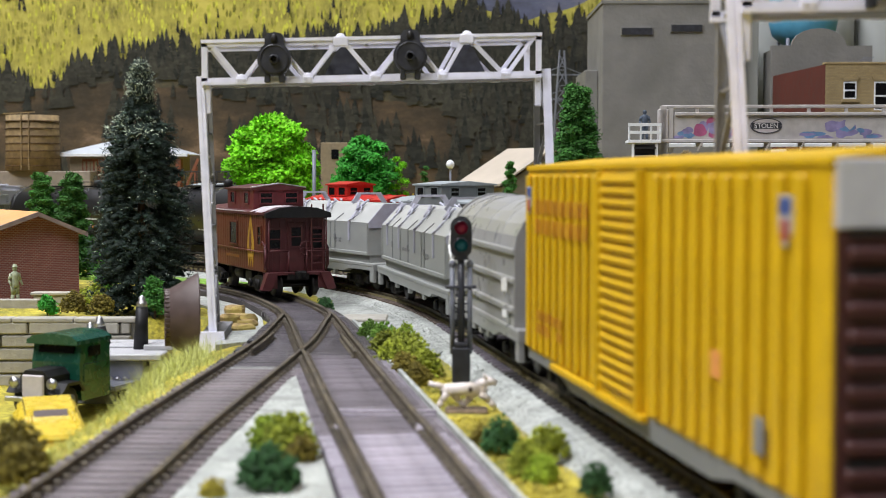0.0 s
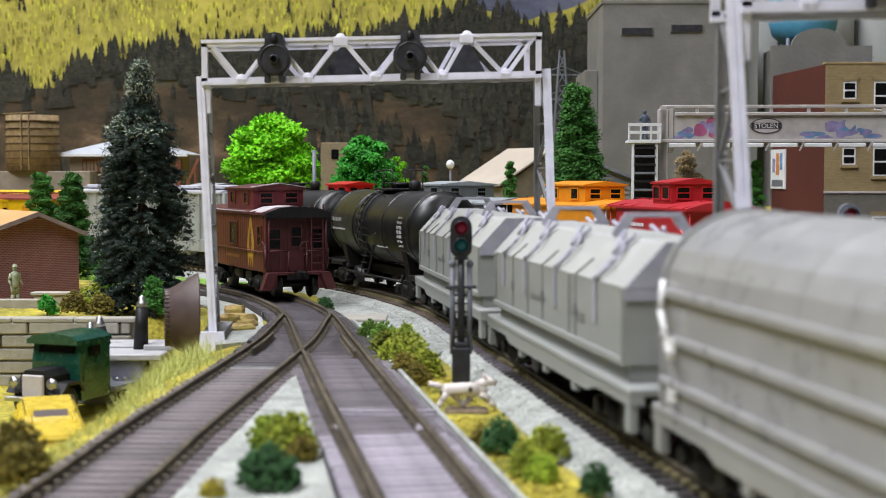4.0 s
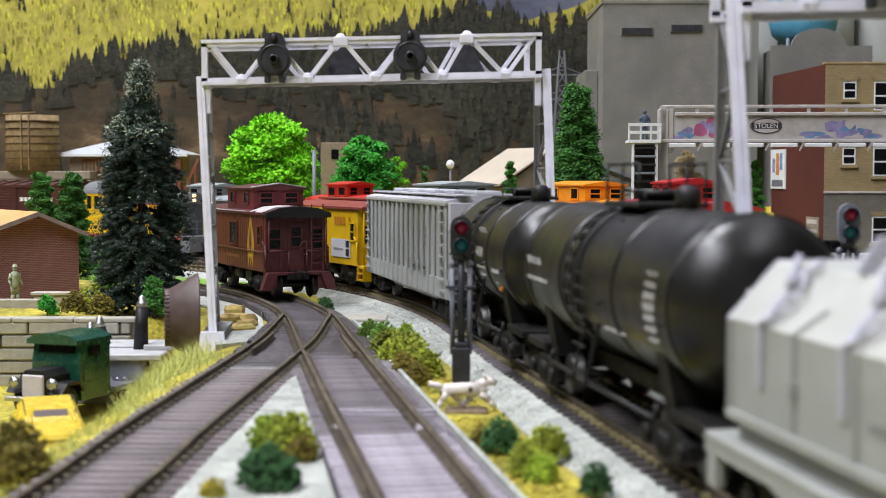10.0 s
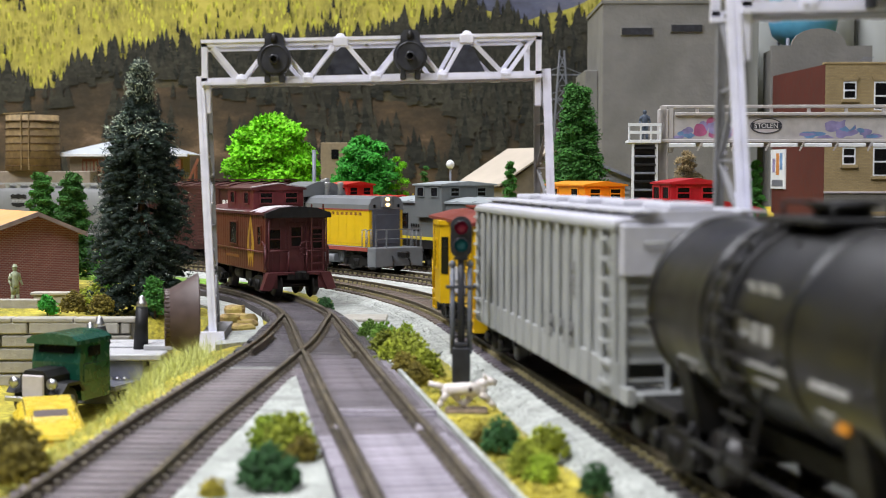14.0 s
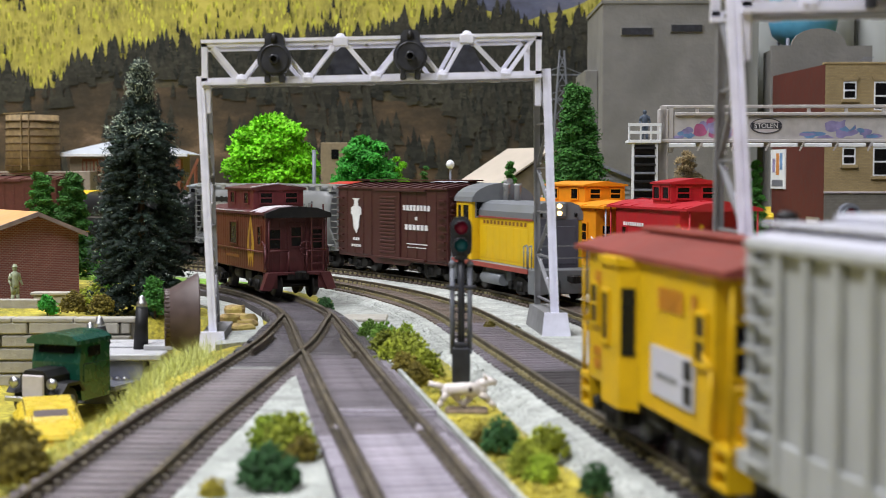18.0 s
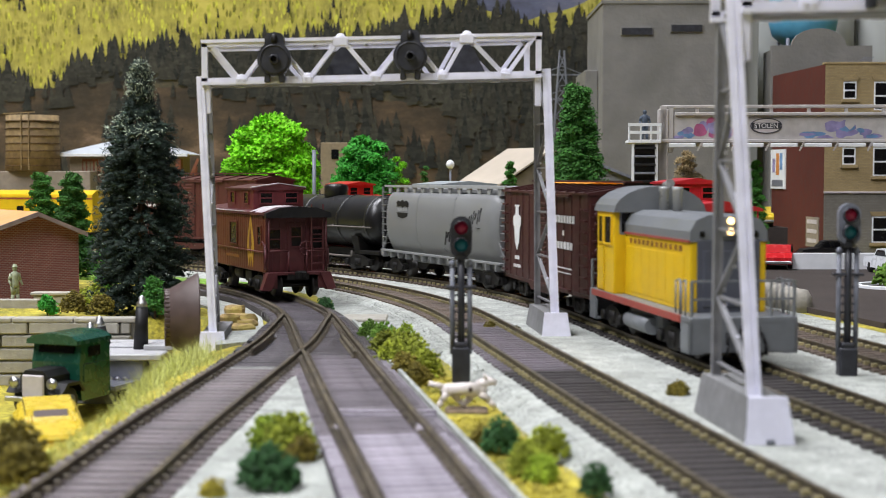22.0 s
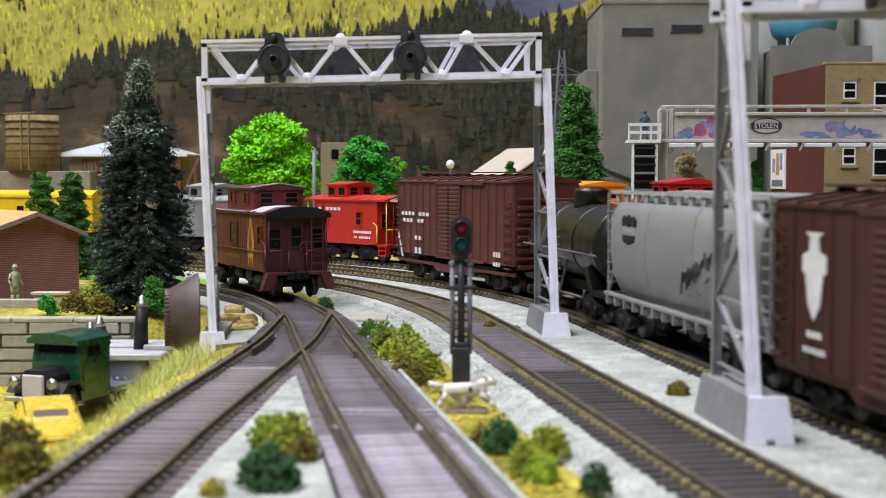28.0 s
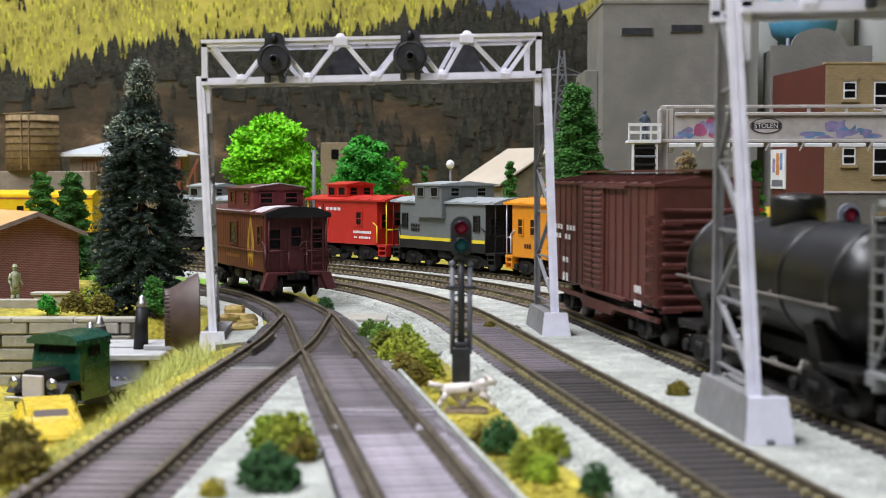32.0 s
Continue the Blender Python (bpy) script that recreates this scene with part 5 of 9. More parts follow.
park(caboose("cupola_caboose", "bright red cupola caboose with yellow railings and white lettering", 31, M_BRIGHTRED, M_BRIGHTRED, M_BRIGHTRED, M_LINEYEL, (-14, 10), 10.5, H=37.5, wins=(-20, 14), mark=mark_style(((8, 26, 17, 19, 9, 1), (9, 25, 14, 15.6, 10, 1), (-28, 0, 30.5, 33, 7, 1)), M_WHITEMARK, "white lettering bars")), 608, TRACK_D)
park(caboose("cupola_caboose", "slate grey wide vision caboose with a yellow stripe", 44, M_CABGREY, M_CABGREYROOF, M_BLACK, M_BLACK, (-9, 14), 18.0, M_CABGREY, stripe=M_LINEYEL, wins=(-38, 36), lower=M_BLACK, mark=mark_style(((-32, -22, 20, 25, 4, 2),), M_BLACK, "dark lettering bars"), cup_h=9.5, H=37.5), 508, TRACK_D)
park(caboose("cupola_caboose", "orange-yellow cupola caboose with white ladders", 44, M_ORANGE, M_ORANGE, M_ORANGE, M_SILVERW, (6, 20), 11, H=38, cup_h=9.5, wins=(-34, -20, 34), mark=mark_style(((-30, -22, 15, 18, 3, 1), (6, 24, 15, 17, 8, 1)), M_BROWN, "brown lettering bars")), 389, TRACK_D)
RED_CABOOSE = caboose("cupola_caboose", "red cupola caboose with small lit marker lamps", 35, M_DEEPRED, M_DEEPRED, M_DEEPRED, M_DEEPRED, (7, 9.5), 11, H=39, cup_h=10, wins=(-24, 14), mark=mark_style(((-26, -2, 30.5, 32.5, 9, 1),), M_WHITEMARK, "white lettering bars"))
for y in (-14.6, -12.2):
    part("marker_lamp", Mesh().lathe([(0.1, 29.4), (0.8, 29.9), (0.8, 31), (0.1, 31.5)], 10, (37, y, 0)), M_MARKER, RED_CABOOSE, "small glowing red lamp")
park(RED_CABOOSE, 284, TRACK_D)
park(caboose("cupola_caboose", "silver grey cupola caboose with white and red lettering", 38, M_FGREY, M_CABGREYROOF, M_FGREY, M_SILVERW, (-8, 12), 11, wins=(-26,), mark=mark_style(((2, 30, 28, 32.5, 5, 1), (4, 30, 16, 19, 8, 1)), M_BLACK, "dark lettering bars")), 750, TRACK_D)


def passenger_car(L):
    c = thing("passenger_car", "long bright yellow passenger car with a rounded roof", "railway car", group="stored cars")
    W = 15.5
    part("body", Mesh().box(-L, L, -W, W, 11, 37, 0.5), M_LOCOYEL, c)
    part("roof", Mesh().prism([(-W - 0.3, 36.6), (W + 0.3, 36.6), (W, 38.5), (9, 41.5), (-9, 41.5), (-W, 38.5)], -L, L, "x"), M_LOCOYEL, c)
    for s in (-1, 1):
        for x in (L - 12, L - 40, L - 60, 0, -30, -60):
            window(c, x - 3, x + 3, s * W, 22, 30, M_LOCOYEL, 0)
        part("stripe", Mesh().box(-L, L, *sorted((s * W, s * (W + 0.3))), 35, 36), M_STRIPE, c)
    part("underframe", Mesh().box(-L, L, -11, 11, 6, 11.2, 0.3), M_GRIME, c)
    running_gear(c, L - 28, L + 2)
    return c


park(passenger_car(115), 984, TRACK_D)


def place_old_caboose():
    c = caboose("cupola_caboose", "weathered dark red wooden caboose with rusty orange sides", 46, M_CABRUST, M_CABRED, M_CABRED, M_CABRED, (1, 21.5), 11.6, M_CUPRED, wins=(-38, 38.5), H=36, patch=True, cup_h=10.2, plat=4, group="", W=13.4, boards=True)
    for s in (-1, 1):
        window(c, -8, 3, s * 13.6, 21.5, 31, M_CABRUST, 0)
    for s in (-1, 1):
        y = sorted((s * 13.65, s * 13.9))
        em = part("emblem", Mesh().prism([(25, 35), (28.6, 27), (30.4, 21), (28, 12), (26, 17), (25, 12), (24, 17), (22, 12), (19.6, 21), (21.4, 27)], *y, "y"), M_CABYEL, c, "worn yellow cross emblem")
        part("emblem_core", Mesh().prism([(25, 30), (26.8, 22), (25, 18), (23.2, 22)], *sorted((s * 13.9, s * 14.05)), "y"), M_CABRUST, em)
        part("lettering", Mesh().box(-16, 6, *y, 15.2, 16.4), M_CABFAINT, c, "faint worn lettering bars")
        part("side_rail", Mesh().wire([(-45, s * 14.4, 19.5), (45, s * 14.4, 19.5)], 0.3), M_CABRUST, c)
    part("end_canopy", Mesh().prism([(-14.7, 34.2), (14.7, 34.2), (14.7, 36.2), (8.2, 38.5), (0, 39.1), (-8.2, 38.5), (-14.7, 36.2)], 48.6, 50.8, "x"), M_BLACK, c, "black end canopy")
    part("cupola_dust", Mesh().prism([(-12.4, 46.75), (-11.8, 47.0), (0, 48.75), (11.8, 47.0), (12.4, 46.75), (12.4, 47.3), (0, 49.05), (-12.4, 47.3)], 20.6, 23.6, "x"), M_SNOW, c, "dusty white cupola eave")
    part("eave_dust", Mesh().box(-48, 18, -14.75, -13.4, 36.3, 36.6), M_SNOW, c, "dusty white eave")
    for s in (-1, 1):
        part("pilot_step", Mesh().prism([(s * 9.5, 10.8), (s * 14.0, 10.8), (s * 16.6, 3.6), (s * 12.6, 3.2), (s * 11.2, 6.5)], 47.4, 51.6, "x"), M_CABRED, c)
        part("grab_iron", Mesh().wire([(46.8, s * 13.6, 12), (48.6, s * 14.0, 14), (48.6, s * 14.0, 21), (46.4, s * 13.8, 23)], 0.35), M_CABRED, c)
    c.matrix_basis = mm(-82.3, 650, 0, -66)
    return c


place_old_caboose()


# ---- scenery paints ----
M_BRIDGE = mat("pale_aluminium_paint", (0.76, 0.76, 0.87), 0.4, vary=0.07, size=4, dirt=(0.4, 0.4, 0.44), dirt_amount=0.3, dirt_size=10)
# Shaded copy of the bridge paint, for back legs, braces and cross ties.
M_BRIDGESHADE = mat("shaded_aluminium_grey", (0.2, 0.2, 0.21), 0.5, vary=0.15, size=4)
M_CONC = mat("grey_concrete_plinth", (0.2, 0.2, 0.2), 0.8, vary=0.15, size=3, bump=0.3, bsize=1)
M_SIGBLACK = mat("satin_black_signal", (0.034, 0.035, 0.043), 0.4, vary=0.3, size=3)
M_SIGGREY = mat("grey_signal_ladder", (0.16, 0.17, 0.2), 0.45, vary=0.2)
M_REDLENS = mat("dark_red_lens", (0.16, 0.01, 0.025), 0.2, vary=0.1, emit=0.1)
M_GREENLENS = mat("dark_green_lens", (0.012, 0.08, 0.085), 0.2, vary=0.1, emit=0.1)
M_BUSHMID = mat("mid_green_foam_foliage", (0.12, 0.23, 0.03), 0.95, vary=0.5, size=0.9, bump=1.0, bsize=0.8, per_object=0.35)
M_BUSHOLIVE = mat("olive_foam_foliage", (0.25, 0.29, 0.028), 0.95, vary=0.5, size=0.9, bump=1.0, bsize=0.8, per_object=0.35)
M_BUSHLIGHT = mat("light_green_foam_foliage", (0.26, 0.36, 0.03), 0.95, vary=0.45, size=0.9, bump=1.0, bsize=0.8, per_object=0.3)
M_BUSHDARK = mat("dark_green_foam_foliage", (0.045, 0.125, 0.04), 0.95, vary=0.5, size=0.9, bump=1.0, bsize=0.8, per_object=0.3)
M_BUSHBROWN = mat("brown_olive_foam_foliage", (0.16, 0.13, 0.02), 0.95, vary=0.5, size=0.9, bump=1.0, bsize=0.8, per_object=0.35)
M_LIME = mat("lime_green_foliage", (0.16, 0.48, 0.006), 0.8, vary=0.35, size=1.5, per_object=0.3)
M_EMERALD = mat("emerald_green_foliage", (0.06, 0.42, 0.04), 0.8, vary=0.35, size=1.5, per_object=0.3)
M_LEAF = mat("mid_green_foliage", (0.05, 0.18, 0.026), 0.85, vary=0.35, size=1.5, per_object=0.35)
M_DRYLEAF = mat("dry_tan_foliage", (0.3, 0.23, 0.12), 0.85, vary=0.4, size=1.5, per_object=0.4)
M_NEEDLE = mat("dark_blue_green_needles", (0.018, 0.034, 0.024), 0.8, vary=0.5, size=1.5, per_object=0.4)
M_FROST = mat("pale_frosted_needles", (0.26, 0.3, 0.22), 0.9, vary=0.4, size=1.5, per_object=0.4)
M_BARK = mat("brown_bark", (0.09, 0.055, 0.03), 0.9, vary=0.3, size=1.5, bump=0.6)
M_STRAW = mat("yellow_green_static_grass", (0.47, 0.5, 0.17), 0.9, vary=0.3, size=1, per_object=0.35)
M_FIG = mat("pale_green_painted_figure", (0.36, 0.4, 0.28), 0.6, vary=0.3, size=2, dirt=(0.2, 0.22, 0.13), dirt_amount=0.6, dirt_size=5)
M_FIGBLUE = mat("blue_grey_painted_figure", (0.06, 0.08, 0.11), 0.6, vary=0.1)


def spotted_mat(name, color, spot, size):
    """White paint with a few crisp dark spots."""
    m = mat(name, color, 0.5, vary=0.06)
    nt = m.node_tree
    tc, nz, rp = nt.nodes.new("ShaderNodeTexCoord"), nt.nodes.new("ShaderNodeTexVoronoi"), nt.nodes.new("ShaderNodeValToRGB")
    nz.inputs["Scale"].default_value = 1000.0 / size
    e = rp.color_ramp.elements
    e[0].position, e[0].color = 0.2, (*spot, 1)
    e[1].position, e[1].color = 0.24, (*color, 1)
    nt.links.new(tc.outputs["Object"], nz.inputs["Vector"])
    nt.links.new(nz.outputs["Distance"], rp.inputs["Fac"])
    nt.links.new(rp.outputs["Color"], nt.nodes["Principled BSDF"].inputs["Base Color"])
    return m


M_DOG = spotted_mat("white_spotted_plastic", (0.72, 0.66, 0.62), (0.05, 0.03, 0.026), 4.2)
M_STONE = mat("pale_grey_cast_stone", (0.36, 0.34, 0.29), 0.85, vary=0.15, size=3, bump=0.5, bsize=1.5, dirt=(0.25, 0.24, 0.2), dirt_amount=0.5, per_object=0.12)
M_ROCK = mat("tan_layered_rock", (0.36, 0.25, 0.1), 0.9, vary=0.3, size=2.5, bump=0.8, bsize=1.5, dirt=(0.45, 0.4, 0.08), dirt_amount=0.8, dirt_size=8, per_object=0.15)
M_TRUCK = mat("dark_green_enamel", (0.006, 0.06, 0.036), 0.25, vary=0.15, size=4, dirt=(0.02, 0.05, 0.035), dirt_amount=0.5, dirt_size=8, spec=0.6)
M_CHROME = mat("bright_chrome", (0.5, 0.5, 0.52), 0.35, metal=1.0, vary=0.05)
M_TYRE = mat("black_rubber", (0.02, 0.02, 0.02), 0.7, vary=0.2)
M_CARYEL = mat("yellow_enamel", (0.6, 0.44, 0.03), 0.28, vary=0.08, dirt=(0.5, 0.34, 0.03), dirt_amount=0.5, dirt_size=9, spec=0.6)
M_MACH = mat("blue_grey_machine_paint", (0.2, 0.21, 0.28), 0.45, vary=0.12, size=4, dirt=(0.28, 0.28, 0.32), dirt_amount=0.4)
M_MACHTOP = mat("pale_grey_machine_paint", (0.44, 0.44, 0.45), 0.45, vary=0.12, size=4)
M_GEAR = mat("brown_painted_gear", (0.075, 0.05, 0.045), 0.45, vary=0.15, size=4)
M_ORANGEROOF = mat("orange_tan_roof", (0.56, 0.28, 0.1), 0.75, vary=0.12, size=6, dirt=(0.6, 0.4, 0.22), dirt_amount=0.5, dirt_size=20)
M_BARGE = mat("dusty_barge_board", (0.26, 0.2, 0.19), 0.75, vary=0.2, size=3)
M_TRIM = mat("pale_grey_trim", (0.5, 0.46, 0.46), 0.7, vary=0.1)
M_TANWOOD = mat("tan_wood_staves", (0.24, 0.17, 0.08), 0.75, vary=0.3, size=4, dirt=(0.15, 0.1, 0.05), dirt_amount=0.6)
M_TAUPE = mat("taupe_board_wall", (0.26, 0.22, 0.17), 0.8, vary=0.15, size=6)
M_WHITE = mat("white_painted_board", (0.72, 0.74, 0.76), 0.6, vary=0.08, size=8)
M_ROOFGREY = mat("pale_grey_painted_roof", (0.4, 0.43, 0.46), 0.6, vary=0.08, size=8)
M_STATION = mat("cream_station_wall", (0.24, 0.19, 0.12), 0.8, vary=0.12)
M_RUST = mat("red_brown_timber", (0.2, 0.07, 0.035), 0.8, vary=0.2)
M_ELEV = mat("warm_grey_concrete_wall", (0.195, 0.19, 0.178), 0.85, vary=0.1, size=12, bump=0.3, bsize=3, dirt=(0.13, 0.128, 0.115), dirt_amount=0.7, dirt_size=55)
M_ELEV2 = mat("pale_grey_silo_wall", (0.3, 0.31, 0.29), 0.85, vary=0.06, size=30)
M_BLUE = mat("light_blue_tank_paint", (0.1, 0.34, 0.5), 0.5, vary=0.1, size=10)
M_REDBRICK = mat("dark_red_brick_paint", (0.085, 0.018, 0.01), 0.9, vary=0.15, size=5)
M_CLAP = mat("grey_clapboard_paint", (0.24, 0.24, 0.235), 0.75, vary=0.15, size=6)
M_SHEDROOF = mat("cream_shed_roof", (0.46, 0.4, 0.32), 0.8, vary=0.08, size=20)
M_GIRDER = mat("dusty_white_girder", (0.43, 0.41, 0.4), 0.6, vary=0.12, size=5, dirt=(0.35, 0.28, 0.24), dirt_amount=0.6, dirt_size=18)
M_PINK = mat("pink_spray_paint", (0.36, 0.09, 0.19), 0.7, vary=0.3, size=6)
M_PURPLE = mat("violet_spray_paint", (0.25, 0.22, 0.4), 0.7, vary=0.3, size=6)
M_BLUESPRAY = mat("blue_spray_paint", (0.13, 0.24, 0.42), 0.7, vary=0.3, size=6)
M_ROAD = mat("brown_grey_asphalt", (0.046, 0.036, 0.031), 0.9, vary=0.2, size=4, bump=0.5)
M_CARRED = mat("red_enamel", (0.55, 0.02, 0.025), 0.25, vary=0.05)
M_CARWHITE = mat("white_enamel", (0.7, 0.72, 0.75), 0.3, vary=0.05)


def brick_mat(name, a, b, mortar, length=2.4, height=0.85):
    """Bricks too small to pick apart: courses with mortar and fine relief."""
    m = bpy.data.materials.new(name)
    m.use_nodes = True
    nt = m.node_tree
    bs = nt.nodes["Principled BSDF"]
    bs.inputs["Roughness"].default_value = 0.85
    tc = nt.nodes.new("ShaderNodeTexCoord")
    sep = nt.nodes.new("ShaderNodeSeparateXYZ")
    comb = nt.nodes.new("ShaderNodeCombineXYZ")
    add = nt.nodes.new("ShaderNodeMath")
    nt.links.new(tc.outputs["Object"], sep.inputs[0])
    nt.links.new(sep.outputs["X"], add.inputs[0])
    nt.links.new(sep.outputs["Y"], add.inputs[1])
    nt.links.new(add.outputs[0], comb.inputs["X"])
    nt.links.new(sep.outputs["Z"], comb.inputs["Y"])
    br = nt.nodes.new("ShaderNodeTexBrick")
    br.inputs["Scale"].default_value = 1000.0
    br.inputs["Brick Width"].default_value = length
    br.inputs["Row Height"].default_value = height
    br.inputs["Mortar Size"].default_value = 0.13
    br.inputs["Color1"].default_value = (*a, 1)
    br.inputs["Color2"].default_value = (*b, 1)
    br.inputs["Mortar"].default_value = (*mortar, 1)
    nt.links.new(comb.outputs[0], br.inputs["Vector"])
    nz = nt.nodes.new("ShaderNodeTexNoise")
    nz.inputs["Scale"].default_value = 60
    nt.links.new(tc.outputs["Object"], nz.inputs["Vector"])
    hs = nt.nodes.new("ShaderNodeHueSaturation")
    mr = nt.nodes.new("ShaderNodeMapRange")
    mr.inputs["To Min"].default_value, mr.inputs["To Max"].default_value = 0.75, 1.25
    nt.links.new(nz.outputs["Fac"], mr.inputs["Value"])
    nt.links.new(mr.outputs["Result"], hs.inputs["Value"])
    nt.links.new(br.outputs["Color"], hs.inputs["Color"])
    nt.links.new(hs.outputs["Color"], bs.inputs["Base Color"])
    bp = nt.nodes.new("ShaderNodeBump")
    bp.inputs["Strength"].default_value = 0.5
    bp.inputs["Distance"].default_value = 0.0003
    bp.invert = True
    nt.links.new(br.outputs["Fac"], bp.inputs["Height"])
    nt.links.new(bp.outputs["Normal"], bs.inputs["Normal"])
    return m


M_BRICK = brick_mat("red_brown_brickwork", (0.23, 0.07, 0.062), (0.17, 0.05, 0.05), (0.27, 0.17, 0.165), 2.0, 0.8)
M_TANBRICK = brick_mat("tan_brickwork", (0.36, 0.27, 0.13), (0.3, 0.22, 0.1), (0.24, 0.19, 0.11), 3.0, 1.1)
M_GREYBRICK = brick_mat("grey_brown_brickwork", (0.2, 0.19, 0.16), (0.16, 0.15, 0.13), (0.13, 0.12, 0.1), 3.0, 1.1)


# ---- patches of ballast and soil on the board ----
def patch(name, label, outline, z, material, category="ground cover"):
    m = Mesh().prism(outline, min(z - 3, -7), z, "z")
    return tagged(part(name, m, material), label, category, kind="structure")


patch("ballast_wedge", "pale gravel wedge between the turnout tracks", [(-39.8, 380), (-41, 371), (-43, 309), (-44.6, 276), (-45.4, 237), (-47, 160), (-8, 160), (-18.3, 236), (-24.2, 276), (-30.4, 318)], -1.9, M_BALLAST)
patch("ballast_verge", "pale gravel between siding and main track", [(-25, 470), (-6, 430), (4, 470), (-6, 540), (-25, 600), (-50, 640), (-48, 590), (-38, 545)], -4.4, M_BALLAST)
patch("green_verge", "dense green turf behind the old caboose", [(-150, 745), (-108, 722), (-100, 735), (-120, 760), (-240, 835), (-250, 820)], -3.6, M_BUSHMID)
patch("ballast_shoulder", "pale gravel on the inside of the curved siding", [(-76, 470), (-66, 480), (-66, 520), (-72, 560), (-86, 610), (-112, 660), (-150, 708), (-158, 700), (-122, 650), (-100, 605), (-88, 560), (-82, 515)], -4.3, M_BALLAST)


def scatter_stones():
    """Loose grains on the ballast beside the tracks."""
    rng = random.Random(12)
    m = Mesh()
    for _ in range(9000):
        s = -130 + 560 * rng.random() ** 1.3
        off = rng.choice((rng.uniform(-25, -15.5), rng.uniform(-25, -15.5), rng.uniform(15.5, 35.5), rng.uniform(66, 87), rng.uniform(118, 138)))
        p, a = main_line(s, off)
        r = rng.uniform(0.12, 0.32)
        z = -3.2 if off > -21 else -3.5 - (-21 - off) * 0.36
        v = [(p.x + rng.uniform(-r, r), p.y + rng.uniform(-r, r), z + h) for h in (-0.1, -0.1, -0.1, r * 1.3)]
        m.add([(p.x - r, p.y - r * 0.6, z), (p.x + r, p.y - r * 0.5, z), (p.x + rng.uniform(-r, r), p.y + r, z), (p.x + rng.uniform(-0.3, 0.3) * r, p.y, z + r * rng.uniform(0.6, 1.3))], [(0, 1, 3), (1, 2, 3), (2, 0, 3)])
    tagged(part("gravel", m, M_BALLAST), "loose pale crushed stone along the tracks", "gravel", kind="stuff")


scatter_stones()


# ---- turnout details ----
def turnout_bits():
    t = thing("turnout_fittings", "dark guard rails and pale joint strips of the turnout", "turnout", kind="structure")
    part("guard_rail", ribbon([q for q in LR if 420 < q[0].y < 472], shifted(RAIL, -6.2)), M_RAIL, t)
    part("guard_rail", ribbon([q for q in LS if 415 < q[0].y < 468], shifted(RAIL, 6.2)), M_RAIL, t)
    for x, y in ((-62, 436), (-61.5, 462), (-19, 442), (-22, 462)):
        part("spacer_block", Mesh().box(x - 2.4, x + 2.4, y - 4, y + 4, -2.6, -1.2, 0.4), M_SIGBLACK, t)
    part("throw_bar", Mesh().box(-66, -38, 543, 545.5, -3.2, -2.2, 0.2), M_SIGGREY, t)
    part("joiner", Mesh().box(-23.3, -21.6, 296, 302, -2.2, -1.2, 0.2).box(-5.8, -4.1, 296, 302, -2.2, -1.2, 0.2), M_TIE_PALE, t)
    part("pale_strip", Mesh().box(-64, -42, 394.6, 396.4, -2.6, -1.85, 0.1), M_BALLAST, t)
    for y in (317, 323):
        part("pale_strip", Mesh().box(-28, -1.5, y, y + 1.3, -2.6, -1.85, 0.1), M_TIE_PALE, t)


turnout_bits()


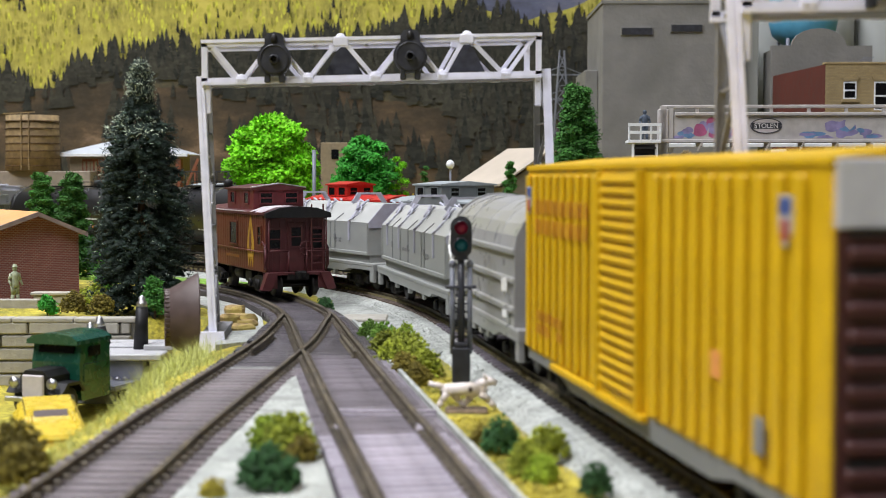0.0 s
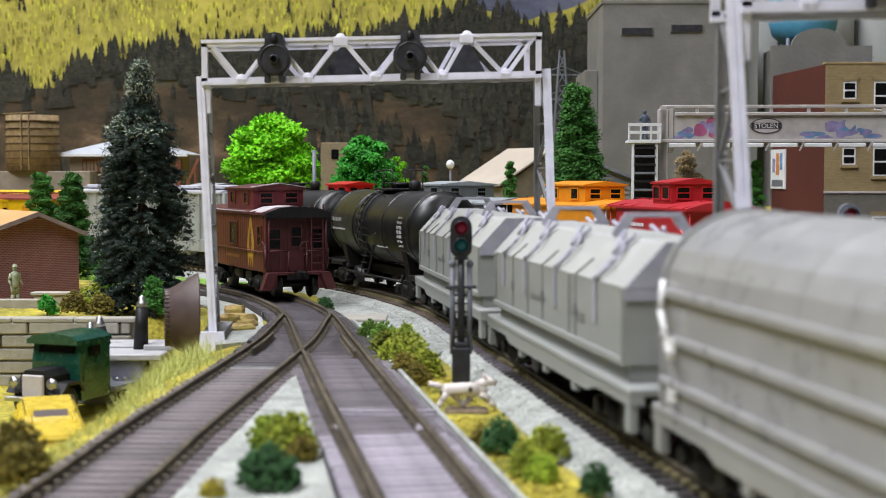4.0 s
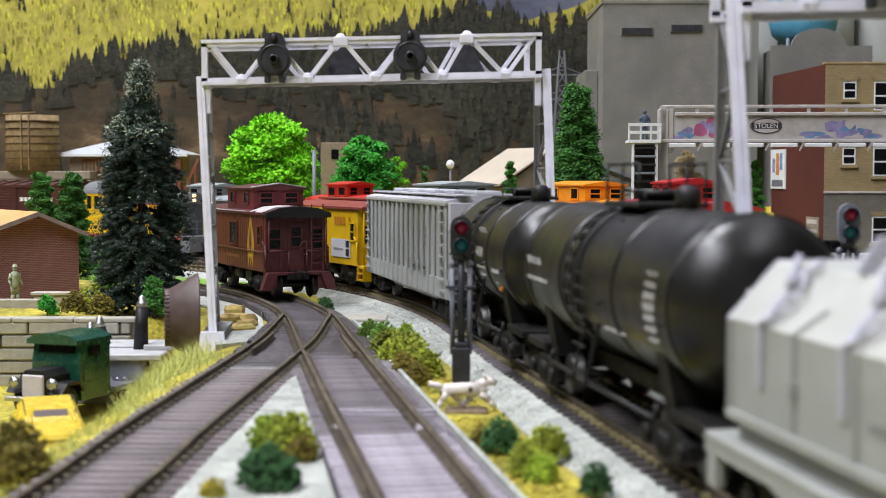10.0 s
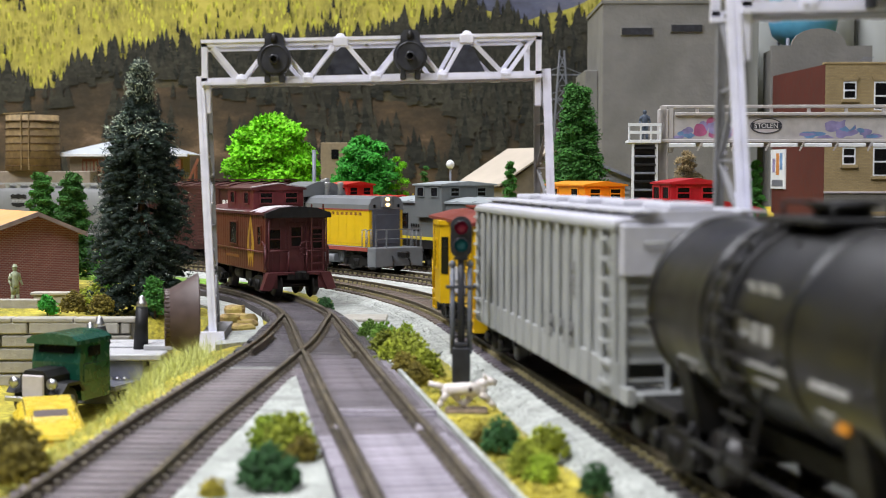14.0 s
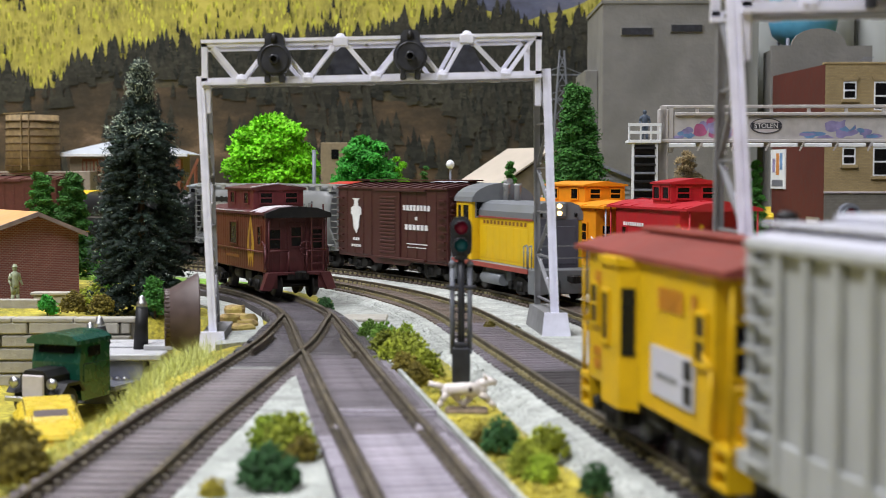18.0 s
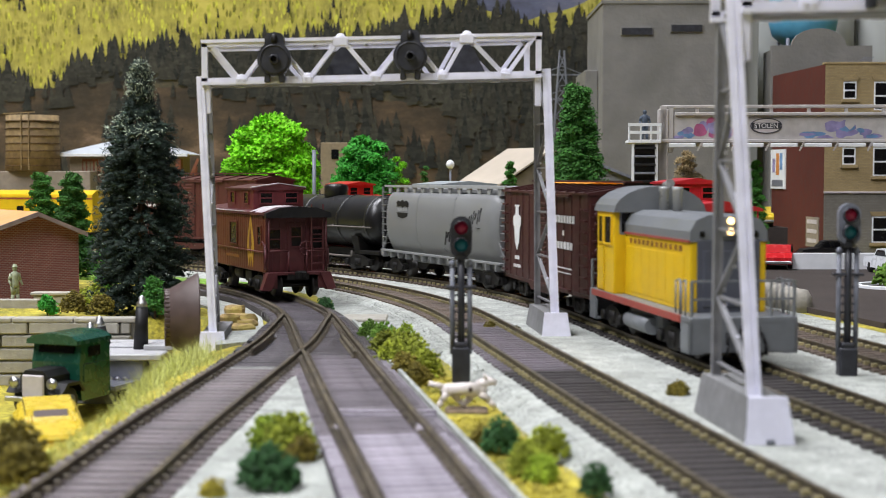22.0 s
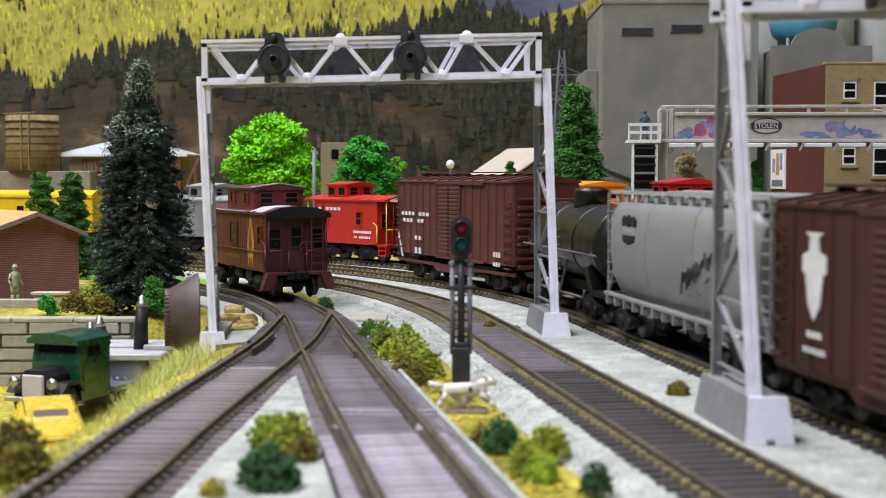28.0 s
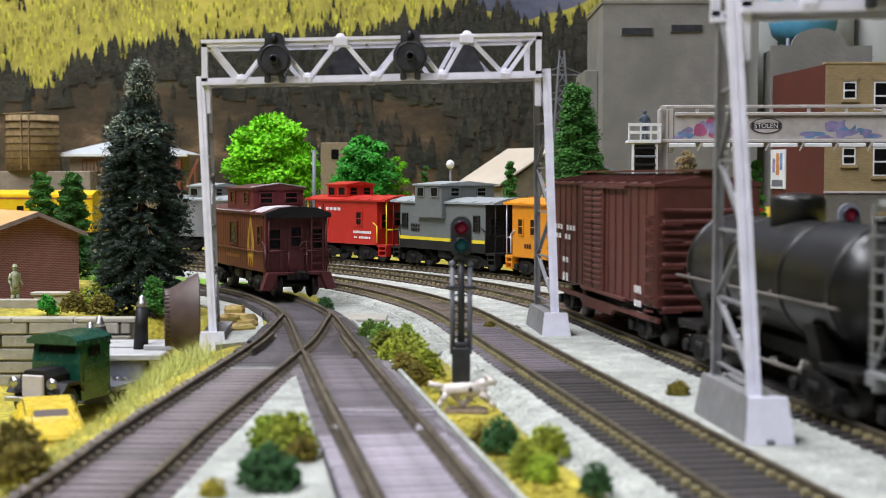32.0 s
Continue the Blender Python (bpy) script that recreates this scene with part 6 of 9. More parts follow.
# ---- signal bridges ----
def signal_bridge(name, label, ox, oy, zl, zr, heads, leans, tops, foot=0.0):
    """A gantry of two leaning towers on plinths and a latticed truss; the origin is the foot of the front leg on the side nearest the siding.
    leans: how far each leg's top leans sideways; tops: the lower chord's height at both ends; foot: the leg's offset on its plinth."""
    b = thing(name, label, "signal bridge", mm(ox, oy, 0), group="signal bridges")
    span = 118.2
    x0, x1, high = -4.4, span - 4.4, 13.0

    def chord_z(x, top=False):
        return tops[0] + (tops[1] - tops[0]) * (x - x0) / (x1 - x0) + (high if top else 0)

    for x, zb, lean in ((0.0, zl, leans[0]), (span, zr, leans[1])):
        zt, ztop = zb + 9.2, chord_z(x) + 1.8
        p = Mesh()
        lo = [(x - 4.6, -3), (x + 5.6, -3), (x + 3.2, 36), (x - 8.2, 36)]
        hi = [(x - 3.5, -1.5), (x + 3.9, -1.5), (x + 1.5, 35), (x - 6.6, 35)]
        p.add([(u, v, zb) for u, v in lo] + [(u, v, zt) for u, v in hi], [(3, 2, 1, 0), (4, 5, 6, 7), (0, 1, 5, 4), (1, 2, 6, 5), (2, 3, 7, 6), (3, 0, 4, 7)])
        base = part("plinth", p, M_CONC, b, "grey concrete plinth")
        f = Mesh()
        lo = [(x - 5.0, -4.6), (x + 5.4, -4.6), (x + 5.0, -2.8), (x - 4.4, -2.8)]
        hi = [(x - 3.9, -3.2), (x + 4.1, -3.2), (x + 3.9, -1.3), (x - 3.7, -1.3)]
        f.add([(u, v, zb - 0.2) for u, v in lo] + [(u, v, zt + 0.2) for u, v in hi], [(3, 2, 1, 0), (4, 5, 6, 7), (0, 1, 5, 4), (1, 2, 6, 5), (2, 3, 7, 6), (3, 0, 4, 7)])
        # White pad on a grey body: the lit front put into the paint.
        part("plinth_face", f, M_BRIDGE, base, "plinth face painted as lit")
        part("foot_notch", Mesh().box(x - 0.6, x + 1.2, -5.0, -4.3, zb - 0.1, zb + 1.0, 0.3), M_SIGGREY, base)
        xf = x + foot
        leg_ = part("front_leg", Mesh().bar((xf - 0.4, 0, zt), (xf - 0.4 + lean, 8, ztop), 2.2, 0.9, (0, 1, 0)), M_BRIDGE, b, "white angle-iron leg")
        part("flange", Mesh().bar((xf + 1.0, -0.3, zt), (xf + 1.0 + lean, 7.7, ztop), 0.7, 2.0, (0, 1, 0)), M_BRIDGE, leg_)
        part("web", Mesh().bar((xf - 0.3, -0.5, zt), (xf - 0.3 + lean, 7.5, ztop), 0.5, 0.5, (0, 1, 0)), M_BRIDGE, leg_)
        # Back leg and bracing painted darker in place of shade.
        back = part("back_leg", Mesh().bar((x - 3.7, 32, zt), (x - 4.8, 24, ztop - 3), 1.9, 0.7, (0, 1, 0)), M_BRIDGESHADE, b, "back leg in shaded grey")
        part("flange", Mesh().bar((x - 4.7, 32, zt), (x - 5.8, 24, ztop - 3), 0.6, 1.8, (0, 1, 0)), M_BRIDGESHADE, back)
        n = 5

        def leg(k, z):
            q = (z - zt) / (ztop - zt)
            return (xf + lean * q, 8 * q, z) if k == 0 else (x - 3.7 - 1.1 * q, 32 - 8 * q, z)

        for i in range(n):
            za, zb2 = zt + 3 + (ztop - 6 - zt) * i / n, zt + 3 + (ztop - 6 - zt) * (i + 1) / n
            part("brace", Mesh().bar(leg(i % 2, za), leg(1 - i % 2, zb2), 0.7, 1.3, (1, 0, 0)), M_BRIDGESHADE, b)
            part("tie_bar", Mesh().bar(leg(0, za), leg(1, za), 0.6, 0.9, (1, 0, 0)), M_BRIDGESHADE, b)
            a, c = Vector(leg(i % 2, za)), Vector(leg(1 - i % 2, zb2))
            for q in (0.12, 0.5, 0.88):
                w = a.lerp(c, q)
                part("rivet", Mesh().tube((w.x + 0.3, w.y - 0.6, w.z), (w.x + 0.9, w.y - 0.7, w.z), 0.42, 8), M_BRIDGE, b)
        in_ = 1 if x < 50 else -1
        gx = xf + lean + in_ * (2.6 if x < 50 else 3.0)
        part("gusset", Mesh().box(gx - 1.1, gx + 1.1, 6.6, 7.6, ztop - 13, ztop - 3, 0.3), M_BRIDGE, b)
    for y, dx in ((6.5, 0.0), (24.5, -3.0)):
        for top in (False, True):
            za, zb = chord_z(x0, top), chord_z(x1, top)
            lip = 0.75 if top else -0.75
            chord = part("chord", Mesh().bar((x0 + dx, y, za), (x1 + dx, y, zb), 1.6, 2.3), M_BRIDGE, b)
            part("flange", Mesh().bar((x0 + dx, y - 1.05, za + lip), (x1 + dx, y - 1.05, zb + lip), 0.7, 1.1), M_BRIDGE, chord)
        for x in (x0 + 1.1, x1 - 1.1):
            part("end_post", Mesh().bar((x + dx, y, chord_z(x)), (x + dx, y, chord_z(x, True)), 2.0, 1.6, (0, 1, 0)), M_BRIDGE, b)
        lower = [x0 + (x1 - x0) * q for q in (0.118, 0.313, 0.512, 0.707, 0.893)]
        upper = [x0 + (x1 - x0) * q for q in (0.02, 0.214, 0.41, 0.612, 0.78, 0.985)]
        for i, q in enumerate(lower):
            for end in (upper[i], upper[i + 1]):
                d = 1.0 if end > q else -1.0
                a, c = Vector((q + dx + d * 0.4, y, chord_z(q))), Vector((end + dx - d * 0.8, y, chord_z(end, True)))
                part("diagonal", Mesh().bar(a, c, 1.5, 1.0, (0, 1, 0)).bar(a + Vector((0.55, -0.6, 0)), c + Vector((0.55, -0.6, 0)), 0.45, 0.9, (0, 1, 0)), M_BRIDGE, b)
            part("gusset", Mesh().lathe([(0.1, -1.3), (1.7, -1.3), (1.9, -1.0), (1.9, 0.4), (0.1, 0.4)], 14, (q + dx, y, chord_z(q) + 0.4), "y").box(q + dx - 2.0, q + dx + 2.0, y - 1.5, y + 0.4, chord_z(q) - 1.4, chord_z(q) + 1.0, 0.3), M_BRIDGE, b)
            for k in (-0.8, 0.8):
                part("rivet", Mesh().tube((q + dx + k, y - 1.9, chord_z(q) + 0.3), (q + dx + k, y - 1.2, chord_z(q) + 0.3), 0.4, 8), M_BRIDGE, b)
        for q in (upper[2], upper[4]):
            z = chord_z(q, True)
            part("gusset", Mesh().box(q + dx - 2.6, q + dx + 2.6, y - 1.6, y + 0.4, z - 2.0, z + 1.4, 0.4).lathe([(0.1, -1.5), (1.9, -1.5), (1.9, 0.4), (0.1, 0.4)], 14, (q + dx, y, z + 0.6), "y"), M_BRIDGE, b)
    for i in range(7):
        x = x0 + 3 + i * (x1 - x0 - 6) / 6
        for top in (False, True):
            part("cross_tie", Mesh().bar((x, 6.5, chord_z(x, top)), (x - 3, 24.5, chord_z(x, top)), 0.8, 0.9), M_BRIDGESHADE, b)
    part("walkway", Mesh().prism([(x0 + 2, chord_z(x0) - 1.4), (x1 - 2, chord_z(x1) - 1.4), (x1 - 2, chord_z(x1) - 0.8), (x0 + 2, chord_z(x0) - 0.8)], 10, 21, "y"), M_BRIDGESHADE, b)
    for hx in heads:
        zc = chord_z(hx) + 6.9
        out = [(hx + 5.9 * math.cos(a), zc + 5.9 * math.sin(a)) for a in (math.radians(-60 + k * 12) for k in range(26))]
        h = part("signal_head", Mesh().prism(out, 2.4, 4.0, "y"), M_SIGBLACK, b, "black round signal target")
        cap = [(hx - 3.4, zc + 4.6), (hx - 3.3, zc + 7.6), (hx - 2.4, zc + 8.9), (hx, zc + 9.4), (hx + 2.4, zc + 8.9), (hx + 3.3, zc + 7.6), (hx + 3.4, zc + 4.6)]
        part("case", Mesh().prism(cap, 3.2, 7.5, "y").box(hx - 3.0, hx + 3.0, 4.0, 8.5, zc - 5.5, zc + 5.0, 0.5), M_SIGBLACK, h)
        part("finial", Mesh().lathe([(0.9, zc + 5.6), (1.2, zc + 7.2), (0.7, zc + 8.6), (0.1, zc + 8.8)], 10, (hx, 2.6, 0)), M_BLACK, h)
        for k in (-2.5, 2.5):
            part("foot", Mesh().box(hx + k - 1.0, hx + k + 1.0, 3.0, 5.4, zc - 8.0, zc - 4.6, 0.3), M_SIGBLACK, h)
        part("rim", Mesh().lathe([(4.7, 2.0), (5.1, 2.0), (5.1, 2.6), (4.7, 2.6)], 28, (hx, 0, zc), "y", False), M_SIGBLACK, h)
        part("hood", Mesh().lathe([(1.1, 0.6), (1.6, 0.6), (1.7, 2.6), (1.1, 2.6)], 16, (hx, 0, zc), "y", False), M_SIGBLACK, h)
        part("lens", Mesh().lathe([(0.1, 1.9), (1.1, 2.0), (1.2, 2.5)], 14, (hx, 0, zc), "y"), M_BLACK, h)
    for q in (upper[2], upper[4]):
        za, zb = chord_z(q) + 1.0, chord_z(q, True) - 1.0
        part("back_target", Mesh().prism([(q - 7.4, za), (q + 7.4, za), (q + 3.0, zb - 2), (q + 1.2, zb), (q - 1.2, zb), (q - 3.0, zb - 2)], 20, 21, "y"), M_SIGBLACK, b)
    return b


signal_bridge("signal_bridge", "white and grey latticed signal bridge with two round black signals", -79.5, 487, -11.0, -4.4, (21.3, 68.2), (-5.0, -2.6), (84.8, 87.4))
signal_bridge("signal_bridge", "second white and grey latticed signal bridge beside the main tracks", 66.6, 290.6, -2.7, -2.7, (24.5, 70), (-3.6, -3.6), (87.2, 89.6), -2.2)


def mast_signal(x, y, zt, paint, label):
    s = thing("mast_signal", label, "signal", mm(x, y, -5.2), group="mast signals")
    part("case", Mesh().box(-2.5, 2.5, -2.2, 2.2, 0, 10, 0.4).box(-1.9, 1.9, -1.8, 1.8, 10, 11.4, 0.3), M_SIGBLACK, s)
    part("mast", Mesh().tube((0, 0, 10), (0, 0, zt - 8), 1.0, 12).tube((0, 0, zt - 12), (0, 0, zt - 9), 2.2, 12, 1.0), M_SIGBLACK, s)
    lad = Mesh()
    for u in (-2.4, 2.4):
        lad.tube((u, 0.4, 8), (u, 0.4, zt - 13.6), 0.7, 8).lathe([(0.9, zt - 14), (1.0, zt - 13), (0.5, zt - 12.3), (0.1, zt - 12.1)], 8, (u, 0.4, 0))
    part("ladder_post", lad, M_SIGGREY, s, "grey ladder posts")
    for i in range(8):
        part("rung", Mesh().bar((-2.4, 0.4, 10.5 + i * 2.3), (2.4, 0.4, 10.5 + i * 2.3), 0.4, 0.5), M_SIGBLACK, s)
    part("cross_arm", Mesh().box(-4.3, 4.3, -0.8, 1.6, zt - 20, zt - 19.2, 0.2), M_SIGBLACK, s)
    out = []
    for k in range(13):
        a = math.pi * k / 12
        out.append((3.0 * math.cos(a), zt - 3 + 3.0 * math.sin(a)))
    for k in range(13):
        a = math.pi + math.pi * k / 12
        out.append((3.0 * math.cos(a), zt - 8.6 + 3.0 * math.sin(a)))
    h = part("signal_head", Mesh().prism(out, -1.2, 1.2, "y").box(-1.6, 1.6, 1, 3.4, zt - 9.5, zt - 2.2, 0.4), paint, s)
    for z, m in ((zt - 3.2, M_REDLENS), (zt - 8.0, M_GREENLENS)):
        part("visor", Mesh().lathe([(1.9, -2.8), (2.15, -2.8), (2.15, -1.1), (1.9, -1.1)], 18, (0, 0, z), "y", False), M_SIGBLACK, h)
        part("lens", Mesh().lathe([(0.1, -1.9), (1.2, -1.7), (1.9, -1.3), (1.9, -1.1)], 18, (0, 0, z), "y"), m, h)
    return s


mast_signal(5.0, 389, 46.2, M_SIGBLACK, "black two-aspect mast signal with grey ladder posts")
mast_signal(111.5, 388, 49.8, M_SIGGREY, "grey two-aspect mast signal on a dark ladder mast")


# ---- foliage ----
def bush(label, x, y, r, material, seed, squash=1.1, n=620, z=None, name="bush"):
    rng = random.Random(seed)
    m = Mesh()
    for _ in range(n):
        a, e = rng.uniform(0, 2 * math.pi), rng.uniform(-0.2, 1.0)
        k = r * rng.uniform(0.35, 0.95) * (1 + 0.25 * noise.noise((math.cos(a) * 1.3 + seed, math.sin(a) * 1.3, e)))
        c = math.sqrt(max(0, 1 - min(1, e * e)))
        m.blob((k * c * math.cos(a), k * c * math.sin(a), r * 0.45 + k * e * squash), r * rng.uniform(0.05, 0.115), rng)
    ob = thing(name, label, "bush", mm(x, y, ground_z(x, y) if z is None else z), group="foam bushes")
    part("foliage", m, material, ob)
    return ob


for i, (x, y, r, m, lab) in enumerate((
        (-25, 482, 5.2, M_BUSHMID, "mid green foam bush beside the ballast"), (-20, 468, 5.6, M_BUSHMID, "mid green foam bush beside the ballast"), (-14.5, 456, 5.4, M_BUSHLIGHT, "light green foam bush beside the ballast"), (-18, 442, 6.0, M_BUSHOLIVE, "olive foam bush beside the ballast"), (-11.5, 436, 6.2, M_BUSHOLIVE, "olive foam bush beside the ballast"), (-15, 420, 5.6, M_BUSHOLIVE, "olive foam bush beside the ballast"), (-8.5, 414, 6.0, M_BUSHOLIVE, "olive foam bush beside the ballast"), (-10.5, 398, 5.0, M_BUSHBROWN, "brown olive foam bush beside the signal"), (-5, 400, 5.4, M_BUSHOLIVE, "olive foam bush beside the signal"), (-7, 384, 4.2, M_BUSHBROWN, "brown olive foam bush beside the signal"), (-12.5, 468, 4.0, M_BUSHLIGHT, "small light green foam bush"),
        (12.0, 290, 4.4, M_BUSHDARK, "dark green foam bush on the yellow grass"), (21.3, 283, 5.0, M_BUSHOLIVE, "olive foam bush on the yellow grass"), (16.4, 268, 4.6, M_BUSHOLIVE, "olive foam bush on the yellow grass"), (18.5, 262, 3.6, M_BUSHLIGHT, "light green foam bush on the yellow grass"), (8.5, 296, 3.2, M_BUSHBROWN, "small brown foam bush"), (27.2, 249, 3.5, M_BUSHDARK, "dark green foam bush beside the ballast"),
        (-34, 278, 5.2, M_BUSHLIGHT, "light olive foam bush on the gravel wedge"), (-29.5, 272, 5.6, M_BUSHOLIVE, "olive foam bush on the gravel wedge"), (-30.2, 242, 5.8, M_BUSHDARK, "dark green foam bush on the gravel wedge"), (-27, 266, 3.6, M_BUSHBROWN, "brown foam bush on the gravel wedge"), (-35.5, 285, 2.8, M_BUSHMID, "small mid green foam bush on the gravel wedge"), (-39, 236, 2.6, M_GRASS, "small yellow turf clump on the gravel wedge"),
        (-84, 276, 6.5, M_BUSHBROWN, "brown olive foam bush on the bank"), (-77, 256, 5.5, M_BUSHBROWN, "brown olive foam bush on the bank"), (-90, 262, 7.0, M_BUSHOLIVE, "olive foam bush on the bank"), (-150, 572, 6.0, M_BUSHBROWN, "low brown bush on the terrace"), (-138, 570, 5.5, M_BUSHBROWN, "low brown bush on the terrace"), (-146, 590, 7.0, M_BUSHOLIVE, "olive bush on the terrace"),
        (59.2, 353, 3.2, M_BUSHBROWN, "small brown olive foam bush on the ballast"), (-49, 585, 4.2, M_BUSHDARK, "small dark green foam bush by the siding"), (17, 508, 2.6, M_BUSHBROWN, "low brown tuft on the ballast"), (26, 500, 2.8, M_BUSHBROWN, "low brown tuft on the ballast"))):
    zz = -4.4 if x > 55 or y > 500 else -3.0 if -41 < x < -26 and 230 < y < 290 else None
    bush(lab, x, y, r, m, 40 + i, 1.1 if m is M_BUSHDARK and x < 0 else 1.45 if m is M_BUSHDARK and y < 300 else 2.0 if r == 4.0 and m is M_BUSHLIGHT else 1.25, z=zz)


def leafy_tree(label, x, y, z, top, width, material, seed, n=700, lumps=9, low=0.35, taper=False, flat=0.8):
    """A tree with a tapered trunk, limbs and a crown of many small leaf tufts in uneven lumps."""
    rng = random.Random(seed)
    fine = min(2.3, max(0.8, width * 0.034))
    ob = thing("tree", label, "tree", mm(x, y, z), group="model trees")
    H = top - z
    t = Mesh().tube((0, 0, 0), (0.5, 0, H * 0.55), width * 0.035, 8, width * 0.018)
    cs = []
    lo = low * H
    for i in range(lumps):
        a = i * 2.4 + rng.uniform(-0.4, 0.4)
        u = (i + 0.5) / lumps
        if taper:
            k = width * 0.5 * (1.05 - u * 0.75)
        else:
            k = width * 0.5 * math.sqrt(max(0.04, 1 - (1.22 * u - 0.25) ** 2))
        r = k * rng.uniform(0.38, 0.55) + width * 0.03
        e = max(0, k - r * 0.8) * rng.uniform(0.8, 1.05)
        cs.append((e * math.cos(a), e * math.sin(a), lo + (H - lo) * (0.08 + 0.84 * u), r))
    for cx, cy, cz, r in cs:
        t.tube((0, 0, H * 0.3), (cx, cy, cz), width * 0.015, 6, width * 0.006)
    part("trunk", t, M_BARK, ob, "brown trunk and limbs")
    m = Mesh()
    for i in range(n):
        cx, cy, cz, r = cs[i % len(cs)]
        v = Vector((rng.gauss(0, 1), rng.gauss(0, 1), rng.gauss(0, 1))).normalized() * r * rng.uniform(0.7, 1.05)
        if v.z < 0 and rng.random() < 0.7:
            v.z = -v.z
        if i % 4 == 0:
            m.blob((cx + v.x * 0.8, cy + v.y * 0.8, cz + v.z * flat * 0.8), fine * rng.uniform(0.7, 1.3), rng, 0.75)
        for _ in range(4):
            w = Vector((cx + v.x, cy + v.y, cz + v.z * flat)) + Vector((rng.gauss(0, 1), rng.gauss(0, 1), rng.gauss(0, 0.8))) * fine * 0.7
            d = Vector((rng.gauss(0, 1), rng.gauss(0, 1), rng.gauss(0.2, 0.7))).normalized() * fine * rng.uniform(0.6, 1.3)
            q = d.orthogonal().normalized() * fine * rng.uniform(0.3, 0.6)
            m.add([w - d * 0.4, w + q, w + d, w - q], [(0, 1, 2, 3)])
    part("crown", m, material, ob, normals=False)
    return ob


leafy_tree("bright lime green leafy tree behind the stored cars", -129.5, 1060, -5, 98, 69, M_LIME, 1, n=8500, lumps=17, low=0.42, flat=0.55)
leafy_tree("emerald green leafy tree behind the stored cars", -58.5, 1055, -5, 83, 46, M_EMERALD, 2, n=6500, lumps=16, low=0.4, flat=0.6)
leafy_tree("small bright green tree behind the stored cars", -33, 1062, -5, 71, 18, M_LIME, 7, n=1500, lumps=10, low=0.3)
leafy_tree("tall green tree behind the orange caboose", 85, 900, -5, 115, 43, M_LEAF, 3, n=6500, lumps=44, low=0.2, taper=True)
leafy_tree("small dark green tree by the shed", 45, 950, -5, 66, 17, M_LEAF, 4, n=3000, lumps=24, low=0.12, taper=True)
leafy_tree("small dark tree behind the grey caboose", -14, 1100, -5, 64, 14, M_LEAF, 5, n=1800, lumps=9, low=0.3, taper=True)
leafy_tree("dark green tree under the footbridge", 190, 860, -5, 66, 17, M_LEAF, 6, n=3000, lumps=24, low=0.12, taper=True)
leafy_tree("dry tan tree under the footbridge", 155, 900, -5, 72, 24, M_DRYLEAF, 16, n=3000, lumps=20, low=0.2)
leafy_tree("dark green layered tree beside the brick workshop", -203, 715, -5.5, 57, 25, M_LEAF, 8, n=5600, lumps=26, low=0.12, taper=True, flat=0.6)
leafy_tree("dark green layered tree beside the brick workshop", -187, 712, -5.5, 57, 27, M_LEAF, 9, n=6000, lumps=28, low=0.08, taper=True, flat=0.6)
leafy_tree("small bright green tree on the terrace", -163, 580, -5.5, 3, 9, M_EMERALD, 10, n=420, lumps=8, low=0.1, taper=True)
leafy_tree("young green tree beside the dark conifer", -116, 566, -5.5, 12, 13, M_LEAF, 11, n=700, lumps=10, low=0.1, taper=True)
leafy_tree("dark green shrub beside the brick workshop", -156, 655, -5.5, 20, 15, M_LEAF, 12, n=900, lumps=10, low=0.05)


def conifer(label, x, y, z, top, radius, seed):
    rng = random.Random(seed)
    H = top - z
    ob = thing("conifer", label, "tree", mm(x, y, z), group="model trees")
    part("trunk", Mesh().tube((0, 0, 0), (0, 0, H * 0.96), 2.2, 8, 0.4), M_BARK, ob)
    dark, pale = Mesh(), Mesh()
    shape = ((0, 0.95), (0.35, 0.84), (0.6, 0.73), (0.75, 0.6), (0.8, 0.34), (0.84, 0.2), (0.93, 0.2), (1.01, 0.05))

    def spread(h):
        for (a, ra), (b, rb) in zip(shape[:-1], shape[1:]):
            if a <= h <= b:
                return ra + (rb - ra) * (h - a) / (b - a)
        return 0.1

    for i in range(1000):
        h = rng.random() ** 0.85
        a = rng.uniform(0, 2 * math.pi)
        R = radius * spread(h) * rng.uniform(0.72, 1.08) * (1 + 0.22 * noise.noise((math.cos(a) * 1.5, math.sin(a) * 1.5, h * 9)))
        base = Vector((0, 0, H * (0.05 + 0.94 * h)))
        tip = base + Vector((R * math.cos(a), R * math.sin(a), -R * 0.3 + rng.uniform(-1, 2)))
        frost = 0.75 if h > 0.86 else 0.5 if 0.72 < h < 0.8 and math.sin(a + 0.5) < 0 else 0.03
        for k in range(6):
            c = base.lerp(tip, rng.uniform(0.4, 0.9))
            dark.blob((c.x, c.y, c.z), rng.uniform(0.9, 1.5), rng, 0.8)
        for k in range(75):
            q = rng.uniform(0.4, 1.0)
            m = pale if q > 0.75 and rng.random() < frost else dark
            c = base.lerp(tip, q) + Vector((rng.gauss(0, 1.0), rng.gauss(0, 1.0), rng.gauss(0, 0.9)))
            d = Vector((rng.gauss(0, 1), rng.gauss(0, 1), rng.gauss(-0.2, 0.8))).normalized() * rng.uniform(0.8, 1.9)
            s = d.orthogonal().normalized() * rng.uniform(0.13, 0.26)
            m.add([c - s, c + s, c + d], [(0, 1, 2)])
    part("needles", dark, M_NEEDLE, ob, normals=False)
    tagged(part("frosted_needle", pale, M_FROST, ob, "pale frosted tips", normals=False), kind="stuff")
    return ob


conifer("tall dark blue-green conifer with frosted tips", -126, 590, -5.5, 99.5, 25, 5)


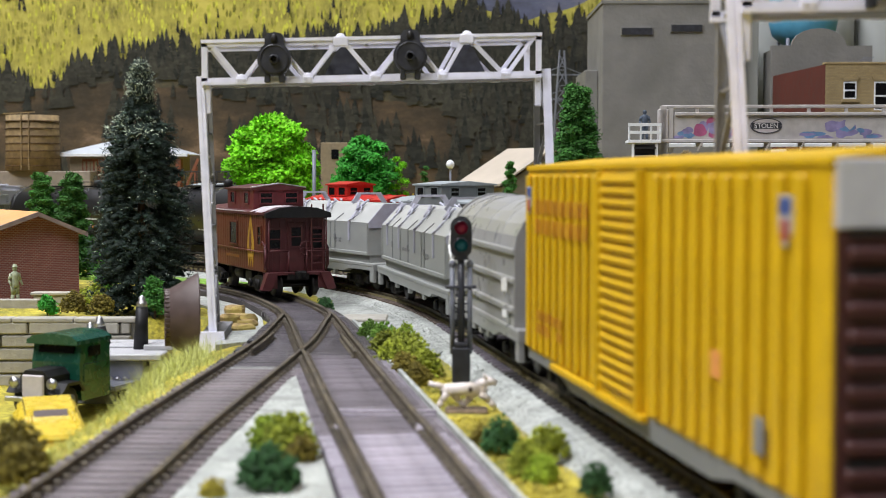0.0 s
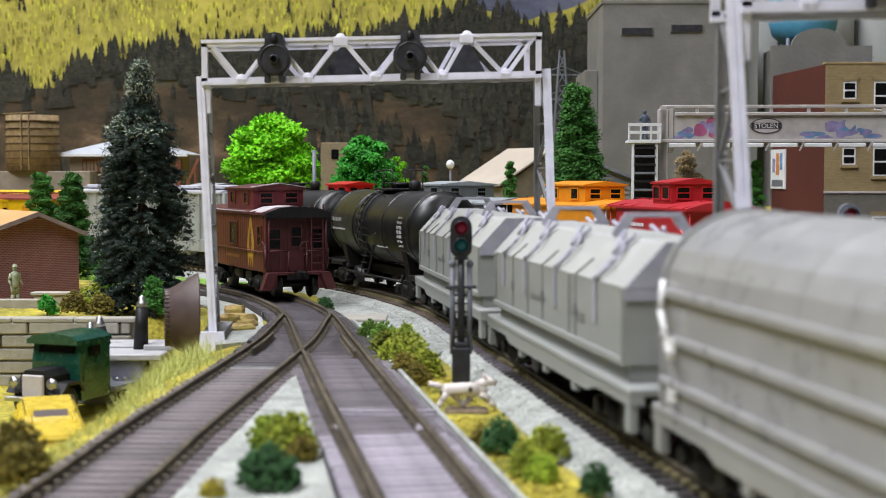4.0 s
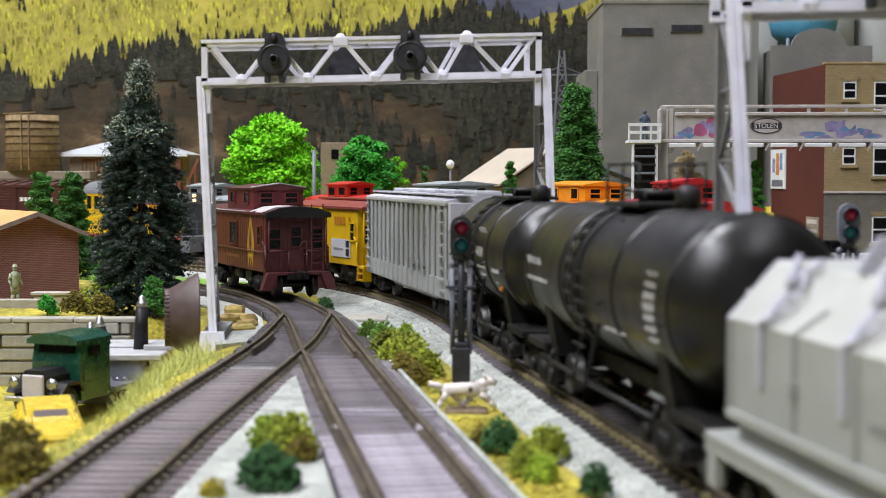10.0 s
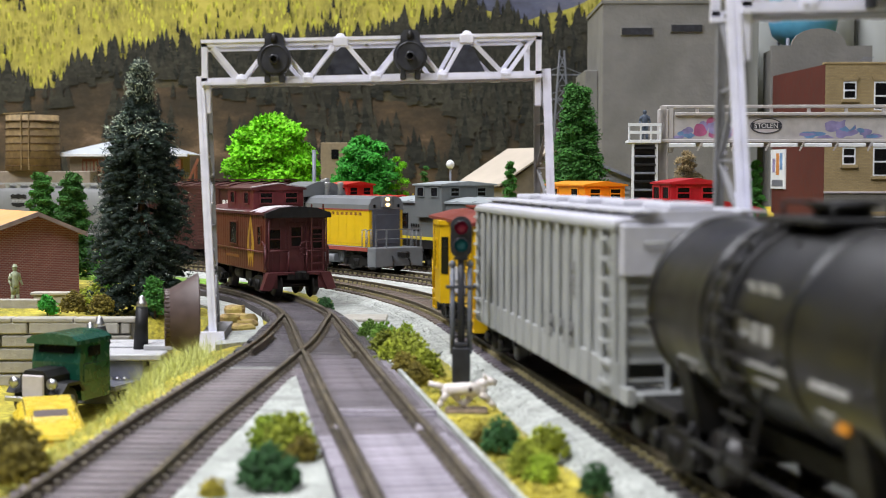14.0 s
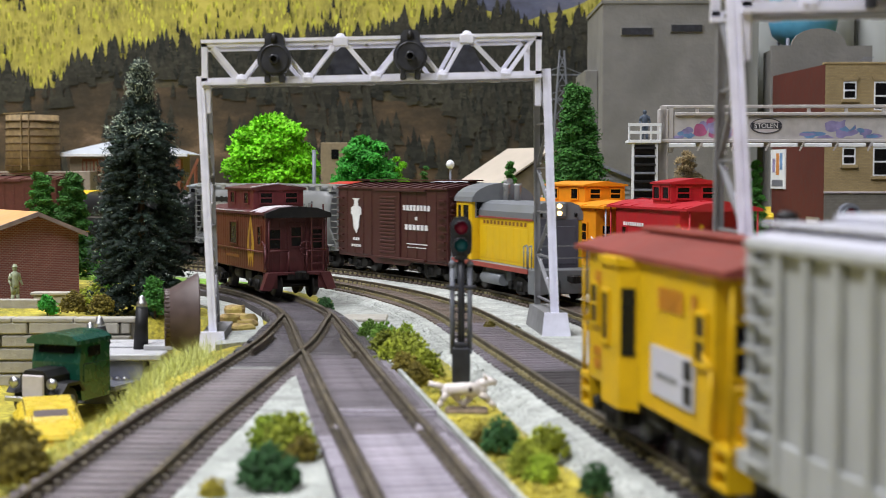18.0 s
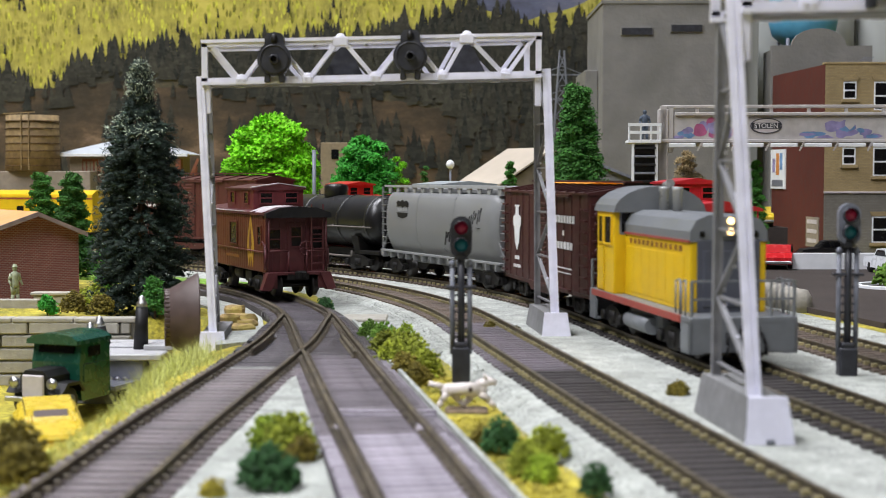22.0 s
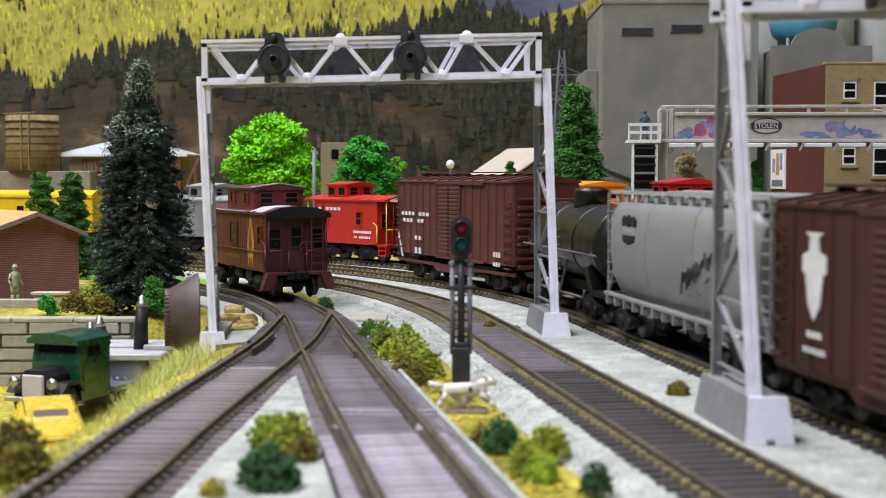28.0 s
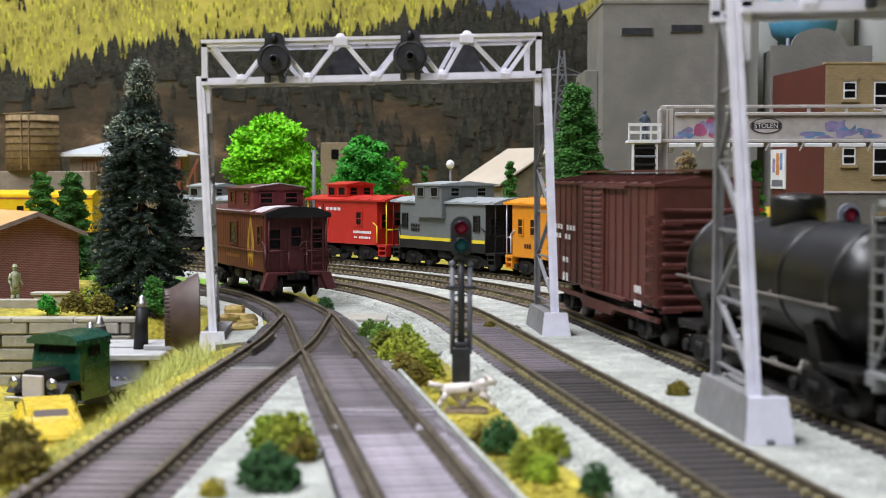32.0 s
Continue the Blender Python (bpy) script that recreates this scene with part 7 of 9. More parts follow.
def tuft_field():
    """Upright static grass on the bank and along the siding."""
    rng = random.Random(4)
    m = Mesh()
    for _ in range(5200):
        if rng.random() < 0.8:
            x, y = rng.gauss(-88, 5.5), rng.gauss(438, 13)
            h = rng.uniform(3, 9)
        else:
            y = rng.uniform(250, 440)
            x = branch_x(y) - rng.uniform(17, 30)
            h = rng.uniform(1, 3)
        if x > branch_x(y) - 17.5:
            continue
        z = ground_z(x, y) - 0.4
        d = Vector((rng.gauss(0, 0.35), rng.gauss(0, 0.35), 1)) * h
        s = 0.14
        m.add([(x - s, y, z), (x + s, y, z), (x + d.x, y + d.y, z + d.z)], [(0, 1, 2)])
    tagged(part("static_grass", m, M_STRAW, normals=False), "tall yellow-green grass fibres on the bank", "grass", kind="stuff")
    m = Mesh()
    for _ in range(6000):
        s = rng.uniform(-60, 260)
        p, a = main_line(s, rng.uniform(-46, -27))
        r = rng.uniform(0.3, 0.8)
        if abs(p.y - 342) < 9 and abs(p.x - 5) < 10:
            continue
        m.blob((p.x, p.y, ground_z(p.x, p.y) + r * 0.3), r, rng, 0.7)
    tagged(part("turf_crumbs", m, M_GRASS, normals=False), "coarse yellow turf between the tracks", "grass", kind="stuff")


tuft_field()


# ---- small things near the tracks ----
def dog():
    m = Mesh()
    m.tube((-4.6, 0, 4.6), (3.6, 0, 4.6), 1.45, 14, 1.8).lathe([(0.1, 3.4), (1.5, 4.0), (1.9, 5.2), (1.2, 6.4), (0.1, 6.7)], 12, (3.6, 0, -0.6)).lathe([(0.1, 2.6), (1.5, 3.2), (1.5, 4.4), (1.0, 5.6), (0.1, 5.9)], 12, (-4.7, 0, 0.1))
    m.tube((3.2, 0, 5.2), (5.6, 0, 6.6), 1.5, 12, 1.2).tube((5.0, 0, 6.7), (7.6, 0, 6.0), 1.25, 12, 0.7)
    m.tube((5.0, 0.7, 7.2), (4.6, 1.0, 8.4), 0.55, 6, 0.1).tube((5.0, -0.7, 7.2), (4.6, -1.0, 8.4), 0.55, 6, 0.1)
    m.tube((-5.0, 0, 5.0), (-9.0, 0, 6.2), 0.9, 8, 0.6)
    for x, dx, y in ((3.6, 3.6, -1.0), (2.6, -3.2, 1.0), (-4.6, -2.2, -1.0), (-3.6, 3.4, 1.0)):
        m.tube((x, y, 3.8), (x + dx * 0.6, y, 1.8), 0.95, 10, 0.75).tube((x + dx * 0.6, y, 1.8), (x + dx, y, 0.3), 0.75, 10, 0.65)
    ob = part("dog_figurine", m, M_DOG)
    ob.matrix_basis = mm(5.5, 343, -4.6, 4)
    tagged(ob, "white running dog figurine on the grass", "figurine")
    base = part("turf_plate", Mesh().box(0.5, 11, 339.5, 346.5, -6, -4.6, 0.5), M_DIRT)
    tagged(base, "small brown earth plate under the dog", "ground plate")


dog()


def figurine(label, x, y, z, h, material, turn=0, brim=False, name="standing_figurine"):
    m = Mesh()
    k = h / 20.0
    for s, dy in ((-1, 0.5), (1, -0.6)):
        m.tube((s * 1.5, dy, 0.8), (s * 1.2, dy * 0.5, 5), 0.9, 10, 1.1).tube((s * 1.2, dy * 0.5, 5), (s * 1.0, 0, 10), 1.1, 10, 1.5)
        m.tube((s * 1.5, dy + 0.5, 0.5), (s * 1.7, dy - 1.6, 0.5), 0.6, 8, 0.5)
        m.tube((s * 2.3, 0, 15.8), (s * 3.3, 0.2, 12.4), 0.9, 10, 0.75).tube((s * 3.3, 0.2, 12.4), (s * (2.9 if s < 0 else 3.7), -1.4, 9.8), 0.75, 10, 0.6)
    m.lathe([(1.9, 8.6), (2.3, 10), (2.0, 12), (2.5, 14.6), (2.2, 16.2), (1.0, 17.0), (0.7, 17.3)], 16)
    m.lathe([(0.7, 17), (1.2, 17.6), (1.35, 18.6), (1.15, 19.5), (0.2, 20.0)], 14)
    if brim:
        m.lathe([(1.9, 19.1), (2.0, 19.3), (1.2, 19.5), (1.0, 20.6), (0.2, 20.9)], 14)
    m.v = [(a * k, b * k * 0.8, c * k) for a, b, c in m.v]
    ob = part(name, m, material)
    ob.matrix_basis = mm(x, y, z, turn)
    return tagged(ob, label, "figurine")


figurine("pale green painted standing figurine on the terrace", -192, 632, -5.4, 17.4, M_FIG, 50, True)
figurine("blue-grey painted standing figurine on the bridge platform", 121, 850, 73.6, 18, M_FIGBLUE)


# ---- the sunken yard: wall, truck, car, machine ----
def retaining_wall():
    w = thing("retaining_wall", "pale cast stone block retaining wall with recessed joints", "wall", kind="structure")
    part("core", Mesh().box(-330, -122, 556.5, 563, -32, -6.2), M_STONE, w)
    rng = random.Random(3)
    shapes = {}
    for r in range(5):
        x = -325 + (r % 2) * 11
        while x < -124:
            L = rng.choice((44, 36, 58, 30))
            L = min(L, -122.5 - x)
            if L < 4:
                break
            key = round(L, 1)
            if key not in shapes:
                shapes[key] = mesh_data("block", Mesh().box(0, L - 0.8, 0, 5, 0, 4.6, 0.5), M_STONE)
            part("block", shapes[key], None, w, at=mm(x, 553.4 + rng.uniform(-0.5, 0.4) - r * 0.25 + 1.2, -31 + r * 5.2))
            x += L
    cap = mesh_data("cap", Mesh().box(0, 24, 0, 8, 0, 1.8, 0.4), M_STONE)
    for i in range(8):
        part("cap_stone", cap, None, w, at=mm(-316 + i * 24.4, 553.6, -5.6))


retaining_wall()


def truck():
    t = thing("stake_truck", "old dark green truck with a black chassis and flat bed", "truck", mm(-128, 484, -27.8, -110))
    # local x points forward
    cab = part("cab", Mesh().prism([(-9, 4), (8, 4), (9, 10), (9, 17), (7.4, 24), (-7, 24.5), (-9, 22)], -9.5, 9.5, "y"), M_TRUCK, t)
    part("cab_roof", Mesh().prism([(-10.2, 23.2), (10.2, 23.2), (10.0, 24.6), (7.6, 26.0), (3, 26.8), (-3, 26.8), (-7.6, 26.0), (-10.0, 24.6)], -9.4, 11.2, "x"), M_TRUCK, cab)
    part("windscreen", Mesh().prism([(8.6, 20.2), (9.0, 20.2), (8.3, 22.4), (7.9, 22.4)], -7.0, 7.0, "y"), M_DARKGLASS, cab)
    for s in (-1, 1):
        part("side_window", Mesh().box(-3, 4, *sorted((s * 9.4, s * 9.7)), 18.6, 22), M_DARKGLASS, cab)
        part("door", Mesh().box(-5.5, 7, *sorted((s * 9.4, s * 9.9)), 10.2, 16.4, 0.2), M_TRUCK, cab)
    part("bonnet", Mesh().prism([(-5.5, 8), (5.5, 8), (5.5, 13.5), (3.5, 15.6), (-3.5, 15.6), (-5.5, 13.5)], 9, 21, "x"), M_BLACK, t)
    part("grille", Mesh().box(21, 22.2, -4.2, 4.2, 6.4, 14.2, 0.4), M_TRIM, t, "pale grey radiator grille")
    for s in (-1, 1):
        part("headlight", Mesh().lathe([(0.2, 20.2), (1.6, 20.8), (1.9, 22.2), (0.2, 22.6)], 14, (0, s * 7.4, 11.5), "x"), M_CHROME, t)
        part("mudguard", Mesh().prism([(8, 8), (11, 11.4), (18, 11.4), (21.5, 8), (20.5, 7.6), (17.4, 10.4), (11.6, 10.4), (9, 7.6)], *sorted((s * 5.6, s * 11)), "y"), M_BLACK, t)
        for x, q in ((14.8, 4.9), (-20, 2.6)):
            w = part("wheel", Mesh().lathe([(0.3, s * 6.4), (q - 0.7, s * 6.4), (q, s * 7), (q, s * 9.2), (q - 0.7, s * 9.8), (0.3, s * 9.8)], 20, (x, 0, q), "y"), M_TYRE, t)
            part("rim", Mesh().lathe([(0.3, s * 9.6), (q * 0.53, s * 9.7), (q * 0.53, s * 10), (0.3, s * 10.1)], 14, (x, 0, q), "y"), M_SIGGREY, w)
    part("bumper", Mesh().box(22.6, 23.8, -10, 10, 5.4, 7, 0.3), M_CHROME, t)
    part("chassis", Mesh().box(-30, 21, -4.4, 4.4, 3, 5, 0.3), M_BLACK, t)
    bed = part("bed", Mesh().box(-31, -10, -11, 11, 4.6, 6, 0.3), M_SIGGREY, t)
    for i in range(8):
        part("plank", Mesh().box(-31, -10, -11 + i * 2.75 + 0.2, -11 + (i + 1) * 2.75 - 0.2, 6, 6.5, 0.1), M_SIGGREY, bed)


truck()


def yellow_car():
    c = thing("sedan", "small yellow toy sedan parked on the bank", "car", mm(-109, 389.7, -25.4, -70, 0, 6))
    body = part("body", Mesh().box(-21, 20.6, -9.2, 9.2, 2.5, 9.6, 2.2), M_CARYEL, c)
    part("deck", Mesh().box(-19.5, 19.4, -8.2, 8.2, 8.6, 10.9, 1.4), M_CARYEL, body)
    part("cabin", Mesh().prism([(-19, 10.4), (0, 10.2), (-3, 12.4), (-17, 12.5)], -6.6, 6.6, "y"), M_CARYEL, body)
    part("windscreen", Mesh().prism([(-0.3, 10.6), (0.3, 10.6), (-2.4, 12.2), (-2.8, 12.2)], -4.6, 4.6, "y"), M_GEAR, body, "brown tinted windscreen")
    part("grille", Mesh().box(20.2, 20.9, -6.4, 6.4, 4.6, 7.2, 0.2), M_GEAR, body)
    part("bonnet_scoop", Mesh().box(9, 17, -3.4, 3.4, 9.4, 10.5, 0.4), M_CARYEL, body)
    for s in (-1, 1):
        part("side_window", Mesh().prism([(-16, 10.9), (-2, 10.9), (-3.6, 12), (-15.4, 12.1)], *sorted((s * 6.5, s * 6.75)), "y"), M_DARKGLASS, body)
        part("trim_strip", Mesh().wire([(-2, s * 5.6, 11.5), (8, s * 6.0, 11.2), (18, s * 6.6, 10.7)], 0.55, 8), M_CARYEL, body)
        for x in (-13, 12):
            part("wheel", Mesh().lathe([(0.3, s * 6.4), (3.4, s * 6.6), (3.8, s * 7.2), (3.8, s * 8), (3.2, s * 8.5), (0.3, s * 8.5)], 18, (x, 0, 3.8), "y"), M_TYRE, c)
        part("headlight", Mesh().lathe([(0.2, 20), (1.5, 20.4), (1.5, 21.2), (0.2, 21.5)], 12, (0, s * 6.4, 7.4), "x"), M_SILVERW, c)
    part("bumper", Mesh().box(20, 21.4, -8, 8, 2.6, 4.2, 0.4), M_CHROME, c)


yellow_car()


def machine():
    t = thing("generator_set", "blue-grey machine with black chrome-topped posts", "machine", mm(-116, 515, -26.4))
    part("base", Mesh().box(-23, 8, -8, 34, -4, 12, 0.6), M_MACH, t)
    part("top_slab", Mesh().box(-24, 15, -10, 36, 12, 14.5, 0.5), M_MACHTOP, t, "pale grey top slab")
    part("pedestal", Mesh().box(9, 14, -4, 20, -4, 12, 0.4), M_MACHTOP, t)
    for i in range(4):
        part("fin", Mesh().box(6 + i * 0.5, 17, 1 + i * 5, 3.6 + i * 5, 14.4, 16.4, 0.3), M_MACHTOP, t)
    for i in range(3):
        part("channel", Mesh().box(-12 + i * 1.5, 2, 8 + i * 7, 12 + i * 7, 14.4, 15.4, 0.3), M_MACHTOP, t)
    for i in range(5):
        x = -9 + i * 2.6
        part("bolt", Mesh().lathe([(1.1, 4.2), (1.1, 5.6), (0.5, 6.2), (0.1, 6.3)], 8, (x, -9, 0)), M_CHROME, t)
    part("ledge", Mesh().box(-14, 7, -11, -8, 2.4, 4.3, 0.2), M_MACHTOP, t)
    for x, y, z0, h, lean in ((4, 6, 14, 16, 0.6), (-12, 16, 14.4, 7, -1.6), (-21.5, 32, 14.4, 3, 0.4)):
        p = part("post", Mesh().tube((x, y, z0), (x + lean, y, z0 + h), 2.8, 16, 2.2), M_BLACK, t)
        part("cap", Mesh().lathe([(1.9, z0 + h), (2.0, z0 + h + 1.8), (1.2, z0 + h + 2.4), (1.3, z0 + h + 3.6), (0.5, z0 + h + 4.2), (0.2, z0 + h + 4.4)], 14, (x + lean, y, 0)), M_CHROME, p, "chrome cap")
    g = thing("gear_wheel", "large dark brown toothed gear wheel standing on edge", "gear", mm(-92.6, 502, -14.0, 12))
    R, r0 = 15.8, 9.6
    part("rim", Mesh().lathe([(4, -5.2), (r0, -5.4), (r0 + 0.6, -4.8), (R - 0.2, 4.8), (R, 5.4), (11, 5.4), (11, 3.4), (4, 3)], 48, (0, 0, R), "x"), M_GEAR, g)
    part("hub", Mesh().lathe([(0.2, -5.8), (4.2, -5.8), (4.2, 4.6), (0.2, 4.6)], 20, (0, 0, R), "x"), M_GEAR, g)
    for i in range(36):
        a = 2 * math.pi * i / 36
        part("tooth", TOOTH, None, g, at=Matrix.Translation((-5.4 * U, 0, R * U)) @ Matrix.Rotation(a, 4, "X") @ Matrix.Translation((0, 0, (r0 - 0.9) * U)))


TOOTH = mesh_data("tooth", Mesh().box(-1.2, 1.2, -0.7, 0.7, 0, 1.5, 0.2), M_GEAR)
machine()


def rocks():
    rng = random.Random(6)
    for i, (x, y, z, a, b, h) in enumerate(((-78, 540, -5, 13, 9, 4), (-76, 530, -5.2, 14, 8, 3.2), (-75.5, 518, -5.4, 13, 9, 3), (-81, 548, -1.4, 9, 7, 3), (-80, 528, -2.2, 9, 6, 2.4))):
        m = Mesh()
        n = 11
        ring = [(rng.uniform(0.8, 1.1), 2 * math.pi * k / n) for k in range(n)]
        lo = [(a / 2 * r * math.cos(t), b / 2 * r * math.sin(t), 0) for r, t in ring]
        mid = [(p[0] * 1.04, p[1] * 1.04, h * 0.6) for p in lo]
        hi = [(p[0] * 0.84 + rng.uniform(-0.3, 0.3), p[1] * 0.84, h + rng.uniform(-0.5, 0.5)) for p in lo]
        m.add(lo + mid + hi, [(k, (k + 1) % n, n + (k + 1) % n, n + k) for k in range(n)] + [(n + k, n + (k + 1) % n, 2 * n + (k + 1) % n, 2 * n + k) for k in range(n)] + [tuple(range(2 * n, 3 * n))])
        ob = part("flat_rock", m, M_ROCK)
        ob.matrix_basis = mm(x, y, z, rng.uniform(-20, 20))
        tagged(ob, "flat tan layered rock with yellow turf", "rock", "flat rocks")


rocks()
tagged(part("concrete_slab", Mesh().box(-40, -22, 545, 566, -5, -3.4, 0.4), M_STONE), "small pale slab with a dark hatch beside the siding", "slab")
tagged(part("terrace_kerb", Mesh().box(-300, -176, 612, 616, -6, -1.5, 0.4), M_STONE), "pale stone kerb on the terrace", "kerb", kind="structure")
tagged(part("stone_bench", Mesh().box(-181, -166, 622, 626, -5.8, -0.6, 0.5).box(-182, -165, 621, 627, -0.6, 0.8, 0.3), M_STONE), "low pale stone bench by the brick workshop", "bench")


# ---- buildings ----
def brick_workshop():
    h = thing("brick_workshop", "small red brick workshop with a pale orange gabled roof", "building", mm(-187.2, 648, 0, 34))
    xl, xr, ze, zp, y1 = -26, 20.4, 25.5, 34.0, 90
    g = [(xl, -6), (xr, -6), (xr, ze), (0, zp), (xl, ze)]
    part("gable_wall", Mesh().prism(g, 0, 3, "y"), M_BRICK, h)
    part("side_wall", Mesh().box(xr - 3, xr, 3, y1, -6, ze), M_BRICK, h)
    part("side_wall", Mesh().box(xl, xl + 3, 3, y1, -6, ze), M_BRICK, h)
    part("back_wall", Mesh().prism(g, y1, y1 + 3, "y"), M_BRICK, h)
    for s in (-1, 1):
        a, b = ((23.2, ze - 0.9) if s > 0 else (-29.6, ze - 1.4)), (0, zp + 0.4)
        part("roof_slope", Mesh().prism([a, b, (b[0], b[1] + 1.4), (a[0], a[1] + 1.4)], -4, y1 + 5, "y"), M_ORANGEROOF, h)
        part("barge_board", Mesh().prism([(a[0], a[1] - 0.7), (b[0], b[1] - 0.7), (b[0], b[1] + 1.3), (a[0], a[1] + 1.3)], -5.2, -4, "y"), M_BARGE, h, "dusty pinkish grey barge board")


brick_workshop()


def water_tank():
    t = thing("water_tank", "tan wooden stave water tank with iron hoops", "water tank", mm(-333, 1150, 0))
    part("stand", Mesh().box(-90, 50, -15, 40, -6, 56, 0.5), M_TAUPE, t, "taupe boarded base building")
    part("tub", Mesh().lathe([(22, 56), (21.4, 78), (20.8, 101)], 36), M_TANWOOD, t)
    for z in (60, 66, 72, 78, 84, 90, 96):
        part("hoop", Mesh().lathe([(22.0, z), (22.3, z + 0.1), (22.3, z + 0.5), (22.0, z + 0.6)], 36), M_BARK, t)
    part("ladder", Mesh().bar((-3, -22.5, 57), (-3, -21.6, 102), 0.8, 0.8).bar((3, -22.5, 57), (3, -21.6, 102), 0.8, 0.8).bar((-20, -12, 102), (8, -21, 103), 0.8, 0.8), M_TANWOOD, t)


water_tank()


def station():
    s = thing("station_house", "cream station house with a white hipped roof and brown windows", "building", mm(-262, 1160, 0))
    part("wall", Mesh().box(-44, 44, 0, 60, -6, 71, 0.3), M_STATION, s)
    v = [(-54, -8, 70), (54, -8, 70), (54, 68, 70), (-54, 68, 70), (-14, 30, 82), (14, 30, 82)]
    part("roof", Mesh().add(v, [(0, 1, 5, 4), (1, 2, 5), (2, 3, 4, 5), (3, 0, 4), (3, 2, 1, 0)]), M_ROOFGREY, s, "white hipped roof")
    part("fascia", Mesh().box(-54, 54, -8.4, -7.6, 68, 70.3), M_WHITE, s)
    for x in (-30, -24, -16, 20, 28):
        w = part("window", Mesh().box(x - 3.6, x + 3.6, -0.8, 0.2, 47, 66).box(x - 0.5, x + 0.5, -1.2, 0, 47, 66), M_RUST, s, "brown window frame")
        part("pane", Mesh().box(x - 2.7, x - 0.7, -1.0, -0.7, 49, 64).box(x + 0.7, x + 2.7, -1.0, -0.7, 49, 64), M_STATION, w)
    part("awning", Mesh().prism([(-34, 44), (-8, 44), (-10, 36), (-31, 36)], -6, -1, "y"), M_WHITE, s)
    part("side_frame", Mesh().box(44, 48, -6, 4, -6, 66).bar((46, -4, 30), (62, -4, 66), 2, 2).bar((60, -4, -6), (60, -4, 60), 2, 2), M_RUST, s)


station()


def shed(name, label, x0, x1, y0, y1, zw, zr, wall_m, roof_m, axis="x"):
    s = thing(name, label, "building", mm(0, 0, 0))
    part("wall", Mesh().prism([(y0, -6), (y1, -6), (y1, zw), ((y0 + y1) / 2, zr), (y0, zw)], x0, x1, "x"), wall_m, s)
    ym = (y0 + y1) / 2
    for a in (y0 - 6, y1 + 6):
        part("roof_slope", Mesh().prism([(a, zw - 1), (ym, zr + 1), (ym, zr + 2.4), (a, zw + 0.4)], x0 - 4, x1 + 4, "x"), roof_m, s)
    return s


def cream_shed():
    s = thing("freight_shed", "freight shed with a broad cream gabled roof", "building", mm(9, 1030, 0, -60))
    part("wall", Mesh().prism([(4, -6), (86, -6), (86, 44), (45, 69), (4, 44)], 3, 57, "x"), M_TAUPE, s)
    part("roof_slope", Mesh().prism([(0, 45), (45, 71), (45, 72.4), (0, 46.4)], 0, 60, "x"), M_SHEDROOF, s)
    part("roof_slope", Mesh().prism([(90, 45), (45, 71), (45, 72.4), (90, 46.4)], 0, 60, "x"), M_SHEDROOF, s)


cream_shed()


def clapboard_shed():
    s = thing("clapboard_shed", "grey clapboard shed with a dark sloping roof beside the stairs", "building", mm(0, 985, 0))
    part("wall", Mesh().prism([(88, -6), (134, -6), (134, 50), (110, 59), (88, 50)], 0, 60, "y"), M_CLAP, s)
    for i in range(17):
        z = 1 + i * 3.2
        x0, x1 = (88, 134) if z < 46 else (88 + (z - 46) * 2.4, 134 - (z - 46) * 2.6)
        if x1 - x0 > 4:
            part("clapboard", Mesh().prism([(-0.2, z), (-1.2, z), (-0.4, z + 3.1), (-0.2, z + 3.1)], x0 + 0.3, x1 - 0.3, "x"), M_CLAP, s)
    for a in ((137, 47.4), (85, 47.4)):
        part("roof_slope", Mesh().prism([a, (110, 58.4), (110, 60.6), (a[0], a[1] + 2.2)], -5, 62, "y"), M_SIGGREY, s, "dark grey roof slope")


clapboard_shed()


def ruin():
    s = thing("stone_house", "small weathered tan house behind the trees", "building", mm(-88, 1180, 0))
    part("wall", Mesh().box(-14, 14, 0, 24, -6, 80, 0.4), M_STATION, s)
    part("window", Mesh().box(-5, 1, -0.6, 0.2, 66, 74), M_DARKGLASS, s)
    p = thing("flue_pipe", "thin grey pipe standing behind the stored cars", "pipe", mm(-92, 1010, -5.5))
    part("pipe", Mesh().tube((0, 0, 0), (0, 0, 76), 1.4, 12), M_SIGGREY, p)
    g = thing("globe_lamp", "white globe lamp on a thin post", "lamp post", mm(5.3, 1020, -5.5))
    part("post", Mesh().tube((0, 0, 0), (0, 0, 63), 0.7, 8), M_SIGGREY, g)
    part("globe", Mesh().lathe([(0.3, 62.5), (2, 63.3), (3, 65.3), (2.9, 66.8), (1.8, 68.6), (0.3, 69.2)], 18), M_WHITE, g, "white globe")


ruin()


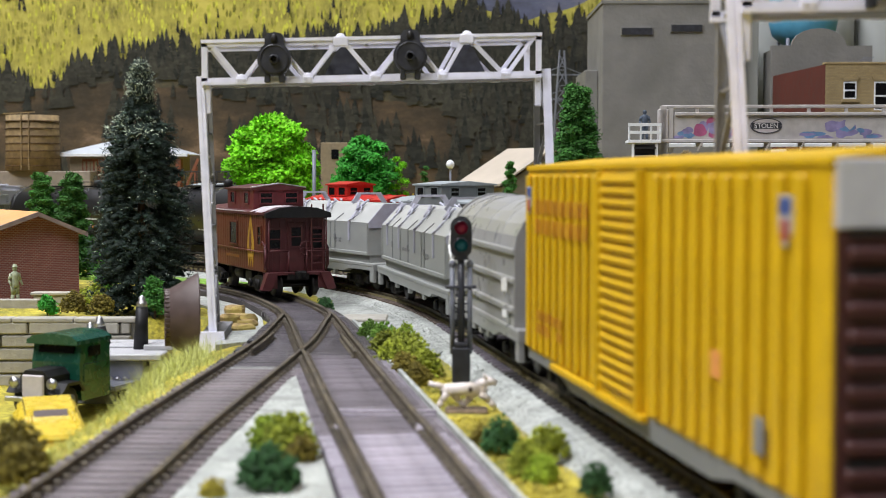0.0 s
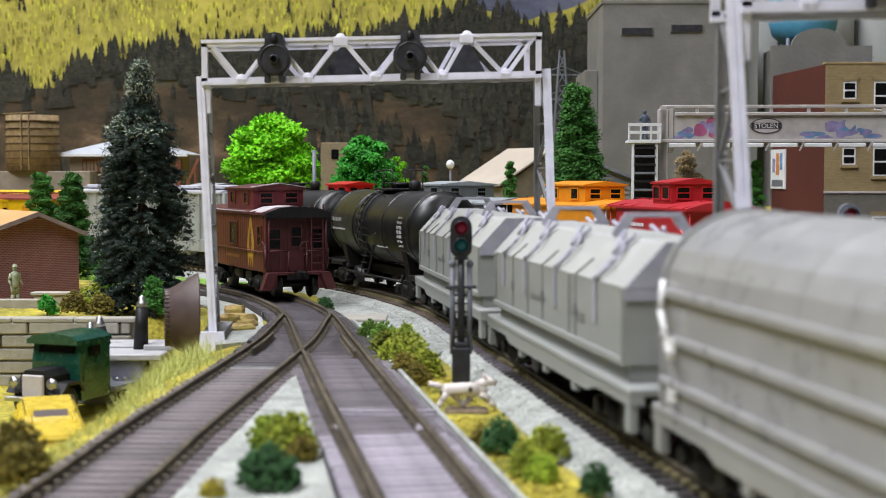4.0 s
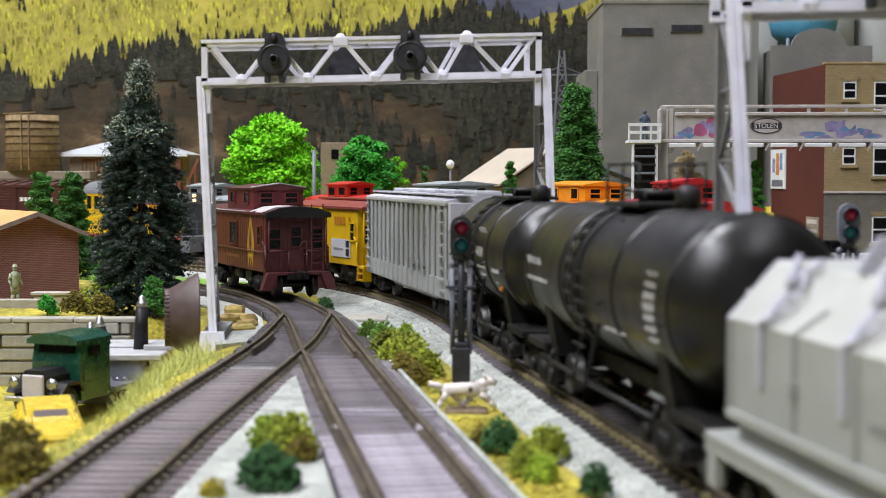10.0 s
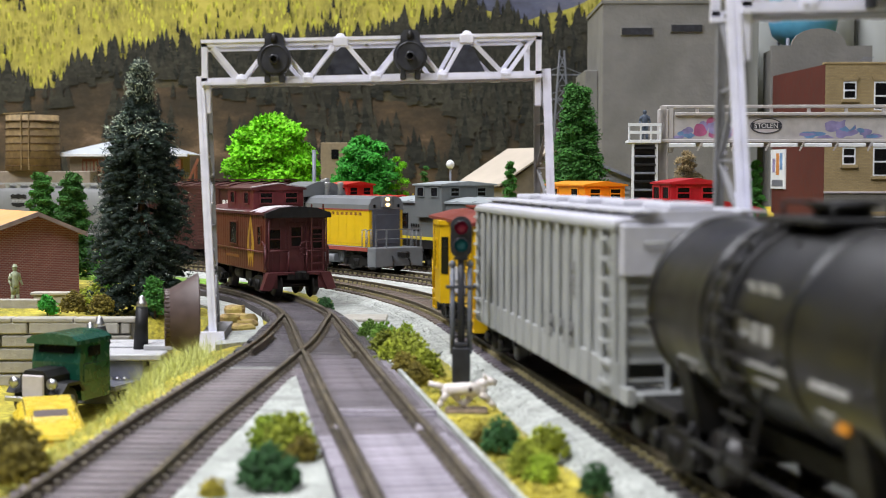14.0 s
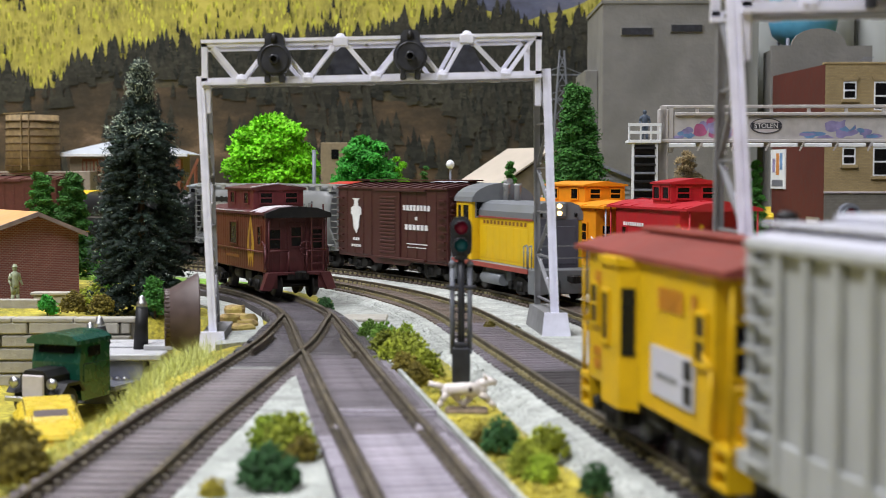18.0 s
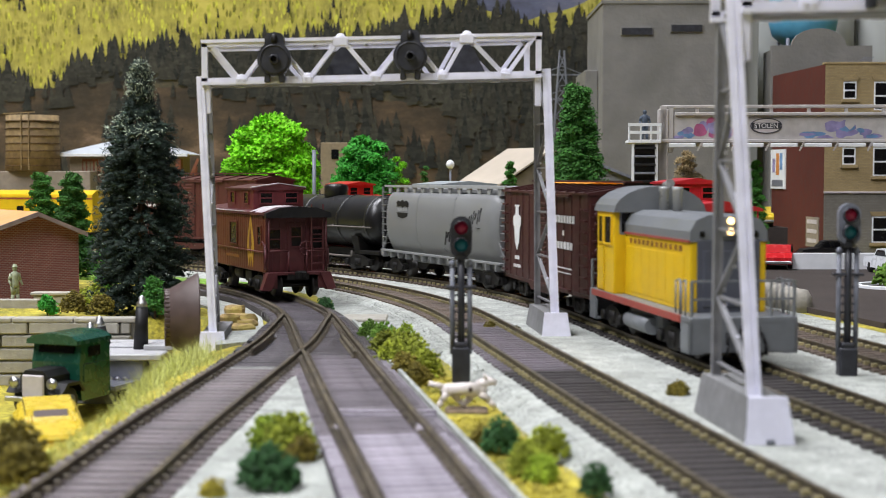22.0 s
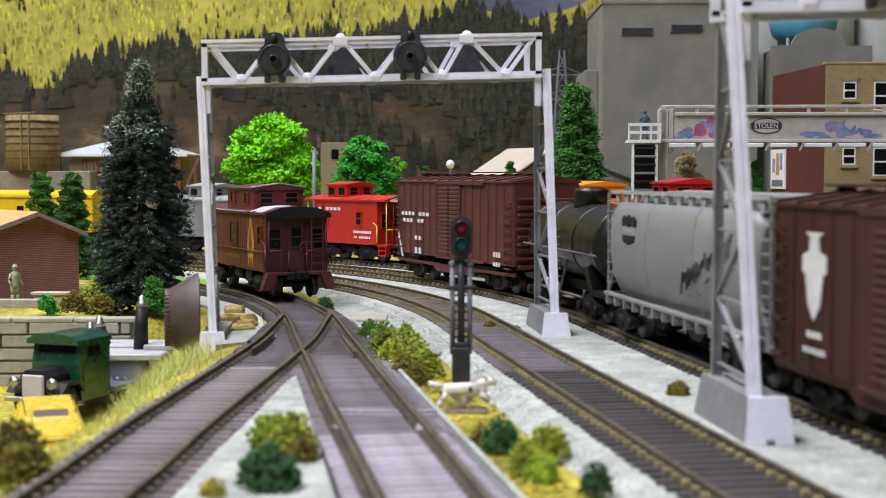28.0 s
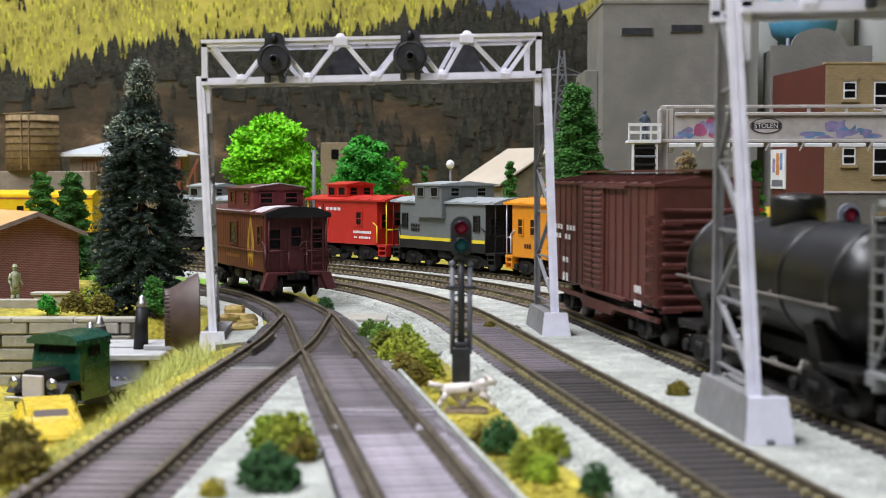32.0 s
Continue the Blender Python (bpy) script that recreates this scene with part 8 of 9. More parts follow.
def pylon():
    t = thing("lattice_pylon", "grey lattice power pylon", "pylon", mm(108, 1290, -6))
    m = Mesh()
    for sx in (-1, 1):
        for sy in (-1, 1):
            m.bar((sx * 14, sy * 14, 0), (sx * 2, sy * 2, 172), 1.0, 1.0)
    part("leg", m, M_SIGGREY, t)
    for i in range(12):
        z0, z1 = i * 14, i * 14 + 14
        w0, w1 = 14 - 12 * z0 / 172, 14 - 12 * z1 / 172
        part("brace", Mesh().bar((-w0, -w0, z0), (w1, -w1, z1), 0.7, 0.7).bar((w0, -w0, z0), (-w1, -w1, z1), 0.7, 0.7).bar((-w0, -w0, z0), (w0, -w0, z0), 0.7, 0.7), M_SIGGREY, t)
    for z, w in ((150, 20), (128, 24)):
        part("arm", Mesh().bar((-w, 0, z), (w, 0, z), 1.0, 1.2).bar((-w, 0, z), (0, 0, z + 8), 0.7, 0.7).bar((w, 0, z), (0, 0, z + 8), 0.7, 0.7), M_SIGGREY, t)


pylon()


def elevator():
    e = thing("grain_elevator", "tall plain grey concrete grain elevator with slot vents", "building", mm(0, 0, 0))
    Y = 1150
    part("tower", Mesh().box(129, 243, Y, Y + 120, -6, 193, 0.6), M_ELEV, e)
    part("annex", Mesh().box(118, 128.8, Y + 30, Y + 110, -6, 140, 0.5), M_ELEV, e)
    part("parapet", Mesh().box(128, 244, Y - 1, Y + 121, 191, 194, 0.3), M_ELEV, e)
    for x0, x1, z in ((144.5, 169, 166), (184.5, 209.5, 168.5)):
        v = part("vent", Mesh().box(x0 - 0.8, x1 + 0.8, Y - 1.2, Y, z - 0.6, z + 6.2, 0.2), M_ELEV, e)
        part("slot", Mesh().box(x0, x1, Y - 1.6, Y - 1.1, z, z + 5.6), M_SIGBLACK, v, "black slot")
    part("corner_pilaster", Mesh().box(243, 258, Y + 12, Y + 100, -6, 196, 0.5), M_ELEV2, e)
    s = thing("grain_silos", "row of pale round concrete silos", "silo", mm(0, 0, 0))
    for i in range(5):
        part("silo", Mesh().lathe([(24, -6), (24, 205), (20, 212), (0.5, 214)], 32, (296 + i * 52, 1290, 0)), M_ELEV2, s)
    t = thing("blue_water_tower", "light blue round-bottomed water tower", "water tower", mm(307.6, 1215, 0))
    part("tank", Mesh().lathe([(1, 162), (18, 165), (26, 172), (28.7, 182), (28.7, 215), (20, 224), (0.5, 228)], 36), M_BLUE, t)
    for i in range(4):
        a = math.pi / 4 + i * math.pi / 2
        part("leg", Mesh().tube((26 * math.cos(a), 26 * math.sin(a), 0), (24 * math.cos(a), 24 * math.sin(a), 168), 1.6, 8), M_SIGGREY, t)


elevator()


def parapet_store():
    s = thing("parapet_store", "grey rendered store with a rounded parapet", "building", mm(0, 0, 0))
    Y = 1145
    out = [(264.7, -6), (346, -6), (346, 157), (325, 157)]
    for i in range(11):
        a = math.pi * i / 10
        out.append((303 + 22 * math.cos(a), 157 + 14 * math.sin(a)))
    out += [(264.7, 157)]
    part("front", Mesh().prism(out, Y, Y + 5, "y"), M_ELEV, s)
    part("body", Mesh().box(266, 345, Y + 5, Y + 34, -6, 154), M_ELEV, s)


parapet_store()


def brick_block():
    b = thing("brick_block", "tan brick corner building with a dark red side wall", "building", mm(274, 1018, 0, -2))
    H = 132
    part("side_wall", Mesh().add([(0, 0, -6), (-14, 118, -6), (-14, 118, H), (0, 0, H), (6, 0, -6), (-8, 118, -6), (-8, 118, H), (6, 0, H)], [(0, 1, 2, 3), (4, 7, 6, 5), (3, 2, 6, 7), (0, 4, 5, 1), (1, 5, 6, 2), (0, 3, 7, 4)]), M_REDBRICK, b, "dark red painted side wall")
    up = part("upper_wall", Mesh().box(0.2, 130, -0.6, 6, 40.5, H), M_TANBRICK, b, "tan brick upper storeys")
    part("lower_wall", Mesh().box(0.2, 130, -0.2, 6, -6, 40), M_GREYBRICK, b, "grey brick ground storey")
    part("string_course", Mesh().box(0, 130, -1.4, 0, 39.6, 41, 0.2), M_TRIM, b)
    part("parapet_cap", Mesh().box(-0.6, 130, -1.2, 7, H, H + 1.6, 0.3), M_TANBRICK, b)
    part("roof", Mesh().box(0, 130, 6, 100, H - 8, H - 6), M_TAUPE, b)
    for x, w in ((17.5, 3.8), (40.5, 5), (64, 5), (88, 5)):
        for z0, z1 in ((108, 118.5), (61, 71.5), (5, 22)):
            if z0 == 5 and x < 20:
                continue
            if w == 5 and z0 != 5:
                z0 -= 8
            win = part("window", Mesh().box(x - w - 0.8, x + w + 0.8, -1.4, 0.2, z1, z1 + 1).box(x - w - 0.8, x - w, -1.4, 0, z0, z1).box(x + w, x + w + 0.8, -1.4, 0, z0, z1).box(x - w, x + w, -1.5, 0, (z0 + z1) / 2 - 0.5, (z0 + z1) / 2 + 0.6).box(x - w - 0.8, x + w + 0.8, -1.4, 0, z0 - 0.8, z0), M_WHITE, b, "white sash frame")
            part("pane", Mesh().box(x - w, x + w, -1.0, -0.7, z0, z1), M_DARKGLASS, win)
            part("sill", Mesh().box(x - w - 2.4, x + w + 2.4, -2.6, 0, z0 - 3.4, z0 - 1, 0.3), M_TANBRICK, win)
            part("lintel", Mesh().prism([(x - w - 2.6, z1 + 4.6), (x - w - 1.2, z1 + 1.4), (x + w + 1.2, z1 + 1.4), (x + w + 2.6, z1 + 4.6)], -1.8, 0, "y"), M_TANBRICK, win)
    for x in (26, 28, 30, 32):
        part("roof_rod", Mesh().bar((x - 3, 10, H), (x + 5, 10, H + 6), 0.6, 0.6), M_SIGGREY, b)
    def plate(u0, u1, z0, z1, d):
        """A board hung on the side wall, u from the corner backwards."""
        a, c = (-14 / 118) * u0, (-14 / 118) * u1
        return Mesh().add([(a - d, u0, z0), (c - d, u1, z0), (c - d, u1, z1), (a - d, u0, z1), (a + 0.2, u0, z0), (c + 0.2, u1, z0), (c + 0.2, u1, z1), (a + 0.2, u0, z1)], [(3, 2, 1, 0), (4, 5, 6, 7), (0, 1, 5, 4), (1, 2, 6, 5), (2, 3, 7, 6), (3, 0, 4, 7)])
    s = part("wall_sign", plate(83, 118, 42, 73, 1.0), M_WHITE, b, "pale painted wall sign")
    part("sign_figure", plate(97, 104, 53, 70, 1.25), M_YFADE, s)
    part("sign_figure", plate(89, 95, 57, 70, 1.2), M_BLUESPRAY, s)
    part("sign_figure", plate(107, 113, 55, 66, 1.2), M_PURPLE, s)
    part("sign_bar", plate(88, 114, 44, 49, 1.25), M_SIGGREY, s)
    s2 = part("wall_sign", plate(8, 34, 0, 22, 0.8), M_TAUPE, b, "faded brown wall poster")
    for k in range(3):
        part("sign_bar", plate(11, 31, 3 + k * 7, 6 + k * 7, 1.0), M_TRIM, s2)


brick_block()


def footbridge():
    f = thing("footbridge", "white steel girder footbridge with spray-painted panels", "bridge", mm(131, 850, 0, -3))
    L = 190
    part("girder", Mesh().box(0, L, -1, 1, 74, 90), M_GIRDER, f)
    part("bottom_flange", Mesh().box(-1, L, -4, 4, 72, 74, 0.3), M_GIRDER, f)
    part("top_flange", Mesh().box(8, L, -3, 3, 88, 90, 0.3), M_GIRDER, f)
    part("back_girder", Mesh().box(0, L, 24, 26, 71, 90), M_GIRDER, f)
    part("deck", Mesh().box(0, L, 1, 24, 70, 72), M_GIRDER, f)
    part("handrail", Mesh().box(0, L, -2, -0.4, 92.4, 94.4, 0.3).box(-1, 3, -3, 1, 40, 94, 0.3).box(4, 7, -2, 1, 66, 94, 0.2), M_GIRDER, f)
    for i in range(8):
        part("rail_post", Mesh().box(20 + i * 22, 22 + i * 22, -1.6, 0, 89, 93, 0.2), M_GIRDER, f)
    for i in range(8):
        x = 12 + i * 20
        part("floor_light", Mesh().box(x - 8, x + 8, -5.4, -4, 69.2, 71.6, 0.3), M_WHITE, f)
        part("bracket", Mesh().bar((x + 9, -4.6, 67), (x + 12, -4.6, 72.4), 0.9, 1.2, (0, 1, 0)), M_GIRDER, f)
    part("pier", Mesh().box(-2, 4, -3, 6, -6, 92, 0.5), M_GIRDER, f)
    rng = random.Random(77)
    for cx, cz, w, h, n, paints in ((14, 77, 6, 4, 6, (M_BLUESPRAY, M_PURPLE)), (27, 80, 8, 7, 9, (M_PINK, M_PINK, M_PURPLE)), (43, 79, 7, 6, 7, (M_PINK, M_PURPLE)), (92, 76.5, 9, 3, 7, (M_PURPLE, M_BLUESPRAY)), (106, 80, 10, 6.5, 14, (M_PURPLE, M_PURPLE, M_BLUESPRAY, M_GIRDER)), (120, 77, 9, 3.4, 8, (M_PURPLE, M_BLUESPRAY, M_GIRDER))):
        for k in range(n):
            px, pz = cx + rng.uniform(-0.7, 0.7) * w, cz + rng.uniform(-0.6, 0.6) * h
            rx, rz = w * rng.uniform(0.3, 0.62), h * rng.uniform(0.3, 0.62)
            out = [(px + rx * rng.uniform(0.8, 1.15) * math.cos(math.pi * j / 6), min(87, max(74.6, pz + rz * rng.uniform(0.8, 1.15) * math.sin(math.pi * j / 6)))) for j in range(12)]
            part("spray_patch", Mesh().prism(out, -1.1 - 0.012 * k, -0.95, "y"), paints[k % len(paints)], f)
    for i in range(4):
        x = 138 + i * 8
        ring = [(x + 3.4 * math.cos(k * math.pi / 6), -1.2, 80.5 + 5.2 * math.sin(k * math.pi / 6)) for k in range(13)]
        part("spray_letter", Mesh().wire(ring, 0.5).wire([(x - 1, -1.2, 76), (x + 1, -1.2, 82)], 0.5), M_PURPLE, f)
    oval = [(62 + 9.5 * math.cos(k * math.pi / 14), 82 + 4.7 * math.sin(k * math.pi / 14)) for k in range(28)]
    o = part("sign_oval", Mesh().prism(oval, -1.25, -0.9, "y"), M_TRIM, f, "oval painted sign")
    ring = [(62 + 9.2 * math.cos(k * math.pi / 14), -1.35, 82 + 4.4 * math.sin(k * math.pi / 14)) for k in range(29)]
    part("sign_ring", Mesh().wire(ring, 0.28), M_SIGBLACK, o)
    part("sign_band", Mesh().box(53.4, 70.6, -1.5, -1.2, 80.2, 83.8), M_SIGBLACK, o)
    cu = bpy.data.curves.new("word", "FONT")
    cu.body, cu.size, cu.align_x, cu.extrude = "STOLEN", 0.0039, "CENTER", 0.00005
    w = new("word", cu)
    w.parent = o
    w.matrix_local = pose(0.062, -0.0016, 0.0807, 90, 0, 0)
    cu.materials.append(M_WHITEMARK)
    st = thing("platform_stairs", "white railed platform with black open stairs", "stairs", mm(120, 848, 0, -3))
    part("platform", Mesh().box(-9.5, 10, -6, 18, 71.5, 73.6, 0.3), M_WHITE, st)
    for x in (-9, -2, 4, 9.5):
        part("rail_post", Mesh().bar((x, -5.6, 73), (x, -5.6, 83), 0.9, 0.9), M_WHITE, st)
    for z in (78, 82.6):
        part("railing", Mesh().bar((-9.5, -5.6, z), (10, -5.6, z), 1.4, 1.8), M_WHITE, st)
    for x in (-6.5, 7.5):
        part("stringer", Mesh().box(x - 0.8, x + 0.8, -5, -3, -6, 72, 0.2), M_WHITE, st)
    part("backing", Mesh().box(-6, 7, 2, 4, 0, 71), M_SIGBLACK, st)
    for i in range(14):
        part("tread", Mesh().box(-6, 7, -6, 2, 68 - i * 5, 69.4 - i * 5, 0.2), M_SIGGREY if i % 2 else M_BLACK, st)


footbridge()


def street_corner():
    patch("road", "worn brown asphalt road curving behind the storage track", [(150, 640), (152, 600), (158, 570), (166, 530), (240, 520), (520, 600), (520, 1000), (150, 1000), (146, 800)], -3.2, M_ROAD, "road")
    tagged(part("guard_wall", Mesh().box(204.6, 330, 836, 840, -4, 6.4, 0.3), M_WHITE), "low white guard wall along the road", "wall", kind="structure")
    c = thing("culvert_wing", "pale ribbed concrete wing wall beside the storage track", "wall")
    for i in range(9):
        q = i / 8
        x, y, h = 139 + 12.5 * q ** 1.6, 655 - 56 * q, 7.5 - 3.5 * q
        part("rib", Mesh().lathe([(0.2, -6), (6.4, -6), (5.2, h - 3), (3.8, h - 0.6), (2.2, h), (0.2, h + 0.2)], 14, (x, y, 0)), M_STONE, c)
    k = thing("kerb", "pale curved kerb stones at the verge", "kerb", kind="structure")
    for i in range(9):
        a = i / 8
        part("kerb_stone", Mesh().box(-4, 4, -1.2, 1.2, -6, -1.6, 0.3), M_WHITE, k, at=mm(226 - 19 * math.sin(a * 2.6), 700 + 19 * math.cos(a * 2.6), 0, 180 + math.degrees(a * 2.6)))


street_corner()
for i, (x, y, r) in enumerate(((226, 700, 12), (238, 690, 11), (236, 714, 12))):
    bush("dense green bush inside the curved kerb", x, y, r, M_BUSHMID, 90 + i, 0.9, 900, -5)
patch("embankment", "raised dark asphalt bank behind the road", [(196, 975), (238, 975), (238, 1012), (196, 1012)], 16.5, M_ROAD, "bank")


def road_car(label, x, y, rz, paint, L=26.0, name="sedan", z=-3.1):
    c = thing(name, label, "car", mm(x, y, z, rz), group="model road cars")
    b = part("body", Mesh().prism([(-L, 3), (L, 3), (L + 1, 6), (L - 1, 8.6), (L * 0.45, 9.6), (-L + 4, 9.8), (-L - 1, 7)], -9, 9, "y"), paint, c)
    part("cabin", Mesh().prism([(-L * 0.55, 9.6), (L * 0.42, 9.4), (L * 0.2, 14), (-L * 0.38, 14.2)], -7.6, 7.6, "y"), paint, b)
    for s in (-1, 1):
        part("side_window", Mesh().prism([(-L * 0.46, 10), (L * 0.34, 10), (L * 0.16, 13.2), (-L * 0.34, 13.4)], *sorted((s * 7.5, s * 7.8)), "y"), M_DARKGLASS, b)
        for q in (-L * 0.6, L * 0.6):
            part("wheel", Mesh().lathe([(0.3, s * 6.4), (3.4, s * 6.4), (3.8, s * 7), (3.8, s * 8.8), (0.3, s * 9.2)], 16, (q, 0, 3.8), "y"), M_TYRE, c)
    for e in (-1, 1):
        part("bumper", Mesh().box(*sorted((e * L, e * (L + 1.8))), -9, 9, 3.4, 5.2, 0.4), M_CHROME, c)
    part("windscreen", Mesh().prism([(L * 0.42, 9.9), (L * 0.45, 9.9), (L * 0.24, 13.6), (L * 0.2, 13.6)], -6.6, 6.6, "y"), M_DARKGLASS, b)
    return c


road_car("red model sedan parked by the brick building", 203, 852, 72, M_CARRED, 22)
road_car("dark model sedan parked by the brick building", 246, 900, 175, M_BLACK, 18)
road_car("white model sedan parked by the verge", 255, 800, 95, M_CARWHITE, 20)
road_car("yellow model truck by the red wall", 222, 992, 82, M_CARYEL, 13, "pickup_truck", 16.6)


# ---- photographic backdrop: painted hills ----
def hill_mat(name, stops, size):
    """Printed hillside: cloudy patches, stretched sideways, between a few colours."""
    m = mat(name, stops[0][1], 0.9)
    nt = m.node_tree
    bs = nt.nodes["Principled BSDF"]
    tc = nt.nodes.new("ShaderNodeTexCoord")
    mp = nt.nodes.new("ShaderNodeMapping")
    mp.inputs["Scale"].default_value = (1, 1, 2.1)
    nz = nt.nodes.new("ShaderNodeTexNoise")
    nz.inputs["Scale"].default_value = 1000.0 / size
    nz.inputs["Detail"].default_value = 9
    nz.inputs["Roughness"].default_value = 0.68
    rp = nt.nodes.new("ShaderNodeValToRGB")
    e = rp.color_ramp.elements
    while len(e) < len(stops):
        e.new(0.5)
    for k, (p, c) in enumerate(stops):
        e[k].position, e[k].color = p, (*c, 1)
    nt.links.new(tc.outputs["Object"], mp.inputs["Vector"])
    nt.links.new(mp.outputs["Vector"], nz.inputs["Vector"])
    nt.links.new(nz.outputs["Fac"], rp.inputs["Fac"])
    nt.links.new(rp.outputs["Color"], bs.inputs["Base Color"])
    return m


def aspen_mat(name):
    """Printed aspen slope: upright streaks of crowns, dense in some patches and smooth in others."""
    m = bpy.data.materials.new(name)
    m.use_nodes = True
    nt = m.node_tree
    L = nt.links.new
    bs = nt.nodes["Principled BSDF"]
    bs.inputs["Roughness"].default_value = 0.9
    tc = nt.nodes.new("ShaderNodeTexCoord")

    def cloud(sx, sz, detail, rough=0.6):
        mp = nt.nodes.new("ShaderNodeMapping")
        mp.inputs["Scale"].default_value = (1000 / sx, 1000 / sx, 1000 / sz)
        nz = nt.nodes.new("ShaderNodeTexNoise")
        nz.inputs["Scale"].default_value = 1.0
        nz.inputs["Detail"].default_value = detail
        nz.inputs["Roughness"].default_value = rough
        L(tc.outputs["Object"], mp.inputs["Vector"])
        L(mp.outputs["Vector"], nz.inputs["Vector"])
        return nz.outputs["Fac"]

    def ramp(fac, stops):
        rp = nt.nodes.new("ShaderNodeValToRGB")
        e = rp.color_ramp.elements
        while len(e) < len(stops):
            e.new(0.5)
        for k, (p, c) in enumerate(stops):
            e[k].position, e[k].color = p, (*c, 1)
        L(fac, rp.inputs["Fac"])
        return rp.outputs["Color"]

    streak = ramp(cloud(5.5, 16, 4, 0.7), ((0.32, (0.15, 0.135, 0.035)), (0.46, (0.29, 0.262, 0.05)), (0.62, (0.45, 0.4, 0.085))))
    calm = ramp(cloud(26, 16, 8, 0.7), ((0.34, (0.26, 0.245, 0.045)), (0.48, (0.4, 0.365, 0.06)), (0.62, (0.52, 0.45, 0.09))))
    mask = nt.nodes.new("ShaderNodeMapRange")
    mask.inputs["From Min"].default_value, mask.inputs["From Max"].default_value = 0.45, 0.6
    L(cloud(150, 46, 4), mask.inputs["Value"])
    mix = nt.nodes.new("ShaderNodeMix")
    mix.data_type = "RGBA"
    L(mask.outputs["Result"], mix.inputs["Factor"])
    L(streak, mix.inputs["A"])
    L(calm, mix.inputs["B"])
    L(mix.outputs["Result"], bs.inputs["Base Color"])
    return m


M_SKY = hill_mat("hazy_blue_mountain_print", ((0.35, (0.07, 0.072, 0.1)), (0.5, (0.1, 0.11, 0.17)), (0.65, (0.17, 0.17, 0.22))), 70)
M_FARDARK = hill_mat("dark_forest_print", ((0.34, (0.024, 0.024, 0.018)), (0.48, (0.046, 0.043, 0.03)), (0.64, (0.1, 0.084, 0.046))), 36)
M_ASPEN = aspen_mat("yellow_green_aspen_print")
M_BROWNHILL = hill_mat("brown_meadow_print", ((0.34, (0.03, 0.026, 0.018)), (0.45, (0.046, 0.035, 0.022)), (0.57, (0.085, 0.058, 0.034)), (0.69, (0.25, 0.17, 0.11))), 90)
M_PRINTTREE = mat("dark_conifer_print", (0.015, 0.016, 0.013), 0.95, vary=0.3, size=4, per_object=0.5)
M_PRINTHAZE = mat("hazy_conifer_print", (0.032, 0.031, 0.023), 0.95, vary=0.3, size=4, per_object=0.35)
M_PRINTGOLD = mat("bright_aspen_tree_print", (0.44, 0.43, 0.055), 0.9, vary=0.3, size=5)
M_PRINTSHADE = mat("shaded_aspen_tree_print", (0.2, 0.19, 0.03), 0.9, vary=0.35, size=5)
M_PRINTASPEN = mat("olive_aspen_tree_print", (0.37, 0.35, 0.042), 0.9, vary=0.35, size=5, per_object=0.45)


